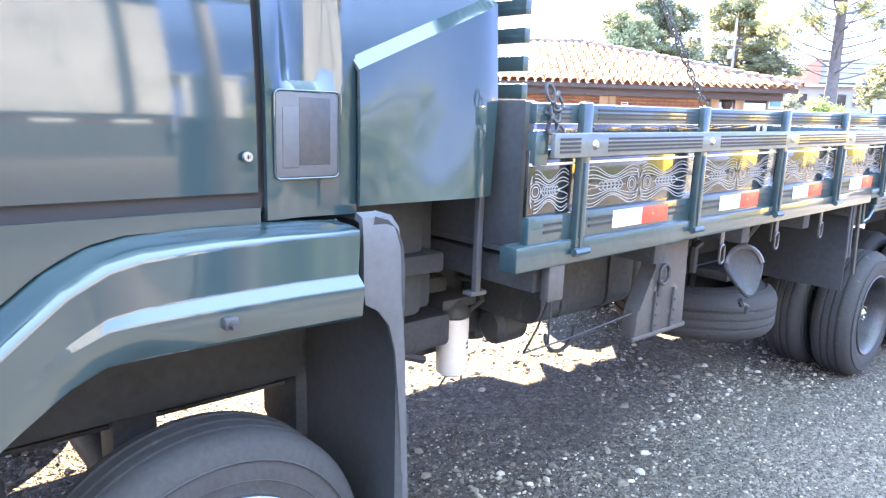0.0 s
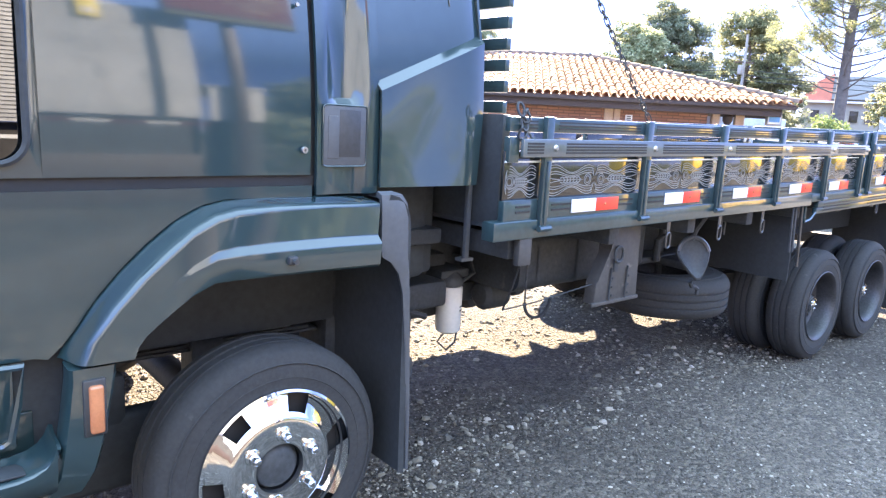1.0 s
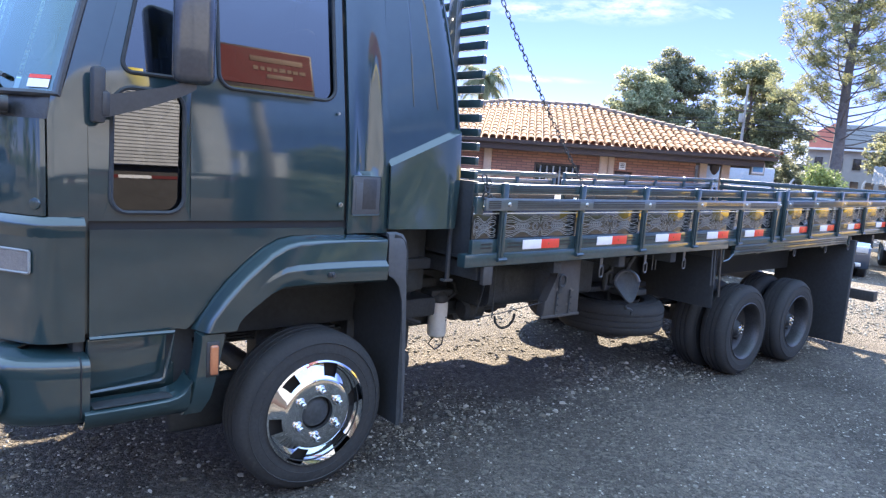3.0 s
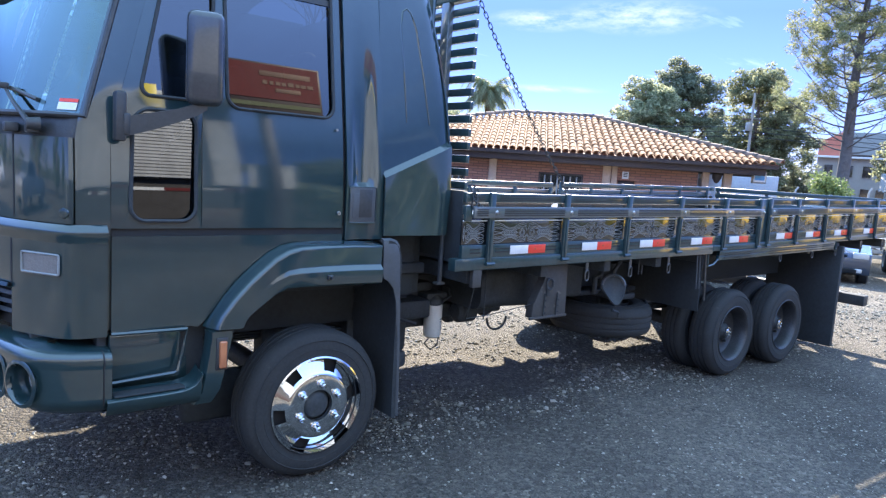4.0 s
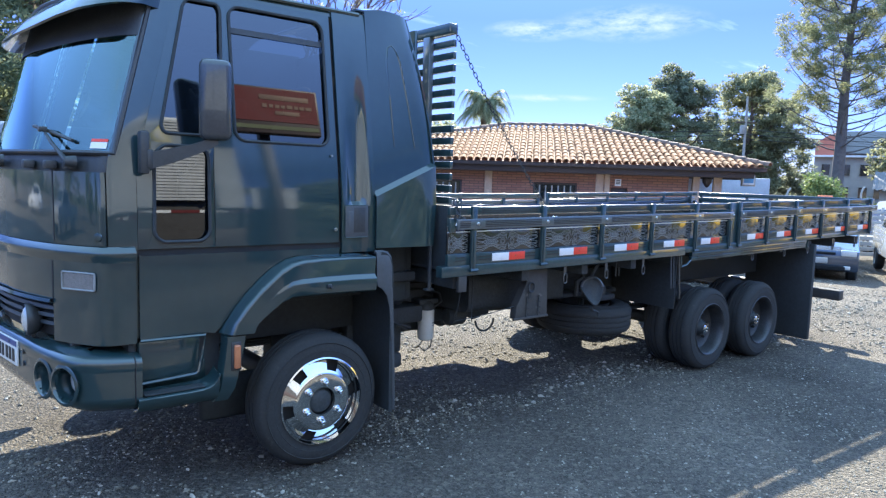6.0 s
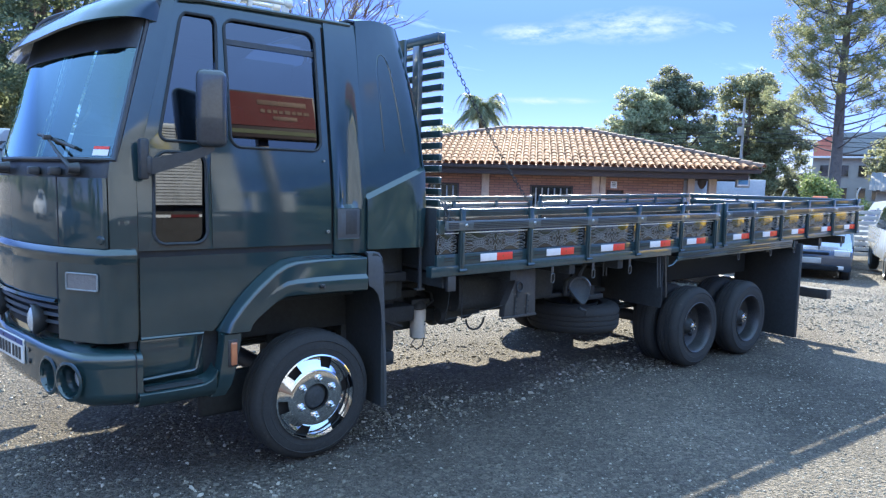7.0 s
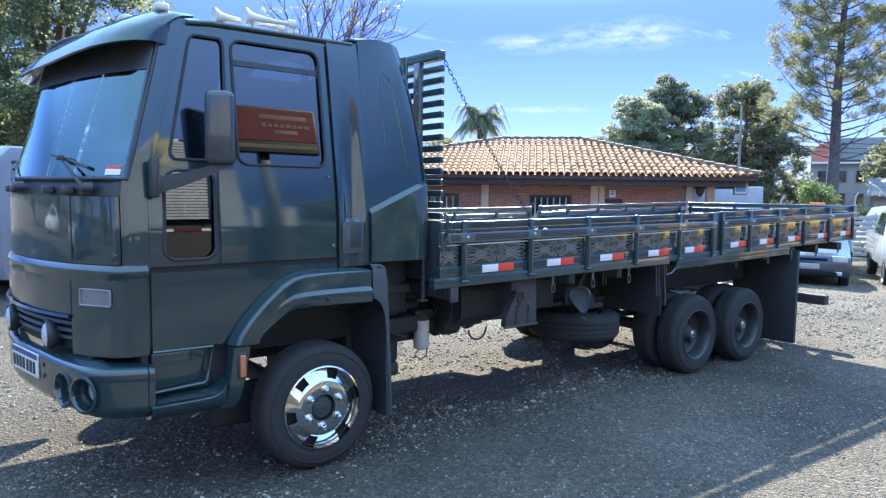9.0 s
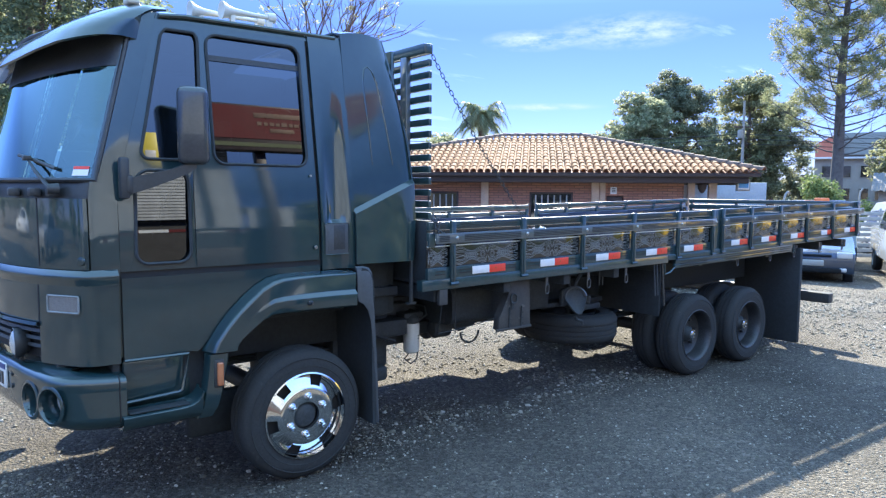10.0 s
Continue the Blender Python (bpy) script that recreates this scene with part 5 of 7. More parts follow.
# side under-run bars before the rear wheels
for x, dx, z0 in ((3.84, 0.03, 0.80), (3.88, 0.03, 0.80), (3.96, 0.045, 0.70)):
    bm = bmesh.new()
    tube(bm, [(x, 0.03, 1.08), (x + dx, 0.03, z0)], 0.007 if z0 > 0.75 else 0.011, 6)
    part("vertical_bar", bm, M["hook"] if z0 < 0.75 else M["grey"], truck)
part("wheel_screen", box((3.99, 0.07, 0.60), (4.005, 0.74, 1.07), 0.004), M["flap"], truck, "black rubber flap before the rear wheels")
part("wheel_housing", box((4.06, 0.60, 0.72), (6.45, 0.62, 1.07), 0.004), M["flap"], truck)
part("battery_box", box((2.62, 0.45, 0.72), (3.0, 0.78, 1.0), 0.03, 3), M["chassis"], truck)
for x in (3.3, 3.34):
    bm = bmesh.new()
    tube(bm, [(x, 0.18, 1.06), (x, 0.18, 0.92)], 0.006, 6)
    part("drop_rod", bm, M["grey"], truck)
# rear mudflap and rear bar
bm = box((6.50, 0.0, 0.035), (6.56, 0.75, 1.09), 0.008)
part("rear_mudflap", bm, M["flap"], truck, "black rubber rear mudflap")
part("rear_mudflap", box((6.50, 1.62, 0.035), (6.56, 2.26, 1.09), 0.008), M["flap"], truck, "black rubber rear mudflap")
bm = box((7.4, 0.05, 0.38), (7.52, 2.35, 0.5), 0.015)
rbox(bm, (7.42, 0.8, 0.5), (7.5, 0.88, 0.9), 0.006)
rbox(bm, (7.42, 1.52, 0.5), (7.5, 1.6, 0.9), 0.006)
part("rear_bar", bm, M["chassis"], truck, "black steel rear under-run bar")


# ---- cargo bed ----
def zb(x):
    return 0.010 * (x - 1.4) if x < 4.76 else 0.0416 + 0.017 * (x - 4.8)


def bed(name, bm, mat, parent, label="", y_far=False, smooth=True):
    for v in bm.verts:
        v.co.z += zb(v.co.x)
        if y_far:
            v.co.y = 2 * MID - v.co.y
    return part(name, bm, mat, parent, label, smooth)


POSTS = [1.58, 2.22, 2.86, 3.49, 4.13, 4.69, 4.86, 5.39, 5.99, 6.6, 7.25, 7.93]
PLATES = [1.755, 2.405, 3.03, 3.68, 4.24, 5.04, 5.62, 6.25, 6.98, 7.6]


def ribbon(bm, pts, w, y):
    """A thin painted line in the plane of a board."""
    prev = None
    for i, (x, z) in enumerate(pts):
        a, b = pts[max(0, i - 1)], pts[min(len(pts) - 1, i + 1)]
        dx, dz = b[0] - a[0], b[1] - a[1]
        L = math.hypot(dx, dz) or 1
        nx, nz = -dz / L * w / 2, dx / L * w / 2
        cur = (bm.verts.new((x + nx, y, z + nz)), bm.verts.new((x - nx, y, z - nz)))
        if prev:
            bm.faces.new((prev[0], cur[0], cur[1], prev[1]))
        prev = cur


def scroll_lines(x0, x1, z0, z1, y, half=False):
    """The painter's ornament of a board: flowing lines, two rosettes and two ears of wheat; half of it on a short board."""
    bm = bmesh.new()
    cz, hh = (z0 + z1) / 2 - 0.004, (z1 - z0) / 2
    cx, hw = (x0 - 0.02, x1 - x0 + 0.02) if half else ((x0 + x1) / 2, (x1 - x0) / 2)
    w = 0.0028
    for sx in (1,) if half else (-1, 1):
        for sz in (-1, 1):
            # lines that swell over the rosette and the ear, and narrow between them
            for off in (0.46, 0.62, 0.78, 0.95):
                pts = []
                for k in range(31):
                    u = (0.12 if half else 0.03) + (0.86 if half else 0.95) * k / 30
                    v = off * (0.74 + 0.26 * math.cos(2 * math.pi * (u * 1.45 - 0.2))) + 0.05 * u * (1 if off > 0.7 else -1)
                    pts.append((cx + sx * hw * u, cz + sz * hh * min(0.985, max(0.1, v))))
                ribbon(bm, pts, w, y)
            # petals that rise from the middle
            for lift in (0.35, 0.62):
                ribbon(bm, [(cx + sx * hw * (0.012 + 0.05 * t * t), cz + sz * hh * (0.1 + lift * t)) for t in [k / 6 for k in range(7)]], w * 1.2, y)
        # rosette
        for s in (1.0, 0.62):
            ribbon(bm, [(cx + sx * (hw * 0.145 + hh * 0.36 * s * math.cos(a)), cz + hh * 0.36 * s * math.sin(a)) for a in [radians(18 * k) for k in range(21)]], w, y)
        # ear of wheat
        for k in range(6):
            u = 0.29 + 0.065 * k
            for sz in (-1, 1):
                ribbon(bm, [(cx + sx * hw * u, cz), (cx + sx * hw * (u + 0.05), cz + sz * hh * 0.2), (cx + sx * hw * (u + 0.095), cz + sz * hh * 0.12)], w * 1.5, y)
        ribbon(bm, [(cx + sx * hw * 0.25, cz), (cx + sx * hw * 0.76, cz)], w, y)
        for sz in (-1, 1):
            ribbon(bm, [(cx + sx * hw * (0.72 + 0.26 * t), cz + sz * hh * (0.05 + 0.2 * t * t)) for t in [k / 6 for k in range(7)]], w, y)
    return bm


def grooves(bm, x0, x1, z0, z1, y, n, w=0.006):
    for k in range(n):
        z = z0 + (z1 - z0) * (k + 1) / (n + 1)
        rbox(bm, (x0, y - 0.0015, z - w / 2), (x1, y + 0.002, z + w / 2), 0.0)


def bed_side(y_far):
    F = y_far
    bm = bmesh.new()
    rbox(bm, (1.335, -0.005, 1.055), (4.0, 0.0595, 1.125), 0.006)
    rbox(bm, (4.0, -0.005, 1.075), (8.06, 0.0595, 1.125), 0.006)
    rail = bed("bed_side", bm, M["bedpaint"], truck, "dark green wooden bed side with painted boards", F)
    xs = [1.385] + POSTS + [8.05]
    for k, (a, b) in enumerate(zip(xs, xs[1:])):
        if abs(a - 4.69) < 0.01:
            continue
        x0, x1 = a, b
        s = bmesh.new()
        rbox(s, (x0, 0.004, 1.118), (x1, 0.034, 1.2), 0.004)
        low = bed("lower_slat", s, M["bedpaint"], rail, "", F)
        g = bmesh.new()
        grooves(g, x0 + 0.06, x1 - 0.06, 1.135, 1.195, 0.003, 2, 0.007)
        bed("groove", g, M["seam"], low, "", F)
        s = bmesh.new()
        rbox(s, (x0, 0.016, 1.198), (x1, 0.03, 1.375), 0.003)
        brd = bed("board", s, M["panel"], rail, "dark varnished board with silver scroll ornament", F)
        if not F:
            bed("ornament", scroll_lines(x0 + 0.026, x1 - 0.026, 1.21, 1.328, 0.0142, x1 - x0 < 0.3), M["silverline"], brd, "", F, False)
        s = bmesh.new()
        rbox(s, (x0, 0.010, 1.333), (x1, 0.017, 1.340), 0.002)
        bed("edge_strip", s, M["whiteline"], rail, "", F)
        s = bmesh.new()
        rbox(s, (max(x0, 1.39), 0.004, 1.442), (x1, 0.03, 1.495), 0.004)
        cap = bed("cap_slat", s, M["bedpaint"], rail, "", F)
        g = bmesh.new()
        grooves(g, x0 + 0.07, x1 - 0.05, 1.445, 1.492, 0.003, 3, 0.005)
        bed("groove", g, M["seam"], cap, "", F)
    for a, b in ((1.425, 4.71), (4.84, 8.06)):
        s = bmesh.new()
        rbox(s, (a, -0.034, 1.355), (b, -0.018, 1.42), 0.004)
        band = bed("top_band", s, M["bandpaint"], rail, "grey-green grooved metal band", F)
        for c, d in zip([a] + [p for p in POSTS if a < p < b], [p for p in POSTS if a < p < b] + [b]):
            if d - c < 0.08:
                continue
            g = bmesh.new()
            m0 = 0.02 if c == a else 0.075
            grooves(g, c + m0, d - (0.05 if d != b else 0.02), 1.36, 1.415, -0.0345, 4, 0.006)
            bed("groove", g, M["seam"], band, "", F)
        for p in POSTS:
            if a < p < b:
                g = bmesh.new()
                lathe(g, [(0, -0.008), (0.008, -0.007), (0.012, -0.003), (0.014, 0.002)], "y", (p + 0.015, -0.034, 1.388), 12)
                bed("bolt", g, M["steel"], band, "", F)
    s = bmesh.new()
    rbox(s, (1.39, 0.0, 1.335), (1.44, 0.03, 1.425), 0.003)
    bed("end_bracket", s, M["bedpaint"], rail, "", F)
    for p in POSTS:
        s = bmesh.new()
        rbox(s, (p - 0.02, -0.018, 1.09), (p + 0.02, 0.006, 1.5), 0.004)
        rbox(s, (p - 0.009, -0.026, 1.1), (p + 0.009, -0.014, 1.34), 0.003)
        post = bed("post", s, M["bedpaint"], rail, "", F)
        s = bmesh.new()
        tube(s, [(p - 0.032, -0.022, 1.092), (p + 0.032, -0.022, 1.092)], 0.012, 8)
        rbox(s, (p - 0.014, -0.02, 1.085), (p + 0.014, 0.0, 1.13), 0.003)
        bed("hinge", s, M["bedpaint"], post, "", F)
        if not F:
            for z in (1.15, 1.185, 1.30):
                g = bmesh.new()
                lathe(g, [(0, -0.005), (0.004, -0.004), (0.006, 0.0)], "y", (p + 0.03, 0.004, z), 8)
                bed("rivet", g, M["steel"], post, "", F)
    if not F:
        for p in PLATES:
            r = bmesh.new()
            rbox(r, (p, -0.002, 1.138), (p + 0.15, 0.003, 1.19), 0.001)
            w = bed("reflector", r, M["white"], rail, "white and red reflective strip", F)
            r = bmesh.new()
            rbox(r, (p + 0.15, -0.002, 1.138), (p + 0.30, 0.003, 1.19), 0.001)
            q = bed("red_half", r, M["red"], w, "red reflective half", F)
            r = bmesh.new()
            lathe(r, [(0, -0.005), (0.005, -0.004), (0.006, -0.001)], "y", (p + 0.21, 0, 1.165), 8)
            bed("plate_rivet", r, M["amber"], w, "", F)
        for x in (2.50, 2.97, 3.44, 5.2, 5.85, 6.38, 7.0, 7.6):
            h = bmesh.new()
            rbox(h, (x - 0.014, 0.02, 0.985), (x + 0.014, 0.026, 1.06), 0.002)
            tube(h, [(x + a, 0.018, z) for a, z in round_rect(-0.017, 0.017, 0.93, 1.0, 0.0165, 4)], 0.0055, 6, closed=True)
            bed("rope_hook", h, M["hook"], rail, "steel rope hook", F)
    return rail


# lower rail over the rear wheels, with its bent ends
bm = bmesh.new()
for z0, z1, y in ((1.035, 1.0745, 0.0), (0.995, 1.034, 0.006)):
    rbox(bm, (4.12, y, z0), (6.3, y + 0.03, z1), 0.005)
tube(bm, [(4.12, 0.015, 1.005), (4.06, 0.015, 0.965), (3.98, 0.015, 0.955), (3.97, 0.015, 1.06)], 0.009, 6)
tube(bm, [(6.28, 0.015, 1.01), (6.35, 0.015, 0.975), (6.36, 0.015, 1.07)], 0.009, 6)
lower_rail = bed("lower_rail", bm, M["bedpaint"], truck)
for a, b in ((4.2, 4.62), (4.95, 5.35), (5.45, 5.9), (6.02, 6.26)):
    g = bmesh.new()
    grooves(g, a, b, 0.995, 1.0745, -0.001, 3, 0.006)
    bed("groove", g, M["seam"], lower_rail)
near_side = bed_side(False)
bed("joint_plate", rbox(bmesh.new(), (4.70, 0.006, 1.09), (4.85, 0.034, 1.495), 0.004), M["bedpaint"], truck)
bed_side(True)
deck = bed("bed_floor", rbox(bmesh.new(), (1.42, 0.06, 1.085), (8.05, 2.34, 1.1)), M["chassis"], truck, "wooden plank bed floor")
for k in range(16):
    y = 0.06 + k * 0.1425
    bed("plank", rbox(bmesh.new(), (1.46, y, 1.1), (8.03, y + 0.138, 1.126), 0.002), M["floorwood"], deck)
tg = bmesh.new()
for z0, z1 in ((1.13, 1.2), (1.205, 1.335), (1.355, 1.42), (1.442, 1.495)):
    rbox(tg, (8.03, 0.06, z0), (8.06, 2.34, z1), 0.004)
for y in (0.06, 0.8, 1.6, 2.3):
    rbox(tg, (8.055, y, 1.09), (8.075, y + 0.04, 1.5), 0.004)
bed("tail_gate", tg, M["bedpaint"], truck)
fg = bmesh.new()
rbox(fg, (1.42, 0.07, 1.1), (1.46, 2.33, 1.5), 0.004)
bed("front_gate", fg, M["flap"], truck)
# chain coil at the front of the bed
cc = bmesh.new()
for k in range(9):
    a = 0.7 * k
    x, z = 1.42 + 0.02 * math.sin(a * 2.3) + 0.012 * k, 1.50 - 0.016 * k + 0.02 * math.cos(a)
    tube(cc, [(x + 0.016 * math.cos(t), -0.012 + 0.008 * math.sin(t * (1 + k % 2)), z + 0.024 * math.sin(t)) for t in [2 * math.pi * i / 10 for i in range(10)]], 0.005, 5, closed=True)
part("chain_end", cc, M["chassis"], near_side, "dark steel chain hooked over the rail")

# headboard: posts, rail and slats
HX = 1.50
hb = part("headboard", box((HX - 0.03, 0.165, 2.575), (HX + 0.04, 2.235, 2.64), 0.008), M["bedpaint"], truck, "dark green slatted headboard behind the cab")
for y in (0.37, 1.17, 1.97):
    part("headboard_post", box((HX - 0.03, y, 1.1), (HX + 0.011, y + 0.07, 2.58), 0.006), M["bandpaint"], hb)
for k in range(15):
    z = 2.50 - 0.0765 * k
    part("headboard_slat", box((HX + 0.012, 0.17, z), (HX + 0.036, 2.23, z + 0.044), 0.003), M["bedpaint"], hb)


# chain from the headboard down to the near rail
def link(bm, p, d, twist, r=0.0027, L=0.021, W=0.0092):
    q = d.to_track_quat("Z", "Y").to_matrix().to_4x4() @ Matrix.Rotation(twist, 4, "Z")
    m = Matrix.Translation(p) @ q
    pts = []
    for k in range(12):
        a = 2 * math.pi * k / 12
        pts.append(m @ Vector((W * math.cos(a), 0, (L - W) * (1 if math.sin(a) >= 0 else -1) * (1 if abs(math.sin(a)) > 0.01 else 0) + W * math.sin(a))))
    tube(bm, pts, r, 5, closed=True)


a, b = Vector((1.535, 0.19, 2.60)), Vector((2.22, 0.0, 1.515))
ch = bmesh.new()
steps = 44
for k in range(steps):
    s = (k + 0.5) / steps
    p = a.lerp(b, s) - Vector((0, 0, 0.16 * s * (1 - s)))
    d = (b - a) - Vector((0, 0, 0.16 * (1 - 2 * s)))
    link(ch, p, d.normalized(), radians(90 * (k % 2) + 20))
part("stay_chain", ch, M["chassis"], hb, "steel stay chain running to the side rail")


def crumpled(name, label, x, y, w, d, h, seed):
    """A loose heap of folded sheet on the bed floor."""
    z0 = 1.13 + zb(x)
    rows = []
    for j in range(15):
        row = []
        for i in range(23):
            u, v = i / 22 * 2 - 1, j / 14 * 2 - 1
            fall = max(0.0, 1 - (u * u) ** 1.5) * max(0.0, 1 - (v * v) ** 1.5)
            f = 0.55 + 0.6 * noise.noise((u * 3.1 + seed, v * 2.7, seed)) + 0.25 * noise.noise((u * 9 + seed, v * 8, 3.0))
            row.append((x + w * u + 0.03 * noise.noise((u * 5, v * 5, seed)), y + d * v, z0 + h * fall * max(0.05, f)))
        rows.append(row)
    ob = part(name, surface(bmesh.new(), rows), M["plastic"], None)
    return tagged(ob, label, "tarpaulin")


M["plastic"] = material("pale_plastic_sheet", (0.55, 0.56, 0.55), 0.3, 0.0, 0.25, 6.0, bump=0.3, bump_scale=30.0)
crumpled("tarpaulin", "crumpled pale plastic sheet on the bed floor", 2.35, 1.5, 0.55, 0.4, 0.2, 1.0)
crumpled("tarpaulin", "crumpled pale plastic sheet on the bed floor", 4.0, 1.4, 0.5, 0.4, 0.2, 5.0)


# ---- round the yard ----
VIEW = pose(-1.41, -3.52, 0, 0, 0, -38.7)   # x to the right of the yard's axis, y along it


def spot(u, v, z=0.0):
    """A place u across and v along the yard's axis, on the ground."""
    p = VIEW @ Vector((u, v, z))
    return (p.x, p.y, z + gz(p.x, p.y))


M["tile"] = material("clay_roof_tile", (0.285, 0.155, 0.08), 0.85, 0.0, 0.25, 3.0, bump=0.1, random=0.3, spec=0.08, wear=(0.25, 0.16, 0.1), wear_at=0.6)
M["tilebase"] = material("clay_tile_channel", (0.4, 0.22, 0.14), 0.85, 0.0, 0.3, 3.0)
M["beam"] = material("brown_stained_beam", (0.05, 0.035, 0.03), 0.6, 0.0, 0.2, 5.0, bump=0.1)
M["pillar"] = material("beige_plaster", (0.5, 0.36, 0.25), 0.85, 0.0, 0.12, 4.0, bump=0.1)
M["walllight"] = material("white_painted_wall", (0.74, 0.74, 0.72), 0.8, 0.0, 0.08, 2.0, bump=0.05)
M["bark"] = material("bark", (0.12, 0.09, 0.07), 0.9, 0.0, 0.35, 6.0, bump=0.5, bump_scale=25.0)
M["pinebark"] = material("pine_bark", (0.11, 0.1, 0.095), 0.9, 0.0, 0.35, 5.0, bump=0.5, bump_scale=20.0)
M["white_car"] = material("white_car_paint", (0.75, 0.76, 0.77), 0.25, 0.0, 0.04, 3.0, coat=1.0)
M["silver_car"] = material("silver_car_paint", (0.24, 0.24, 0.25), 0.4, 0.2, 0.05, 3.0, coat=0.6)
M["yellow_car"] = material("yellow_truck_paint", (0.75, 0.5, 0.06), 0.35, 0.0, 0.06, 3.0, coat=0.6)
# darker than the slope tiles: the caps' shadow side is put into the colour
M["ridge"] = material("shaded_ridge_tile", (0.2, 0.125, 0.09), 0.85, 0.0, 0.35, 4.0, bump=0.15, wear=(0.07, 0.06, 0.055), wear_at=0.52)
M["blue_car"] = material("blue_car_paint", (0.05, 0.065, 0.09), 0.25, 0.3, 0.06, 3.0, coat=1.0)
M["darkglass"] = material("dark_car_glass", (0.012, 0.014, 0.017), 0.06, 0.0, 0.05, 3.0, coat=0.5)
M["terracotta"] = material("terracotta_render", (0.55, 0.2, 0.13), 0.85, 0.0, 0.1, 2.0)
M["greyrender"] = material("grey_render", (0.3, 0.27, 0.22), 0.85, 0.0, 0.12, 1.5)
M["greyroof"] = material("grey_roof", (0.15, 0.14, 0.13), 0.8, 0.0, 0.15, 2.0)
M["sheet"] = material("galvanised_sheet", (0.36, 0.39, 0.42), 0.5, 0.1, 0.15, 2.0)
M["hallsheet"] = material("weathered_hall_sheet", (0.4, 0.41, 0.41), 0.6, 0.0, 0.25, 0.8, wear=(0.3, 0.31, 0.31), wear_at=0.56)
M["basegrey"] = material("dark_grey_render", (0.055, 0.053, 0.052), 0.8, 0.0, 0.25, 1.0)
M["beacon"] = material("orange_beacon_lens", (0.8, 0.2, 0.05), 0.3, 0.0, 0.1, 8.0, coat=0.5)
M["redboard"] = material("red_sign_board", (0.11, 0.005, 0.007), 0.7, 0.0, 0.12, 1.2)
M["signcream"] = material("faded_sign_cream", (0.2, 0.13, 0.09), 0.7, 0.0, 0.15, 4.0)
M["darkboard"] = material("dark_sign_board", (0.045, 0.03, 0.03), 0.5, 0.0, 0.3, 1.2)
M["concrete"] = material("concrete_pole", (0.36, 0.35, 0.33), 0.85, 0.0, 0.12, 4.0)
M["wire"] = material("cable", (0.03, 0.03, 0.03), 0.6, 0.0, 0.1, 4.0)
M["signblue"] = material("sign_blue", (0.15, 0.35, 0.62), 0.4, 0.0, 0.1, 6.0)


def brick_material():
    m = bpy.data.materials.new("red_brick")
    m.use_nodes = True
    n, l = m.node_tree.nodes, m.node_tree.links
    p = n["Principled BSDF"]
    p.inputs["Roughness"].default_value = 0.85
    tc, mp = n.new("ShaderNodeTexCoord"), n.new("ShaderNodeMapping")
    mp.inputs["Rotation"].default_value = (radians(-90), 0, 0)
    l.new(tc.outputs["Object"], mp.inputs[0])
    b = n.new("ShaderNodeTexBrick")
    b.inputs["Color1"].default_value, b.inputs["Color2"].default_value = (0.38, 0.19, 0.12, 1), (0.29, 0.14, 0.095, 1)
    b.inputs["Mortar"].default_value = (0.17, 0.10, 0.075, 1)
    b.inputs["Scale"].default_value, b.inputs["Mortar Size"].default_value = 1.0, 0.009
    b.inputs["Brick Width"].default_value, b.inputs["Row Height"].default_value = 0.25, 0.068
    l.new(mp.outputs[0], b.inputs[0]), l.new(b.outputs[0], p.inputs["Base Color"])
    bu = n.new("ShaderNodeBump")
    bu.invert = True
    bu.inputs["Distance"].default_value = 0.02
    l.new(b.outputs["Fac"], bu.inputs["Height"]), l.new(bu.outputs[0], p.inputs["Normal"])
    return m


M["brick"] = brick_material()


def leaf_material(name, dark, light, through=0.35):
    m = bpy.data.materials.new(name)
    m.use_nodes = True
    n, l = m.node_tree.nodes, m.node_tree.links
    p = n["Principled BSDF"]
    p.inputs["Roughness"].default_value = 0.6
    p.inputs["Specular IOR Level"].default_value = 0.22
    geo, ramp = n.new("ShaderNodeNewGeometry"), n.new("ShaderNodeValToRGB")
    ramp.color_ramp.elements[0].color, ramp.color_ramp.elements[1].color = (*dark, 1), (*light, 1)
    l.new(geo.outputs["Random Per Island"], ramp.inputs[0]), l.new(ramp.outputs[0], p.inputs["Base Color"])
    t, mx = n.new("ShaderNodeBsdfTranslucent"), n.new("ShaderNodeMixShader")
    l.new(ramp.outputs[0], t.inputs[0])
    mx.inputs[0].default_value = through
    l.new(p.outputs[0], mx.inputs[1]), l.new(t.outputs[0], mx.inputs[2]), l.new(mx.outputs[0], n["Material Output"].inputs[0])
    return m


M["leaf"] = leaf_material("broad_leaf", (0.14, 0.16, 0.09), (0.4, 0.4, 0.24), 0.6)
M["leafdark"] = leaf_material("dark_leaf", (0.12, 0.145, 0.095), (0.34, 0.35, 0.24), 0.6)
M["leafdeep"] = leaf_material("deep_leaf", (0.1, 0.13, 0.075), (0.28, 0.31, 0.18), 0.55)
# lightened leaf colour stands in for sun shining on the crowns
M["leafsunlit"] = leaf_material("sunlit_leaf", (0.17, 0.2, 0.11), (0.5, 0.5, 0.32), 0.6)
M["needle"] = leaf_material("pine_needle", (0.12, 0.15, 0.075), (0.36, 0.36, 0.19), 0.5)
M["bushleaf"] = leaf_material("bush_leaf", (0.09, 0.13, 0.04), (0.27, 0.32, 0.12))
M["frond"] = leaf_material("palm_frond", (0.11, 0.14, 0.08), (0.32, 0.35, 0.21), 0.5)


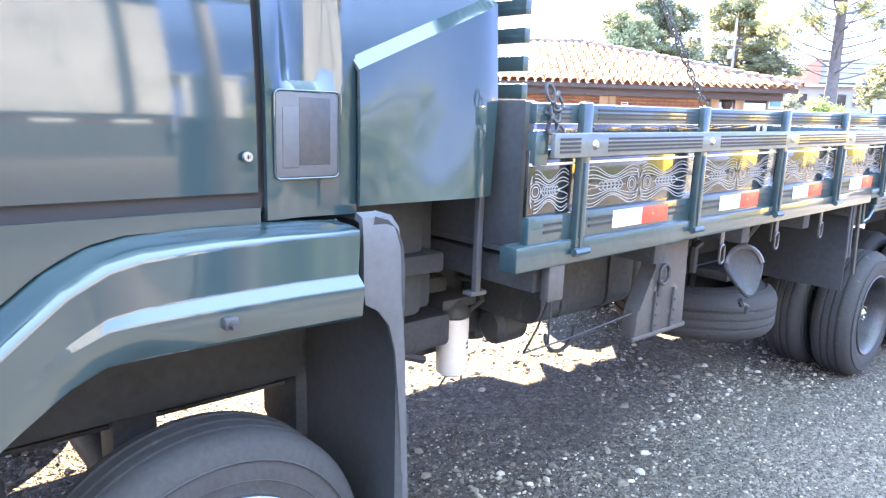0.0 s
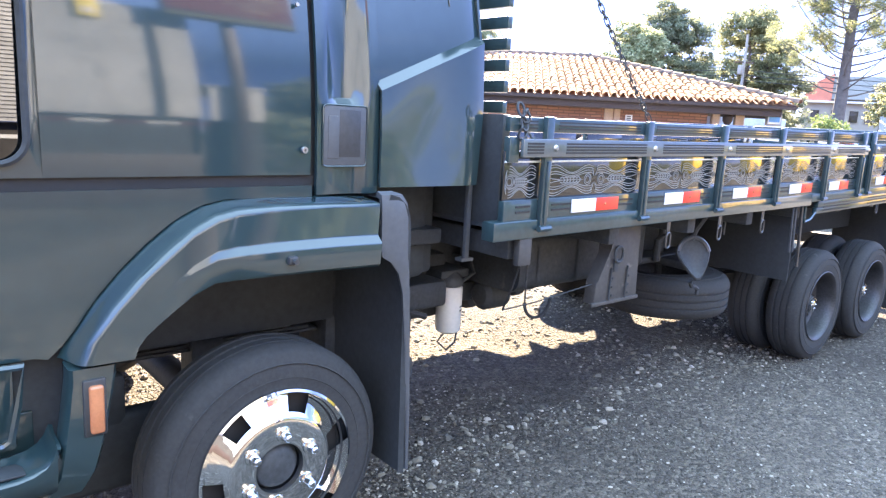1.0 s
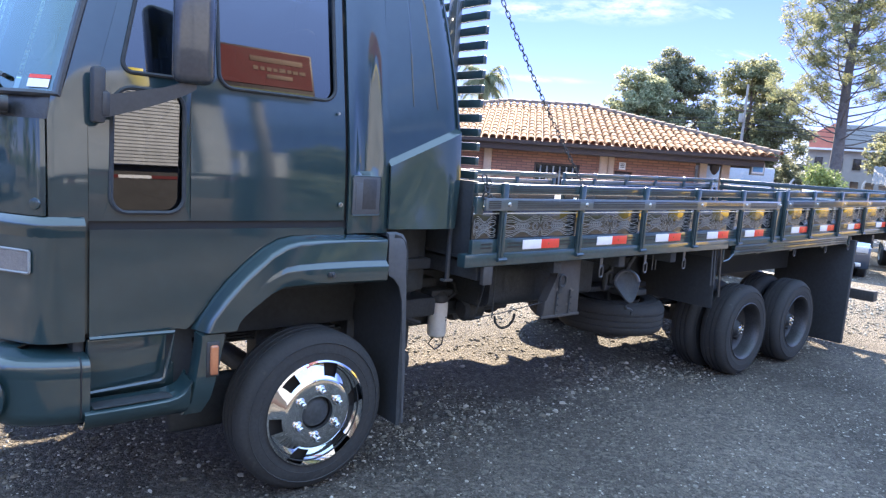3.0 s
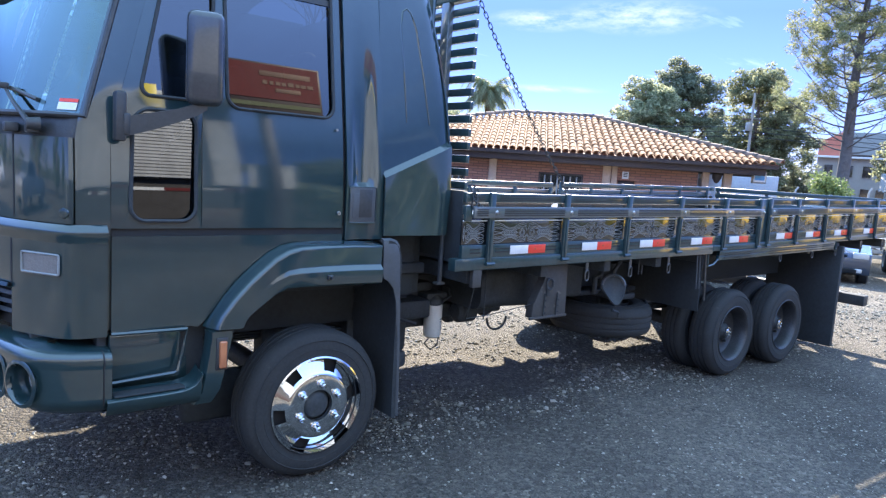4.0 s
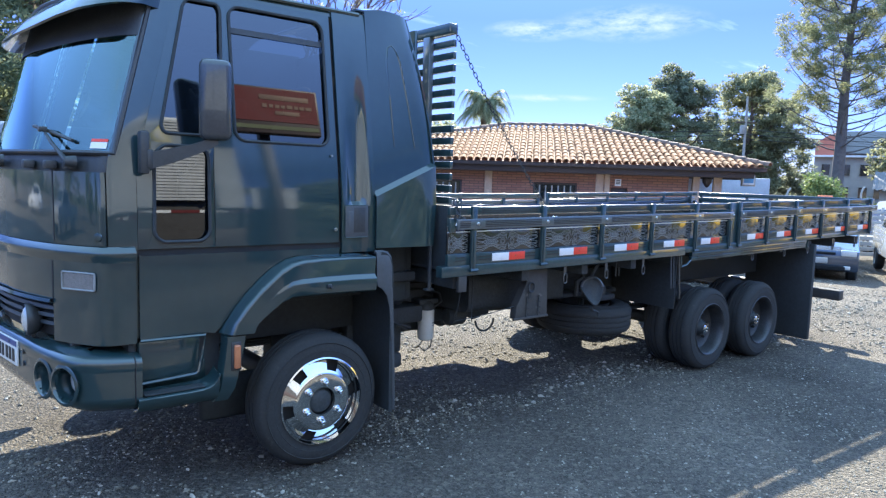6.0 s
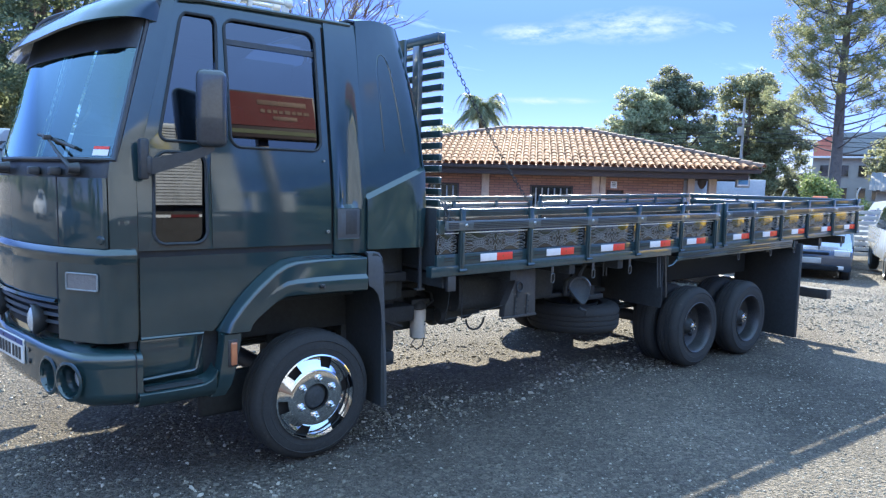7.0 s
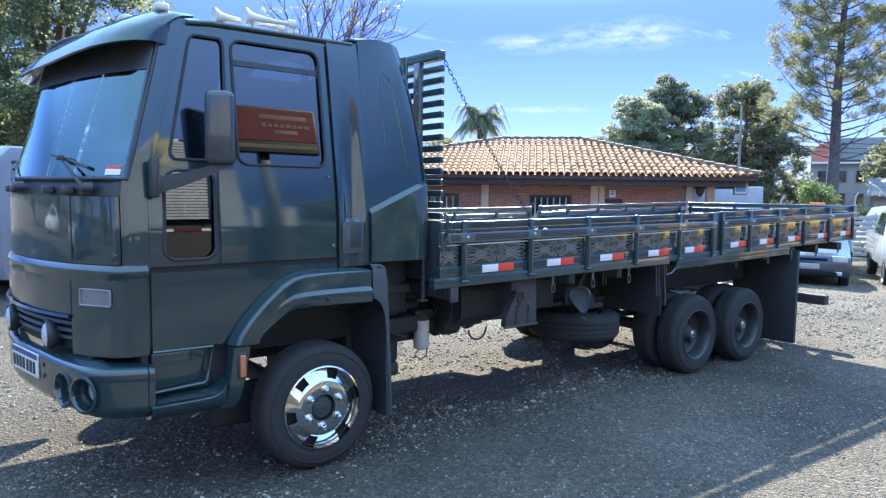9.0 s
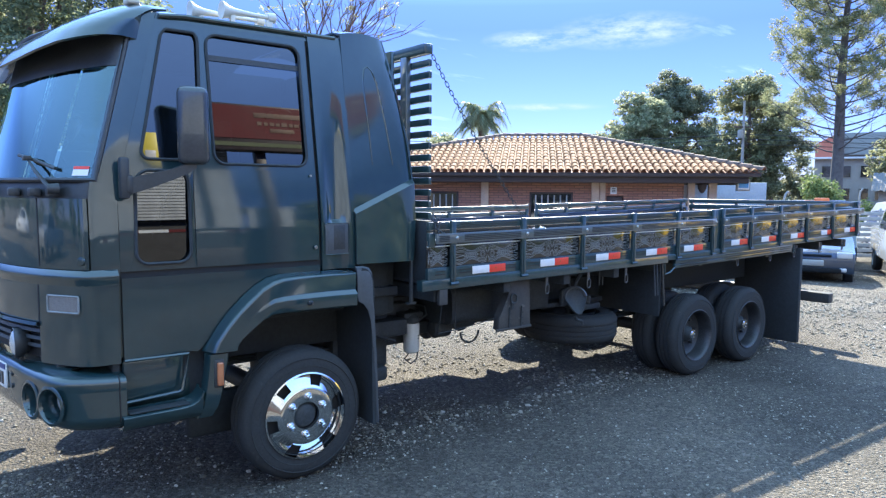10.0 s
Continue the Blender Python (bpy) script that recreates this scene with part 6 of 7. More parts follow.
# ---- house with the tiled roof ----
house = thing("house", "low red brick house with a clay tiled hip roof", "house")
house.matrix_world = VIEW @ Matrix.Translation((3.05, 17.8, 0)) @ pose(0, 0, 0, 0, 0, -7.3) @ Matrix.Translation((-3.05, -17.8, 0))
UL, UR, VE, HALF, ZE, ZR = -4.2, 7.9, 17.8, 4.15, 2.16, 3.34
RUN = 5.5   # of the hip at the house's far end
VW = 18.45


def wall_box(name, u0, u1, v0, v1, z0, z1, mat, parent=house, label="", r=0.0):
    return part(name, box((u0, v0, z0), (u1, v1, z1), r), mat, parent, label)


WIN = [(-0.55, 0.30, 0.7, 1.66), (2.2, 3.34, 0.7, 1.66)]
DOORS = [(4.2, 4.64, 0.0, 1.58)]
cuts = [-3.6] + [c for w in WIN for c in w[:2]] + [DOORS[0][0], DOORS[0][1], 6.15]
def wall_piece(lo, hi):
    part("wall_panel", box(lo, hi), M["brick"], house, "red brick wall")


for a, b in zip(cuts, cuts[1:]):
    hole = [w for w in WIN + DOORS if abs(w[0] - a) < 1e-6]
    if hole:
        if hole[0][2] > 0:
            wall_piece((a, VW, -0.7), (b, VW + 0.2, hole[0][2]))
        wall_piece((a, VW, hole[0][3]), (b, VW + 0.2, 2.22))
    else:
        wall_piece((a, VW, -0.7), (b, VW + 0.2, 2.22))
wall_box("side_wall", 6.0, 6.15, VW + 0.2, VW + 5.5, -0.7, 2.22, M["brick"])
wall_box("side_wall", -3.6, -3.45, VW + 0.2, VW + 5.5, -0.7, 2.22, M["brick"])
wall_box("back_wall", -3.6, 6.15, VW + 5.5, VW + 5.7, -0.7, 2.22, M["brick"])
for u0, u1, z0, z1 in WIN:
    f = bmesh.new()
    for lo, hi in (((u0, VW + 0.03, z0), (u0 + 0.05, VW + 0.1, z1)), ((u1 - 0.05, VW + 0.03, z0), (u1, VW + 0.1, z1)), ((u0, VW + 0.03, z1 - 0.05), (u1, VW + 0.1, z1)), ((u0, VW + 0.03, z0), (u1, VW + 0.1, z0 + 0.05))):
        rbox(f, lo, hi, 0.004)
    w = part("window", f, M["beam"], house, "dark framed window with white bars")
    part("window_glass", box((u0 + 0.05, VW + 0.08, z0 + 0.05), (u1 - 0.05, VW + 0.09, z1 - 0.05)), M["darkglass"], w)
    k = 6 if u1 - u0 > 1 else 4
    for i in range(k):
        x = u0 + (u1 - u0) * (i + 1) / (k + 1)
        part("window_bar", box((x - 0.018, VW + 0.05, z0 + 0.05), (x + 0.018, VW + 0.07, z1 - 0.08), 0.003), M["concrete"], w)
    part("sill", box((u0 - 0.05, VW - 0.05, z0 - 0.06), (u1 + 0.05, VW + 0.05, z0), 0.006), M["pillar"], w)
part("door", box((4.22, VW + 0.08, 0.0), (4.62, VW + 0.12, 1.56), 0.005), M["beam"], house, "dark wooden door")
for u, w in ((1.01, 0.2), (3.91, 0.2), (4.1, 0.14), (6.33, 0.17), (6.86, 0.2)):
    part("post", box((u - w / 2, VW - 0.07, -0.7), (u + w / 2, VW + 0.1, 2.05), 0.01), M["pillar"], house, "beige plastered post")
pl = part("plaque", box((4.30, VW - 0.02, 1.62), (4.46, VW - 0.005, 1.80), 0.003), M["walllight"], house, "small white plaque on the wall")
for z in (1.67, 1.71, 1.75):
    part("plaque_bar", box((4.33, VW - 0.024, z), (4.43, VW - 0.021, z + 0.02)), M["ink"], pl)
part("fascia_beam", box((UL + 0.3, VE + 0.15, 1.91), (UR - 0.3, VE + 0.3, 2.11), 0.01), M["beam"], house, "dark brown eaves beam")
part("eaves_board", box((UL + 0.2, VE + 0.02, 2.07), (UR - 0.05, VE + 0.06, 2.17), 0.005), M["beam"], house)
part("ceiling_board", box((UL + 0.2, VE + 0.1, 2.12), (UR - 0.2, VE + 2 * HALF - 0.1, 2.145)), M["beam"], house)
part("porch_rail", box((6.15, VW, 1.87), (UR - 0.4, VW + 0.12, 2.07), 0.01), M["beam"], house)
bm = bmesh.new()
lathe(bm, [(0, -0.18), (0.05, -0.15), (0.11, -0.05), (0.12, 0.05), (0.08, 0.1), (0, 0.1)], "z", (6.6, VW - 0.02, 1.83), 14)
part("hanging_pot", bm, M["beam"], house, "dark hanging flower pot")
# glowing face of the hanging sign
sg = part("hanging_sign", box((7.38, VW - 0.25, 1.72), (7.71, VW - 0.15, 2.02), 0.01), M["greyrender"], house, "small hanging box sign with a pale face")
part("sign_face", box((7.405, VW - 0.258, 1.76), (7.685, VW - 0.252, 1.99)), M["walllight"], sg)
part("sign_bar", box((7.43, VW - 0.264, 1.80), (7.66, VW - 0.26, 1.92)), M["signblue"], sg)
# small chimney on the hip
chim = part("chimney", box((6.1, 21.2, 2.3), (6.5, 21.6, 2.86), 0.02), M["brick"], house, "small red brick chimney")
part("chimney_cap", box((6.05, 21.15, 2.86), (6.55, 21.65, 2.93), 0.02), M["tilebase"], chim)
# roof slopes
A, B = (UL, VE, ZE), (UR, VE, ZE)
Cc, Dd = (UR, VE + 2 * HALF, ZE), (UL, VE + 2 * HALF, ZE)
R0, R1 = (UL + RUN, VE + HALF, ZR), (UR - HALF, VE + HALF, ZR)
bm = bmesh.new()
v = [bm.verts.new(p) for p in (A, B, Cc, Dd, R0, R1)]
for f in ((0, 1, 5, 4), (1, 2, 5), (2, 3, 4, 5), (3, 0, 4)):
    bm.faces.new([v[i] for i in f])
roof = part("roof", bm, M["tilebase"], house, "weathered clay roof tiles", False)


def tile_mesh(L=0.42, r0=0.074, r1=0.084):
    """A half-round tile, its wide end down the slope; x across, y up the slope."""
    bm = bmesh.new()
    rows = []
    for t in (0.0, 1.0):
        r = r1 + (r0 - r1) * t
        rows.append([(r * math.cos(a), t * L, 0.95 * r * math.sin(a) + 0.012 * (1 - t)) for a in [radians(180 - 30 * k) for k in range(7)]])
    surface(bm, rows)
    # thickness at the lower end
    lo = rows[0]
    surface(bm, [lo, [(p[0] * 0.8, p[1] + 0.004, p[2] * 0.75) for p in lo]])
    return bm


pitch = math.atan2(ZR - ZE, HALF)
ROWS_N, COL = 12, 0.187
near_spots, rest_spots = [], []
for j in range(ROWS_N):
    s = j / ROWS_N
    u0, u1 = UL + RUN * s + 0.08, UR - HALF * s - 0.08
    k0 = math.ceil(u0 / COL)
    while k0 * COL < u1:
        u = k0 * COL
        loc = Matrix.Translation((u, VE - 0.04 + HALF * s, ZE + 0.012 + (ZR - ZE) * s)) @ Matrix.Rotation(pitch, 4, "X")
        (near_spots if 1.2 < u < 7.4 else rest_spots).append(loc)
        k0 += 1
rng = random.Random(11)
rng.shuffle(near_spots)
rest_spots += near_spots[300:]
base = part("tile", tile_mesh(), M["tile"], roof)
tile_me = base.data
base.matrix_local = near_spots[0]
for loc in near_spots[1:300]:
    t = new("tile", tile_me)
    t.parent = roof
    t.matrix_local = loc @ pose(rng.uniform(-0.006, 0.006), 0, rng.uniform(0, 0.006), 0, 0, rng.uniform(-1.5, 1.5))


def joined(me, spots):
    vs, fs = [], []
    for m in spots:
        b = len(vs)
        vs += [tuple(m @ q.co) for q in me.vertices]
        fs += [tuple(b + i for i in f.vertices) for f in me.polygons]
    out = bpy.data.meshes.new("tiles")
    out.from_pydata(vs, [], fs)
    out.materials.append(me.materials[0])
    out.shade_smooth()
    return out


caps = []
for a, b in ((R0, R1), (A, R0), (B, R1), (Cc, R1)):
    a, b = Vector(a), Vector(b)
    d = (b - a)
    n = int(d.length / 0.33)
    side_v = d.cross(Vector((0, 0, 1))).normalized()
    up_v = side_v.cross(d).normalized()
    rot = Matrix((side_v, d.normalized(), up_v)).transposed().to_4x4()
    for k in range(n):
        caps.append(Matrix.Translation(a + d * k / n + Vector((0, 0, 0.05))) @ rot @ Matrix.Diagonal((1.25, 1, 1.25, 1)))
for spots, lab in ((rest_spots, "clay tiles of the roof slope"), (caps, "half-round ridge tiles")):
    o = new("roof_tiles", joined(tile_me, spots))
    o.parent = roof
    if spots is caps:
        o.data.materials[0] = M["ridge"]
    tagged(o, lab, kind="stuff")

# white container and wall behind the porch
cont = thing("container", "white site container behind the porch", "container", (-1.41, -3.52, 0), -38.7)
part("container_body", box((7.6, 22.5, 0), (10.4, 25.0, 2.0), 0.03), M["sheet"], cont)
part("container_door", box((7.9, 22.44, 0.1), (8.6, 22.5, 1.8), 0.01), M["sheet"], cont)


# ---- trees ----
def leaves(clumps, per, size, seed, flat=0.6, wide=0.45):
    """Many small leaves round clump centres (x, y, z, radius)."""
    rng = random.Random(seed)
    vs, fs = [], []
    for cx, cy, cz, r in clumps:
        for _ in range(int(per * r * r)):
            d = Vector((rng.gauss(0, 1), rng.gauss(0, 1), rng.gauss(0, 1))).normalized()
            q = r * (rng.random() ** 0.35) * rng.uniform(0.75, 1.1)
            p = Vector((cx, cy, cz)) + Vector((d.x * q, d.y * q, d.z * q * flat))
            a = Vector((rng.gauss(0, 1), rng.gauss(0, 1), rng.gauss(0, 0.7))).normalized()
            b = a.cross(Vector((rng.gauss(0, 1), rng.gauss(0, 1), rng.gauss(0, 1)))).normalized()
            s = size * rng.uniform(0.6, 1.4)
            k = len(vs)
            vs += [tuple(p - a * s), tuple(p + b * s * wide), tuple(p + a * s), tuple(p - b * s * wide)]
            fs.append((k, k + 1, k + 2, k + 3))
    me = bpy.data.meshes.new("crown")
    me.from_pydata(vs, [], fs)
    return me


def tree(name, label, u, v, trunk_h, trunk_r, blobs, leaf, per, size, seed, bark="bark", limbs=9):
    """A tapered trunk with limbs, and a crown of leaf clumps; blobs are (du, dv, z, radius)."""
    t = thing(name, label, "tree", spot(u, v), -38.7)
    rng = random.Random(seed)
    bm = bmesh.new()
    pts = [(rng.uniform(-0.1, 0.1) * k, rng.uniform(-0.1, 0.1) * k, trunk_h * k / 5) for k in range(6)]
    tube(bm, pts, [trunk_r * (1.25 - 0.85 * k / 5) for k in range(6)], 10)
    part("trunk", bm, M[bark], t)
    for k in range(min(limbs, len(blobs))):
        b = blobs[k * len(blobs) // min(limbs, len(blobs))]
        z0 = trunk_h * rng.uniform(0.45, 0.98)
        a, e = Vector((0, 0, z0)), Vector((b[0], b[1], b[2]))
        m = a.lerp(e, 0.5) + Vector((rng.uniform(-0.3, 0.3), rng.uniform(-0.3, 0.3), rng.uniform(-0.1, 0.4)))
        part("limb", tube(bmesh.new(), [a, m, e], [trunk_r * 0.45, trunk_r * 0.28, trunk_r * 0.08], 6), M[bark], t)
    clumps = []
    for x, y, z, r in blobs:
        for _ in range(9):
            d = Vector((rng.gauss(0, 1), rng.gauss(0, 1), rng.gauss(0, 1))).normalized() * r * rng.uniform(0.45, 1.0)
            clumps.append((x + d.x, y + d.y, z + d.z * 0.8, r * rng.uniform(0.3, 0.5)))
    me = leaves(clumps, per, size, seed)
    me.materials.append(M[leaf])
    c = new("crown", me)
    c.parent = t
    return t


def dome(w, z0, z1, n, seed, r=1.1, depth=0.6):
    """Blob centres filling an uneven dome of half-width w from z0 to z1."""
    rng = random.Random(seed)
    out = []
    for _ in range(n):
        a, h = rng.uniform(0, 2 * math.pi), rng.random()
        rad = w * math.sqrt(max(0.0, 1 - h * h * 0.9)) * math.sqrt(rng.random())
        out.append((rad * math.cos(a), rad * math.sin(a) * depth, z0 + (z1 - z0) * h, r * rng.uniform(0.7, 1.15)))
    return out


tree("tree", "tall dense broad-leaved tree behind the house", 15.2, 55, 5.0, 0.4, dome(3.3, 2.6, 8.8, 60, 1, 1.3), "leafsunlit", 420, 0.105, 1)
tree("tree", "dark evergreen tree behind the house", 19.2, 58, 6.0, 0.4, dome(3.5, 3.0, 10.7, 64, 2, 1.35), "leafdark", 420, 0.105, 2)
tree("tree", "dark green tree with an open crown", 21.4, 50, 5.0, 0.35, dome(3.3, 2.0, 9.5, 66, 3, 1.15), "leaf", 330, 0.1, 3)
tree("tree", "dark green tree beside the utility pole", 23.7, 51, 4.5, 0.35, dome(2.6, 1.4, 8.0, 50, 4, 1.1), "leafdark", 380, 0.1, 4)
tree("tree", "tree with a thin open crown behind the house, coloured pale as if sunlit", 14.6, 53, 3.4, 0.22, dome(2.3, 2.4, 6.9, 30, 23, 0.95), "leafsunlit", 120, 0.13, 23)
tree("tree", "low broad tree behind the roof", 0.2, 33, 2.6, 0.2, dome(1.7, 2.4, 4.1, 22, 24, 0.6), "leafsunlit", 240, 0.1, 24)
tree("tree", "light green tree beside the far house", 29.4, 45, 4.0, 0.2, dome(2.3, 3.0, 6.6, 34, 9, 0.75), "leaf", 240, 0.12, 9)
tree("tree", "large dark tree standing over the yard", -13.4, 23.0, 4.5, 0.4, dome(4.8, 3.0, 12.5, 90, 5, 1.4), "leafdeep", 330, 0.085, 5)
tree("tree", "dark tree at the edge of the yard", -18.5, 25.0, 4.5, 0.4, dome(4.5, 2.5, 11.5, 60, 15, 1.4), "leaf", 130, 0.15, 15)
bush = thing("bush", "bright green garden bush", "bush", spot(15.6, 29), -38.7)
me = leaves([(x, y, z, 0.55) for x, y, z, r in dome(0.9, 0.5, 2.25, 30, 6, 0.5)], 500, 0.07, 6, 0.9)
me.materials.append(M["bushleaf"])
o = new("bush_leaves", me)
o.parent = bush
bush = thing("bush", "low yellow-green hedge bush", "bush", spot(19.0, 31), -38.7)
me = leaves([(x * 1.6, y, z, 0.45) for x, y, z, r in dome(1.2, 0.4, 1.25, 22, 7, 0.5)], 420, 0.07, 7, 0.9)
me.materials.append(M["bushleaf"])
o = new("bush_leaves", me)
o.parent = bush

# pine with bare lower boughs
PU, PV = 22.4, 40.0
pine = thing("pine_tree", "tall pine with long bare lower boughs", "tree", spot(PU, PV), -38.7)
bm = bmesh.new()
tube(bm, [(0, 0, 0), (0.05, 0, 4), (0.0, 0, 8), (0.1, 0.0, 12), (0.2, 0, 16), (0.25, 0, 18)], [0.37, 0.3, 0.23, 0.16, 0.09, 0.03], 12)
part("trunk", bm, M["pinebark"], pine)
rng = random.Random(21)
clumps = []
for k in range(84):
    bm = bmesh.new()
    z = 3.9 + 13.4 * k / 83
    a = k * 2.4 + rng.uniform(-0.3, 0.3)
    L = (4.0 if z < 12 else 4.0 - 0.55 * (z - 12)) * rng.uniform(0.6, 1.1)
    rise = rng.uniform(0.35, 0.75) if z > 6 else rng.uniform(0.15, 0.5)
    pts = []
    for i in range(6):
        s = i / 5
        pts.append(Vector((L * s * math.cos(a + 0.15 * s), L * s * math.sin(a + 0.15 * s), z + L * (0.1 * s + rise * s * s))))
    tube(bm, pts, [0.055, 0.045, 0.036, 0.027, 0.018, 0.008], 5)
    leafy = z > 5.8 or rng.random() < 0.25
    for j in range(9):
        s = rng.uniform(0.35, 1.0)
        f = pts[int(s * 4.999)].lerp(pts[min(5, int(s * 4.999) + 1)], s * 5 - int(s * 4.999) if s < 1 else 0)
        g = f + Vector((rng.uniform(-0.8, 0.8), rng.uniform(-0.8, 0.8), rng.uniform(0.05, 0.7)))
        tube(bm, [f, g], [0.014, 0.005], 3)
        if leafy and rng.random() < 0.85:
            clumps.append((g.x, g.y, g.z, rng.uniform(0.25, 0.5)))
    if leafy:
        clumps.append((pts[5].x, pts[5].y, pts[5].z, rng.uniform(0.3, 0.5)))
    part("bough", bm, M["pinebark"], pine)
me = leaves(clumps, 720, 0.13, 22, 0.8, 0.14)
me.materials.append(M["needle"])
o = new("crown", me)
o.parent = pine

# palm behind the house
palm = thing("palm_tree", "small feather palm with drooping fronds behind the roof", "tree", spot(1.62, 32), -38.7)
bm = bmesh.new()
tube(bm, [(0, 0, 0), (0.05, 0, 2.2), (0.0, 0, 5.0)], [0.2, 0.15, 0.13], 10)
part("trunk", bm, M["bark"], palm)
rng = random.Random(31)
vs, fs = [], []
for k in range(64):
    a = k * 2.4
    lift = rng.uniform(-0.1, 1.3)
    L = rng.uniform(1.2, 1.7)
    mid = []
    for i in range(15):
        s = i / 14
        r = L * s * (1 - 0.18 * s)
        mid.append(Vector((r * math.cos(a), r * math.sin(a), 4.9 + lift * math.sin(s * 2.2) * 0.9 - 0.75 * s ** 2.4)))
    for i in range(1, 15):
        d = (mid[i] - mid[i - 1]).normalized()
        w = d.cross(Vector((0, 0, 1))).normalized()
        for sgn in (-1, 1):
            for h in (0.0, 0.33, 0.67):
                p = mid[i - 1].lerp(mid[i], h)
                t = p + w * sgn * 0.46 * (1.15 - i / 15) + d * 0.2 + Vector((0, 0, -0.1))
                b = len(vs)
                vs += [tuple(p), tuple(p + d * 0.045), tuple(t)]
                fs.append((b, b + 1, b + 2))
me = bpy.data.meshes.new("fronds")
me.from_pydata(vs, [], fs)
me.materials.append(M["frond"])
o = new("fronds", me)
o.parent = palm

# bare winter tree behind the cab
bare = thing("bare_tree", "thin bare tree with a few leaves at its twigs", "tree", spot(-6.2, 26), -38.7)
rng = random.Random(41)
bm, tips = bmesh.new(), []


def grow(p, d, L, r, depth):
    e = p + d * L
    m = p + d * L * 0.5 + Vector((rng.uniform(-1, 1), rng.uniform(-1, 1), rng.uniform(-0.5, 0.5))) * L * 0.08
    tube(bm, [p, m, e], [r, r * 0.85, r * 0.7], 5, caps=False)
    if depth == 0:
        tips.append(e)
        return
    for _ in range(3 if depth > 1 else 3):
        q = (d + Vector((rng.uniform(-1, 1), rng.uniform(-1, 1), rng.uniform(-0.3, 0.6))) * 0.75).normalized()
        grow(e, q, L * rng.uniform(0.62, 0.85), r * 0.6, depth - 1)


grow(Vector((0, 0, 0)), Vector((0.05, 0, 1)).normalized(), 2.9, 0.14, 5)
part("bare_crown", bm, M["bark"], bare)
me = leaves([(p.x, p.y, p.z, 0.2) for p in tips if rng.random() < 0.3], 300, 0.06, 43)
me.materials.append(M["leaf"])
o = new("leaves", me)
o.parent = bare

# low woods that close the horizon
rng = random.Random(51)
clumps = []
for k in range(330):
    a = 2 * math.pi * k / 330
    R = rng.uniform(105, 135)
    h = rng.uniform(1.5, 4.2)
    for z in (1.0, h):
        clumps.append((R * math.cos(a), R * math.sin(a), z, rng.uniform(1.6, 2.8)))
me = leaves(clumps, 14, 0.55, 52, 0.8)
me.materials.append(M["leafdark"])
tagged(new("far_woods", me), "low dark woods round the horizon", "woods", kind="stuff")

# ---- far house, sheds, poles ----
fh = thing("far_house", "grey two-storey house with a terracotta gable", "house", spot(42.2, 75), -38.7 - 29)
part("wall", box((-2.3, 0, 0), (5.2, 7, 5.5), 0.02), M["greyrender"], fh)
bm = bmesh.new()
v = [bm.verts.new(p) for p in ((-2.3, -0.3, 5.5), (0.2, -0.3, 5.5), (0.2, -0.3, 8.4), (-2.3, -0.3, 7.0), (-2.3, 6, 5.5), (0.2, 6, 5.5), (0.2, 6, 8.4), (-2.3, 6, 7.0))]
for f in ((0, 1, 2, 3), (5, 4, 7, 6), (0, 3, 7, 4), (1, 5, 6, 2), (3, 2, 6, 7)):
    bm.faces.new([v[i] for i in f])
part("gable", bm, M["terracotta"], fh, "terracotta painted gable", False)
bm = bmesh.new()
surface(bm, [[(0.2, y, z), (5.8, y, z)] for y, z in ((-0.6, 5.8), (3.4, 8.4), (7.4, 5.8))])
part("roof", thicken(bm, 0.15), M["greyroof"], fh)
part("eaves_board", box((-2.5, -0.5, 5.4), (5.6, 0.0, 5.6), 0.02), M["walllight"], fh)
for x in (-1.6, 0.3, 2.0, 3.4):
    for z in (1.0, 3.4):
        w = part("window", box((x, -0.08, z), (x + 0.9, 0.02, z + 1.3), 0.01), M["greyrender"], fh)
        part("pane", box((x + 0.06, -0.1, z + 0.06), (x + 0.84, -0.082, z + 1.24)), M["darkglass"], w)
shed = thing("roadside_shed", "low shed with a grey corrugated roof", "shed", spot(20.6, 32), -38.7 - 33)
part("shed_wall", box((-0.6, 0.4, 0), (6, 6, 1.9), 0.02), M["greyrender"], shed)
bm = bmesh.new()
surface(bm, [[(-0.9 + 7.2 * i / 72, y, z + 0.03 * math.sin(i * math.pi / 1.5)) for i in range(73)] for y, z in ((0.0, 1.95), (3.0, 2.85), (6.2, 1.95))])
part("shed_roof", bm, M["greyroof"], shed, "grey corrugated roof sheets")

pole = thing("utility_pole", "concrete utility pole with a transformer", "pole", spot(19.1, 45), -38.7)
bm = bmesh.new()
tube(bm, [(0, 0, 0), (0, 0, 7.6)], [0.11, 0.07], 10)
part("pole_shaft", bm, M["concrete"], pole)
bm = bmesh.new()
lathe(bm, [(0, 0), (0.14, 0.02), (0.16, 0.1), (0.16, 0.5), (0.12, 0.56), (0, 0.58)], "z", (-0.24, -0.1, 5.2), 16)
part("transformer", bm, M["concrete"], pole, "grey round transformer can")
part("cross_arm", box((-0.6, -0.05, 5.9), (0.6, 0.05, 6.0), 0.01), M["bark"], pole)
for k, (z, u0) in enumerate(((5.5, -30), (5.2, -30), (4.9, -30))):
    bm = bmesh.new()
    tube(bm, [(s * u0, 4 * s, z - 1.6 * s * (1 - s) * 1.2) for s in [i / 14 for i in range(15)]], 0.022, 4)
    part("cable", bm, M["wire"], pole)
    bm = bmesh.new()
    tube(bm, [(s * 28, -2 * s, z - 1.4 * s * (1 - s)) for s in [i / 14 for i in range(15)]], 0.022, 4)
    part("cable", bm, M["wire"], pole)
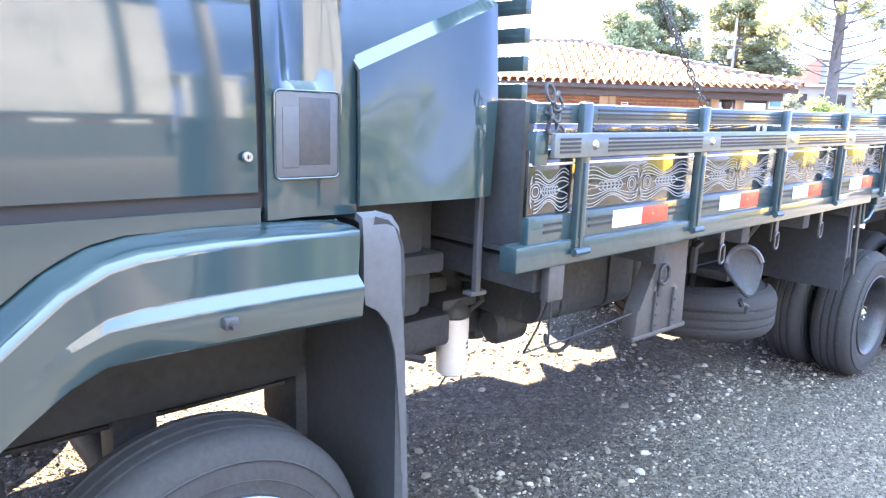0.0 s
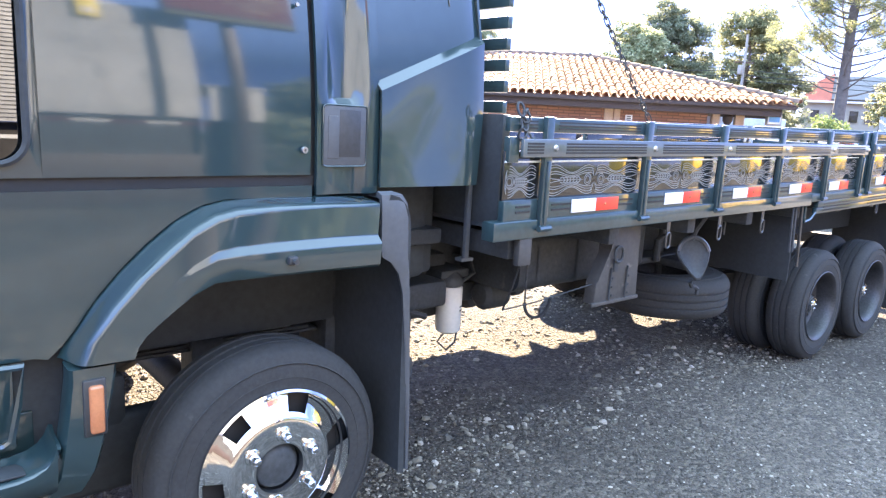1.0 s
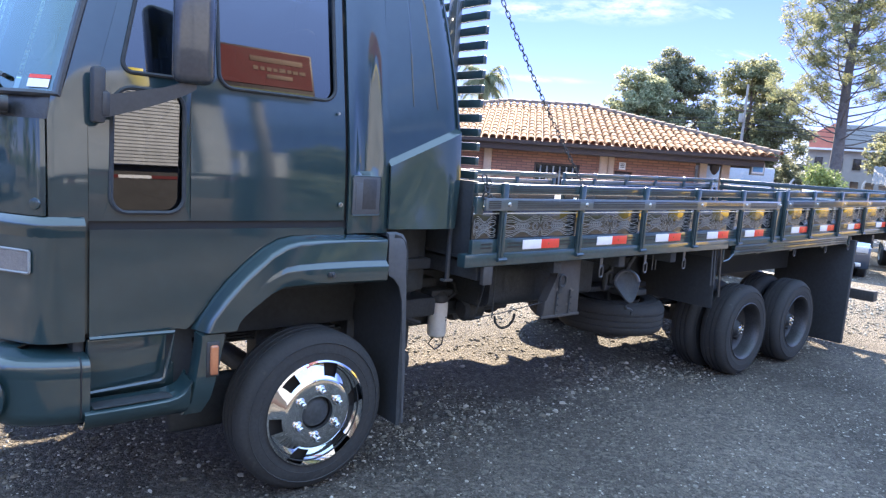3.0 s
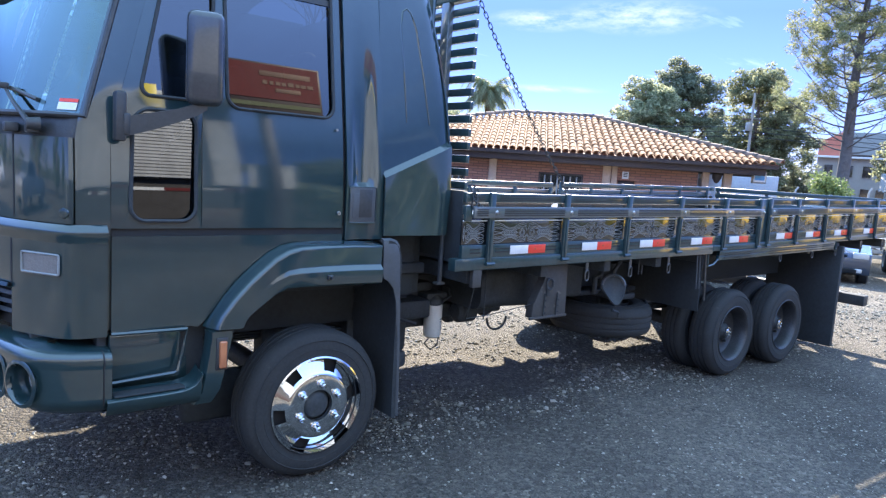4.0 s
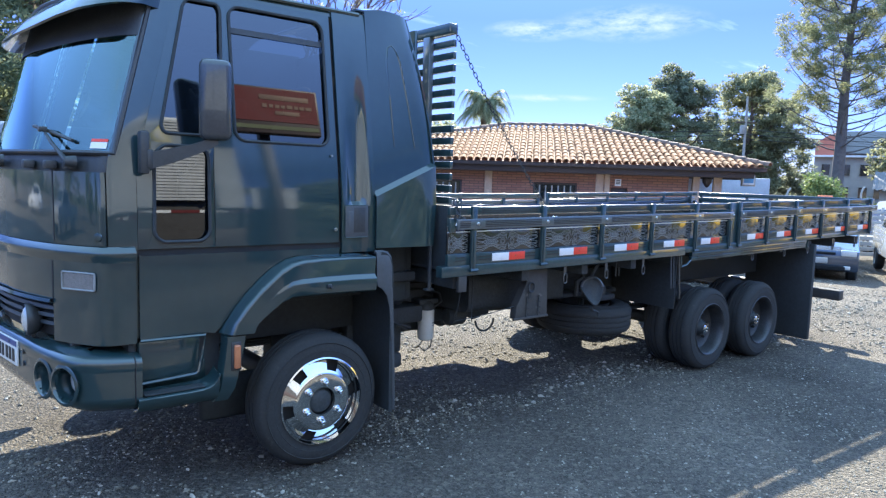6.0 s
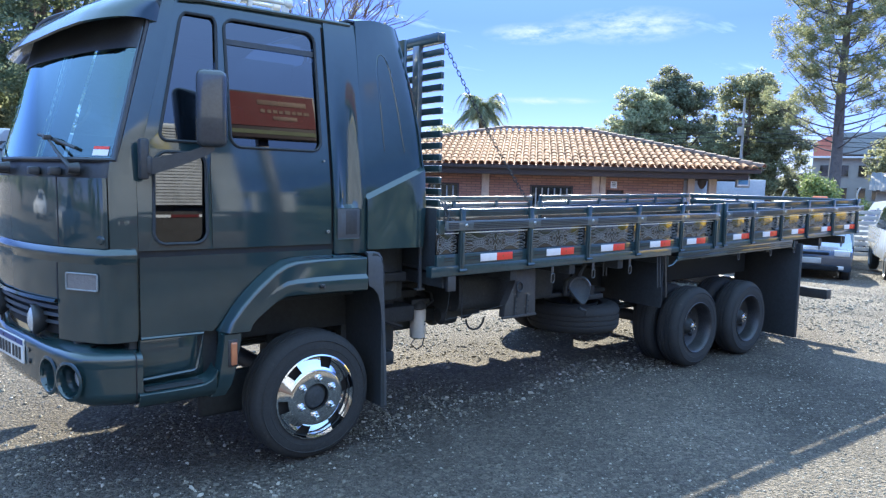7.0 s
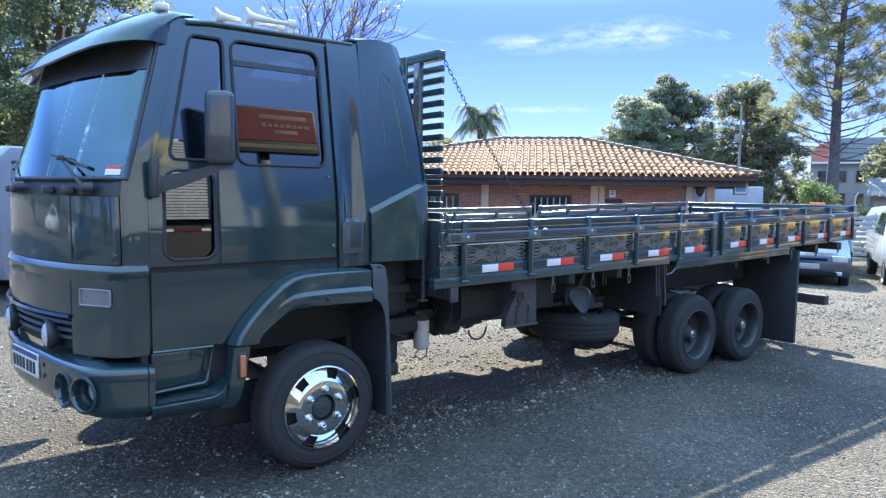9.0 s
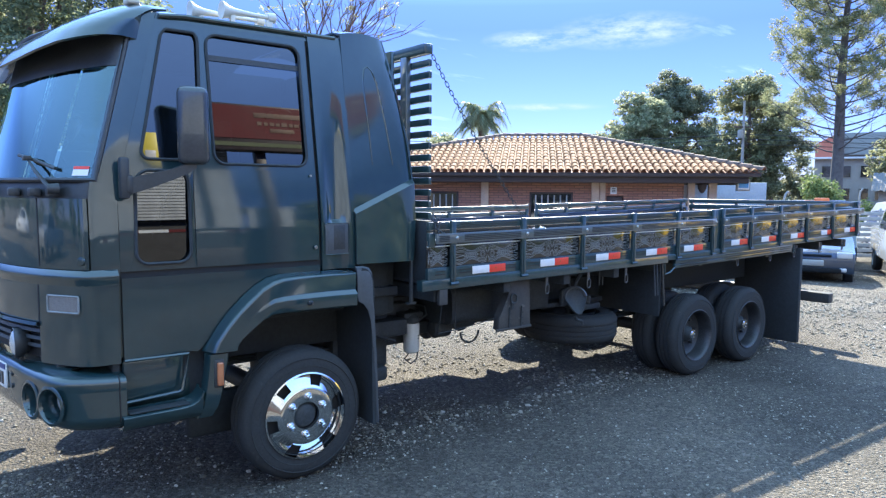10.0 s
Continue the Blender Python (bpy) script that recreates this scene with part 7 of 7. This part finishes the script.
pole = thing("utility_pole", "tall concrete utility pole before the truck", "pole", (-13.0, -5.0, 0), 20)
part("pole_shaft", tube(bmesh.new(), [(0, 0, 0), (0, 0, 11.5)], [0.16, 0.1], 10), M["concrete"], pole)
part("cross_arm", box((-1.0, -0.06, 10.6), (1.0, 0.06, 10.75), 0.01), M["bark"], pole)
for u, v, h in ((11.9, 24.4, 1.95), (16.9, 28.4, 2.1)):
    p = thing("fence_post", "pale curved concrete fence post", "post", spot(u, v), -38.7, group="fence posts")
    bm = bmesh.new()
    tube(bm, [(0, 0, 0), (0, 0, h - 0.25), (0.04, 0, h - 0.1), (0.12, 0, h)], 0.036, 8)
    part("post_shaft", bm, M["concrete"], p)
gate = thing("yard_gate", "low grey slatted yard gate", "gate", spot(12.9, 22.5), -38.7)
for k in range(9):
    part("slat", box((0, 0, 0.12 + 0.17 * k), (2.4, 0.03, 0.24 + 0.17 * k), 0.004), M["concrete"], gate)
for x in (0, 1.2, 2.34):
    part("gate_post", box((x, 0.03, 0), (x + 0.06, 0.09, 1.7), 0.004), M["concrete"], gate)


# ---- vehicles ----
def vehicle(name, label, u, v, turn, outline, W, belt, paint, panes, wheels, R=0.34, lamps=(), screen=None, rear=None):
    """A road vehicle: its side outline drawn out across its width, with panes, lamps and wheels. x is forwards."""
    t = thing(name, label, "car" if "van" not in name else "van", spot(u, v), -38.7 + turn)
    H = max(z for x, z in outline)
    cx = sum(x for x, z in outline) / len(outline)

    def half(z):
        return W / 2 * (1 - 0.17 * max(0.0, (z - belt) / (H - belt)))
    bm = bmesh.new()
    rows = []
    for s in (-1.0, -0.985, -0.93, 0.0, 0.93, 0.985, 1.0):
        k = {1.0: 0.955, 0.985: 0.985, 0.93: 1.0, 0.0: 1.0}[abs(s)]
        rows.append([(cx + (x - cx) * (1 - (1 - k) * 0.35), s * half(z), 0.7 + (z - 0.7) * k + (0.012 if s == 0 else 0)) for x, z in outline + outline[:1]])
    surface(bm, rows)
    for r in (rows[0], rows[-1]):
        bm.faces.new([bm.verts.new(p) for p in r[:-1]])
    bmesh.ops.remove_doubles(bm, verts=bm.verts[:], dist=1e-5)
    body = part("body", bm, paint, t)
    for poly in panes:
        for sgn in (-1, 1):
            b = bmesh.new()
            b.faces.new([b.verts.new((x, sgn * (half(z) + 0.004), z)) for x, z in poly])
            part("side_window", b, M["darkglass"], body)
    for q, nm in ((screen, "windscreen"), (rear, "rear_window")):
        if q:
            (xa, za), (xb, zb_) = q
            b = bmesh.new()
            surface(b, [[(x + o, s * half(z) * 0.88, z + 0.01) for s in (-1, -0.5, 0, 0.5, 1)] for x, z, o in ((xa, za, 0.012 if xa > 0 else -0.012), (xb, zb_, 0.012 if xa > 0 else -0.012))])
            part(nm, b, M["darkglass"], body)
    for x in wheels:
        for sgn in (-1, 1):
            b = bmesh.new()
            y = sgn * (W / 2 - 0.2)
            lathe(b, [(0.0, -0.1), (R - 0.05, -0.1), (R, -0.06), (R, 0.08), (R - 0.04, 0.11), (R * 0.62, 0.112)], "y", (x, 0, R), 28)
            if sgn < 0:
                b.transform(Matrix.Diagonal((1, -1, 1, 1)))
            b.transform(Matrix.Translation((0, y + sgn * 0.1, 0)))
            w = part("wheel", b, M["rubber"], t)
            b = bmesh.new()
            lathe(b, [(R * 0.62, 0.112), (R * 0.58, 0.09), (R * 0.2, 0.1), (0, 0.108)], "y", (x, 0, R), 24)
            if sgn < 0:
                b.transform(Matrix.Diagonal((1, -1, 1, 1)))
            b.transform(Matrix.Translation((0, y + sgn * 0.1, 0)))
            part("rim", b, M["steel"], w)
            b = bmesh.new()
            lathe(b, [(R + 0.05, 0), (R + 0.05, 0.012), (R - 0.02, 0.014)], "y", (x, sgn * (W / 2 - 0.005), R), 24, a0=0, a1=math.pi)
            part("wheel_arch", b, M["black"], body)
    for (x, y, z), size, mat in lamps:
        for sgn in (-1, 1):
            part("lamp", box((x - size[0] / 2, sgn * y - size[1] / 2, z - size[2] / 2), (x + size[0] / 2, sgn * y + size[1] / 2, z + size[2] / 2), 0.02, 3), M[mat], body)
    return t


CAR = [(2.05, 0.28), (2.12, 0.5), (2.05, 0.72), (1.1, 0.92), (0.35, 1.36), (-0.2, 1.45), (-1.0, 1.42), (-1.7, 1.0), (-2.05, 0.9), (-2.1, 0.45), (-2.0, 0.28)]
CARW = [[(0.85, 0.95), (0.33, 1.31), (-0.1, 1.38), (-0.1, 0.95)], [(-0.18, 0.95), (-0.18, 1.38), (-0.95, 1.36), (-1.35, 0.98)]]
VAN = [(2.5, 0.35), (2.55, 0.8), (2.2, 1.12), (1.55, 1.85), (1.2, 2.2), (0.0, 2.3), (-2.3, 2.28), (-2.5, 2.1), (-2.55, 0.6), (-2.5, 0.35)]
VANW = [[(1.85, 1.2), (1.35, 1.85), (0.75, 1.9), (0.75, 1.2)], [(0.6, 1.25), (0.6, 1.9), (-0.7, 1.9), (-0.7, 1.25)]]
PICK = [(2.6, 0.5), (2.65, 0.85), (2.5, 1.08), (1.3, 1.2), (0.7, 1.72), (0.2, 1.83), (-0.6, 1.82), (-0.95, 1.7), (-1.0, 1.25), (-2.55, 1.2), (-2.6, 0.6), (-2.5, 0.45)]
PICKW = [[(1.2, 1.22), (0.66, 1.66), (0.25, 1.74), (0.25, 1.22)], [(0.17, 1.22), (0.17, 1.75), (-0.55, 1.73), (-0.75, 1.22)]]



def uv(x, y):
    p = VIEW.inverted() @ Vector((x, y, 0))
    return p.x, p.y


LOWVAN = [(x * 0.95, z * 0.85) for x, z in VAN]
LOWVANW = [[(x * 0.95, z * 0.85) for x, z in w] for w in VANW]
vehicle("car", "dark grey-blue hatchback parked behind the truck", *uv(16.5, 4.15), 203 + 38.7, CAR, 1.6, 0.92, M["blue_car"], CARW, (1.3, -1.3), lamps=(((2.02, 0.6, 0.68), (0.2, 0.3, 0.14), "lens"), ((2.1, 0.0, 0.5), (0.06, 0.42, 0.13), "plate"), ((2.08, 0.0, 0.34), (0.08, 1.1, 0.1), "seam"), ((2.05, 0.0, 0.66), (0.1, 0.7, 0.06), "seam"), ((2.07, 0.58, 0.36), (0.06, 0.14, 0.09), "lens")), screen=((1.02, 0.95), (0.38, 1.33)))
vehicle("pickup_truck", "white double-cab pickup parked facing the camera", *uv(18.8, 2.5), 205 + 38.7, PICK, 1.85, 1.2, M["white_car"], PICKW, (1.65, -1.6), 0.38, lamps=(((2.45, 0.7, 0.98), (0.25, 0.3, 0.2), "lens"),), screen=((1.25, 1.24), (0.74, 1.68)))
vehicle("van", "white passenger van parked at the yard's edge", *uv(25.0, 4.7), 40 + 38.7, LOWVAN, 1.75, 0.8, M["white_car"], LOWVANW, (1.5, -1.4), 0.3, screen=((2.0, 0.84), (1.52, 1.26)), rear=((-2.41, 0.88), (-2.385, 1.36)))
beac = thing("beacon_car", "dark car with an orange beacon bar on its roof", "car", spot(11.7, 21.4), -38.7)
part("roof_panel", box((-1.0, 0, 1.72), (0.1, 1.2, 1.86), 0.06, 3), M["black"], beac)
part("cabin", box((-1.15, -0.1, 0.0), (0.3, 1.6, 1.73), 0.08, 3), M["black"], beac)
part("beacon_bar", box((-0.5, 0.2, 1.86), (0.0, 0.4, 1.97), 0.02), M["amber"], beac, "orange beacon bar")
tow = vehicle("van", "dark grey-blue van with an orange beacon bar on its roof", *uv(21.3, 6.1), 205 + 38.7, LOWVAN, 1.75, 0.98, M["blue_car"], LOWVANW, (1.5, -1.4), 0.3, screen=((2.0, 1.02), (1.52, 1.56)))
part("beacon_bar", box((0.9, -0.2, 1.9), (1.05, 0.2, 2.03), 0.03, 3), M["beacon"], tow, "orange beacon bar")
vehicle("car", "white hatchback parked beyond the truck", 3.55, 13.6, 8, CAR, 1.7, 0.92, M["white_car"], CARW, (1.3, -1.3), screen=((1.02, 0.95), (0.38, 1.33)))
vehicle("van", "silver van parked on the far side of the truck", *uv(1.75, 9.9), 62, VAN, 1.95, 1.15, M["silver_car"], VANW, (1.6, -1.5), lamps=(((2.45, 0.75, 0.75), (0.2, 0.3, 0.2), "lens"),), screen=((2.12, 1.2), (1.6, 1.8)))
# behind the camera: what the paint mirrors
vehicle("pickup_truck", "silver pickup parked in front of the truck", -17.0, -1.0, 60, PICK, 1.85, 1.2, M["silver_car"], PICKW, (1.65, -1.6), 0.38, screen=((1.25, 1.24), (0.74, 1.68)))
vehicle("car", "white hatchback parked across the yard before the truck", *uv(-20.5, 19.0), 100, CAR, 1.7, 0.92, M["white_car"], CARW, (1.3, -1.3), screen=((1.02, 0.95), (0.38, 1.33)))
for k, (x, y, w, h) in enumerate(((-27, 1.5, 3.2, 6.0), (-30, 9.5, 3.6, 6.8), (-27, 23.0, 3.4, 6.4), (-20, 31.0, 3.4, 6.4), (-31, -6.5, 3.0, 5.0))):
    tree("tree", "dark broad-leaved tree across the yard", *uv(x, y), 2.4, 0.25, dome(w, 1.2, h, 30, 90 + k, 1.1), "leafdeep", 70, 0.2, 90 + k)
# yellow trailer farther along
trailer = thing("trailer", "long yellow cargo trailer parked across the yard", "trailer", (16.0, -5.7, -0.1), 0)
part("trailer_body", box((0, -2.4, 0.18), (11.5, 0, 2.8), 0.03), M["yellow_car"], trailer)
for k in range(12):
    part("trailer_rib", box((0.3 + 0.95 * k, 0.0, 0.18), (0.36 + 0.95 * k, 0.04, 2.8), 0.008), M["yellow_car"], trailer)
part("trailer_chassis", box((0.2, -2.2, 0.1), (11.3, -0.2, 0.18), 0.01), M["chassis"], trailer)
for x in (1.2, 2.2, 9.2, 10.2):
    b = bmesh.new()
    lathe(b, [(0.0, 0.0), (0.24, 0.0), (0.38, -0.02), (0.4, -0.06), (0.4, -0.24), (0.3, -0.27), (0, -0.27)], "y", (x, -0.1, 0.4), 28)
    part("wheel", b, M["rubber"], trailer)
tree("tree", "dark broad-leaved tree beside the hall", *uv(9.5, -15.0), 2.4, 0.25, dome(2.6, 1.2, 4.2, 34, 17, 1.0), "leafdark", 150, 0.15, 17)
hedge = thing("hedge", "dark clipped hedge beside the hall", "hedge", (0, 0, 0), 0)
rng = random.Random(81)
me = leaves([(rng.uniform(5.3, 13.0), rng.uniform(-10.2, -8.7), rng.uniform(0.25, 1.9), 0.5) for _ in range(130)], 150, 0.09, 82, 0.9)
me.materials.append(M["frond"])
o = new("hedge_leaves", me)
o.parent = hedge
hall = thing("sales_hall", "white corrugated metal hall with a red sign board", "building", (0, -8.6, 0), 0)
bm = bmesh.new()
rows = []
for k in range(64):
    for z, y in ((1.95 + 0.054 * k, 0.0), (1.953 + 0.054 * k, 0.016), (1.995 + 0.054 * k, 0.003)):
        rows.append([(x, y, z) for x in (-14, -5, 0, 3.8)])
surface(bm, rows)
part("hall_wall", bm, M["hallsheet"], hall, "lapped white wall sheets", False)
part("hall_base", box((-14, -0.3, 0), (3.8, -0.1, 1.95)), M["basegrey"], hall, "dark grey base wall")
for x in (-7, -2.5, 3.2):
    part("hall_post", box((x, 0.03, 2.0), (x + 0.07, 0.1, 5.4), 0.01), M["chassis"], hall)
part("hall_side", box((3.7, -6, 0), (3.8, -0.1, 5.4)), M["hallsheet"], hall)
# a lower annex with a roller door
annex = thing("annex", "low pale metal lean-to beside the hall", "shed", (3.95, -8.6, 0), 0)
rows = []
for k in range(22):
    for z, y in ((1.9 + 0.05 * k, 0.0), (1.903 + 0.05 * k, 0.014), (1.94 + 0.05 * k, 0.003)):
        rows.append([(x, y, z) for x in (0.0, 0.45, 0.9)])
part("annex_wall", surface(bmesh.new(), rows), M["hallsheet"], annex, "lapped white wall sheets", False)
part("annex_base", box((0, -0.3, 0), (0.9, -0.1, 1.9)), M["basegrey"], annex)
part("annex_roof", box((-0.1, -3.0, 3.0), (0.95, 0.05, 3.06), 0.01), M["sheet"], annex)
# the yard's sign on its own post
sign = thing("yard_sign", "dark advertising board with a red field on a dark post", "sign", (4.4, -8.6, -0.06), 0)
part("sign_post", box((-0.11, 0.05, 0.0), (0.11, 0.2, 5.4), 0.02), M["darkboard"], sign)
part("sign_board", box((-1.05, 0.2, 5.22), (1.17, 0.34, 6.17), 0.02), M["darkboard"], sign)
field = part("sign_field", box((-1.0, 0.34, 5.46), (1.12, 0.35, 6.13), 0.0), M["redboard"], sign, "red printed field")
part("sign_pill", box((-0.1, 0.35, 5.9), (0.95, 0.356, 6.0), 0.004), M["signcream"], field)
part("sign_pill", box((0.2, 0.35, 5.6), (0.72, 0.356, 5.68), 0.004), M["signcream"], field)
part("sign_band", box((-1.0, 0.342, 5.3), (1.12, 0.348, 5.38), 0.0), M["frond"], field, "green printed band")
rng = random.Random(61)
x = -0.05
while x < 0.9:
    w = rng.uniform(0.06, 0.13)
    part("sign_bar", box((x, 0.351, 5.74), (x + w, 0.357, 5.74 + rng.uniform(0.06, 0.085)), 0.0), M["signcream"], field)
    x += w + rng.uniform(0.02, 0.05)
banner = thing("wall_sign", "small bright yellow sign on the hall wall", "sign", (2.22, -8.55, 4.9), 0)
part("sign_plate", box((0.0, 0.0, 0.0), (0.3, 0.03, 0.62), 0.005), M["yellow"], banner)
part("sign_disc", box((0.06, 0.03, 0.1), (0.24, 0.036, 0.28), 0.05), M["plate"], banner)
part("hall_roof", box((-14, -6, 5.4), (3.8, -0.1, 5.5), 0.02), M["sheet"], hall)
part("kerb", box((-14, -0.08, 0), (3.8, 0.02, 0.9), 0.02), M["beam"], hall)
for k in range(16, 24):
    part("kerb_stripe", box((-8 + 0.5 * k, -0.1, 1.735), (-7.5 + 0.5 * k, -0.09, 1.785)), M["redboard"] if k % 2 else M["whiteline"], hall)
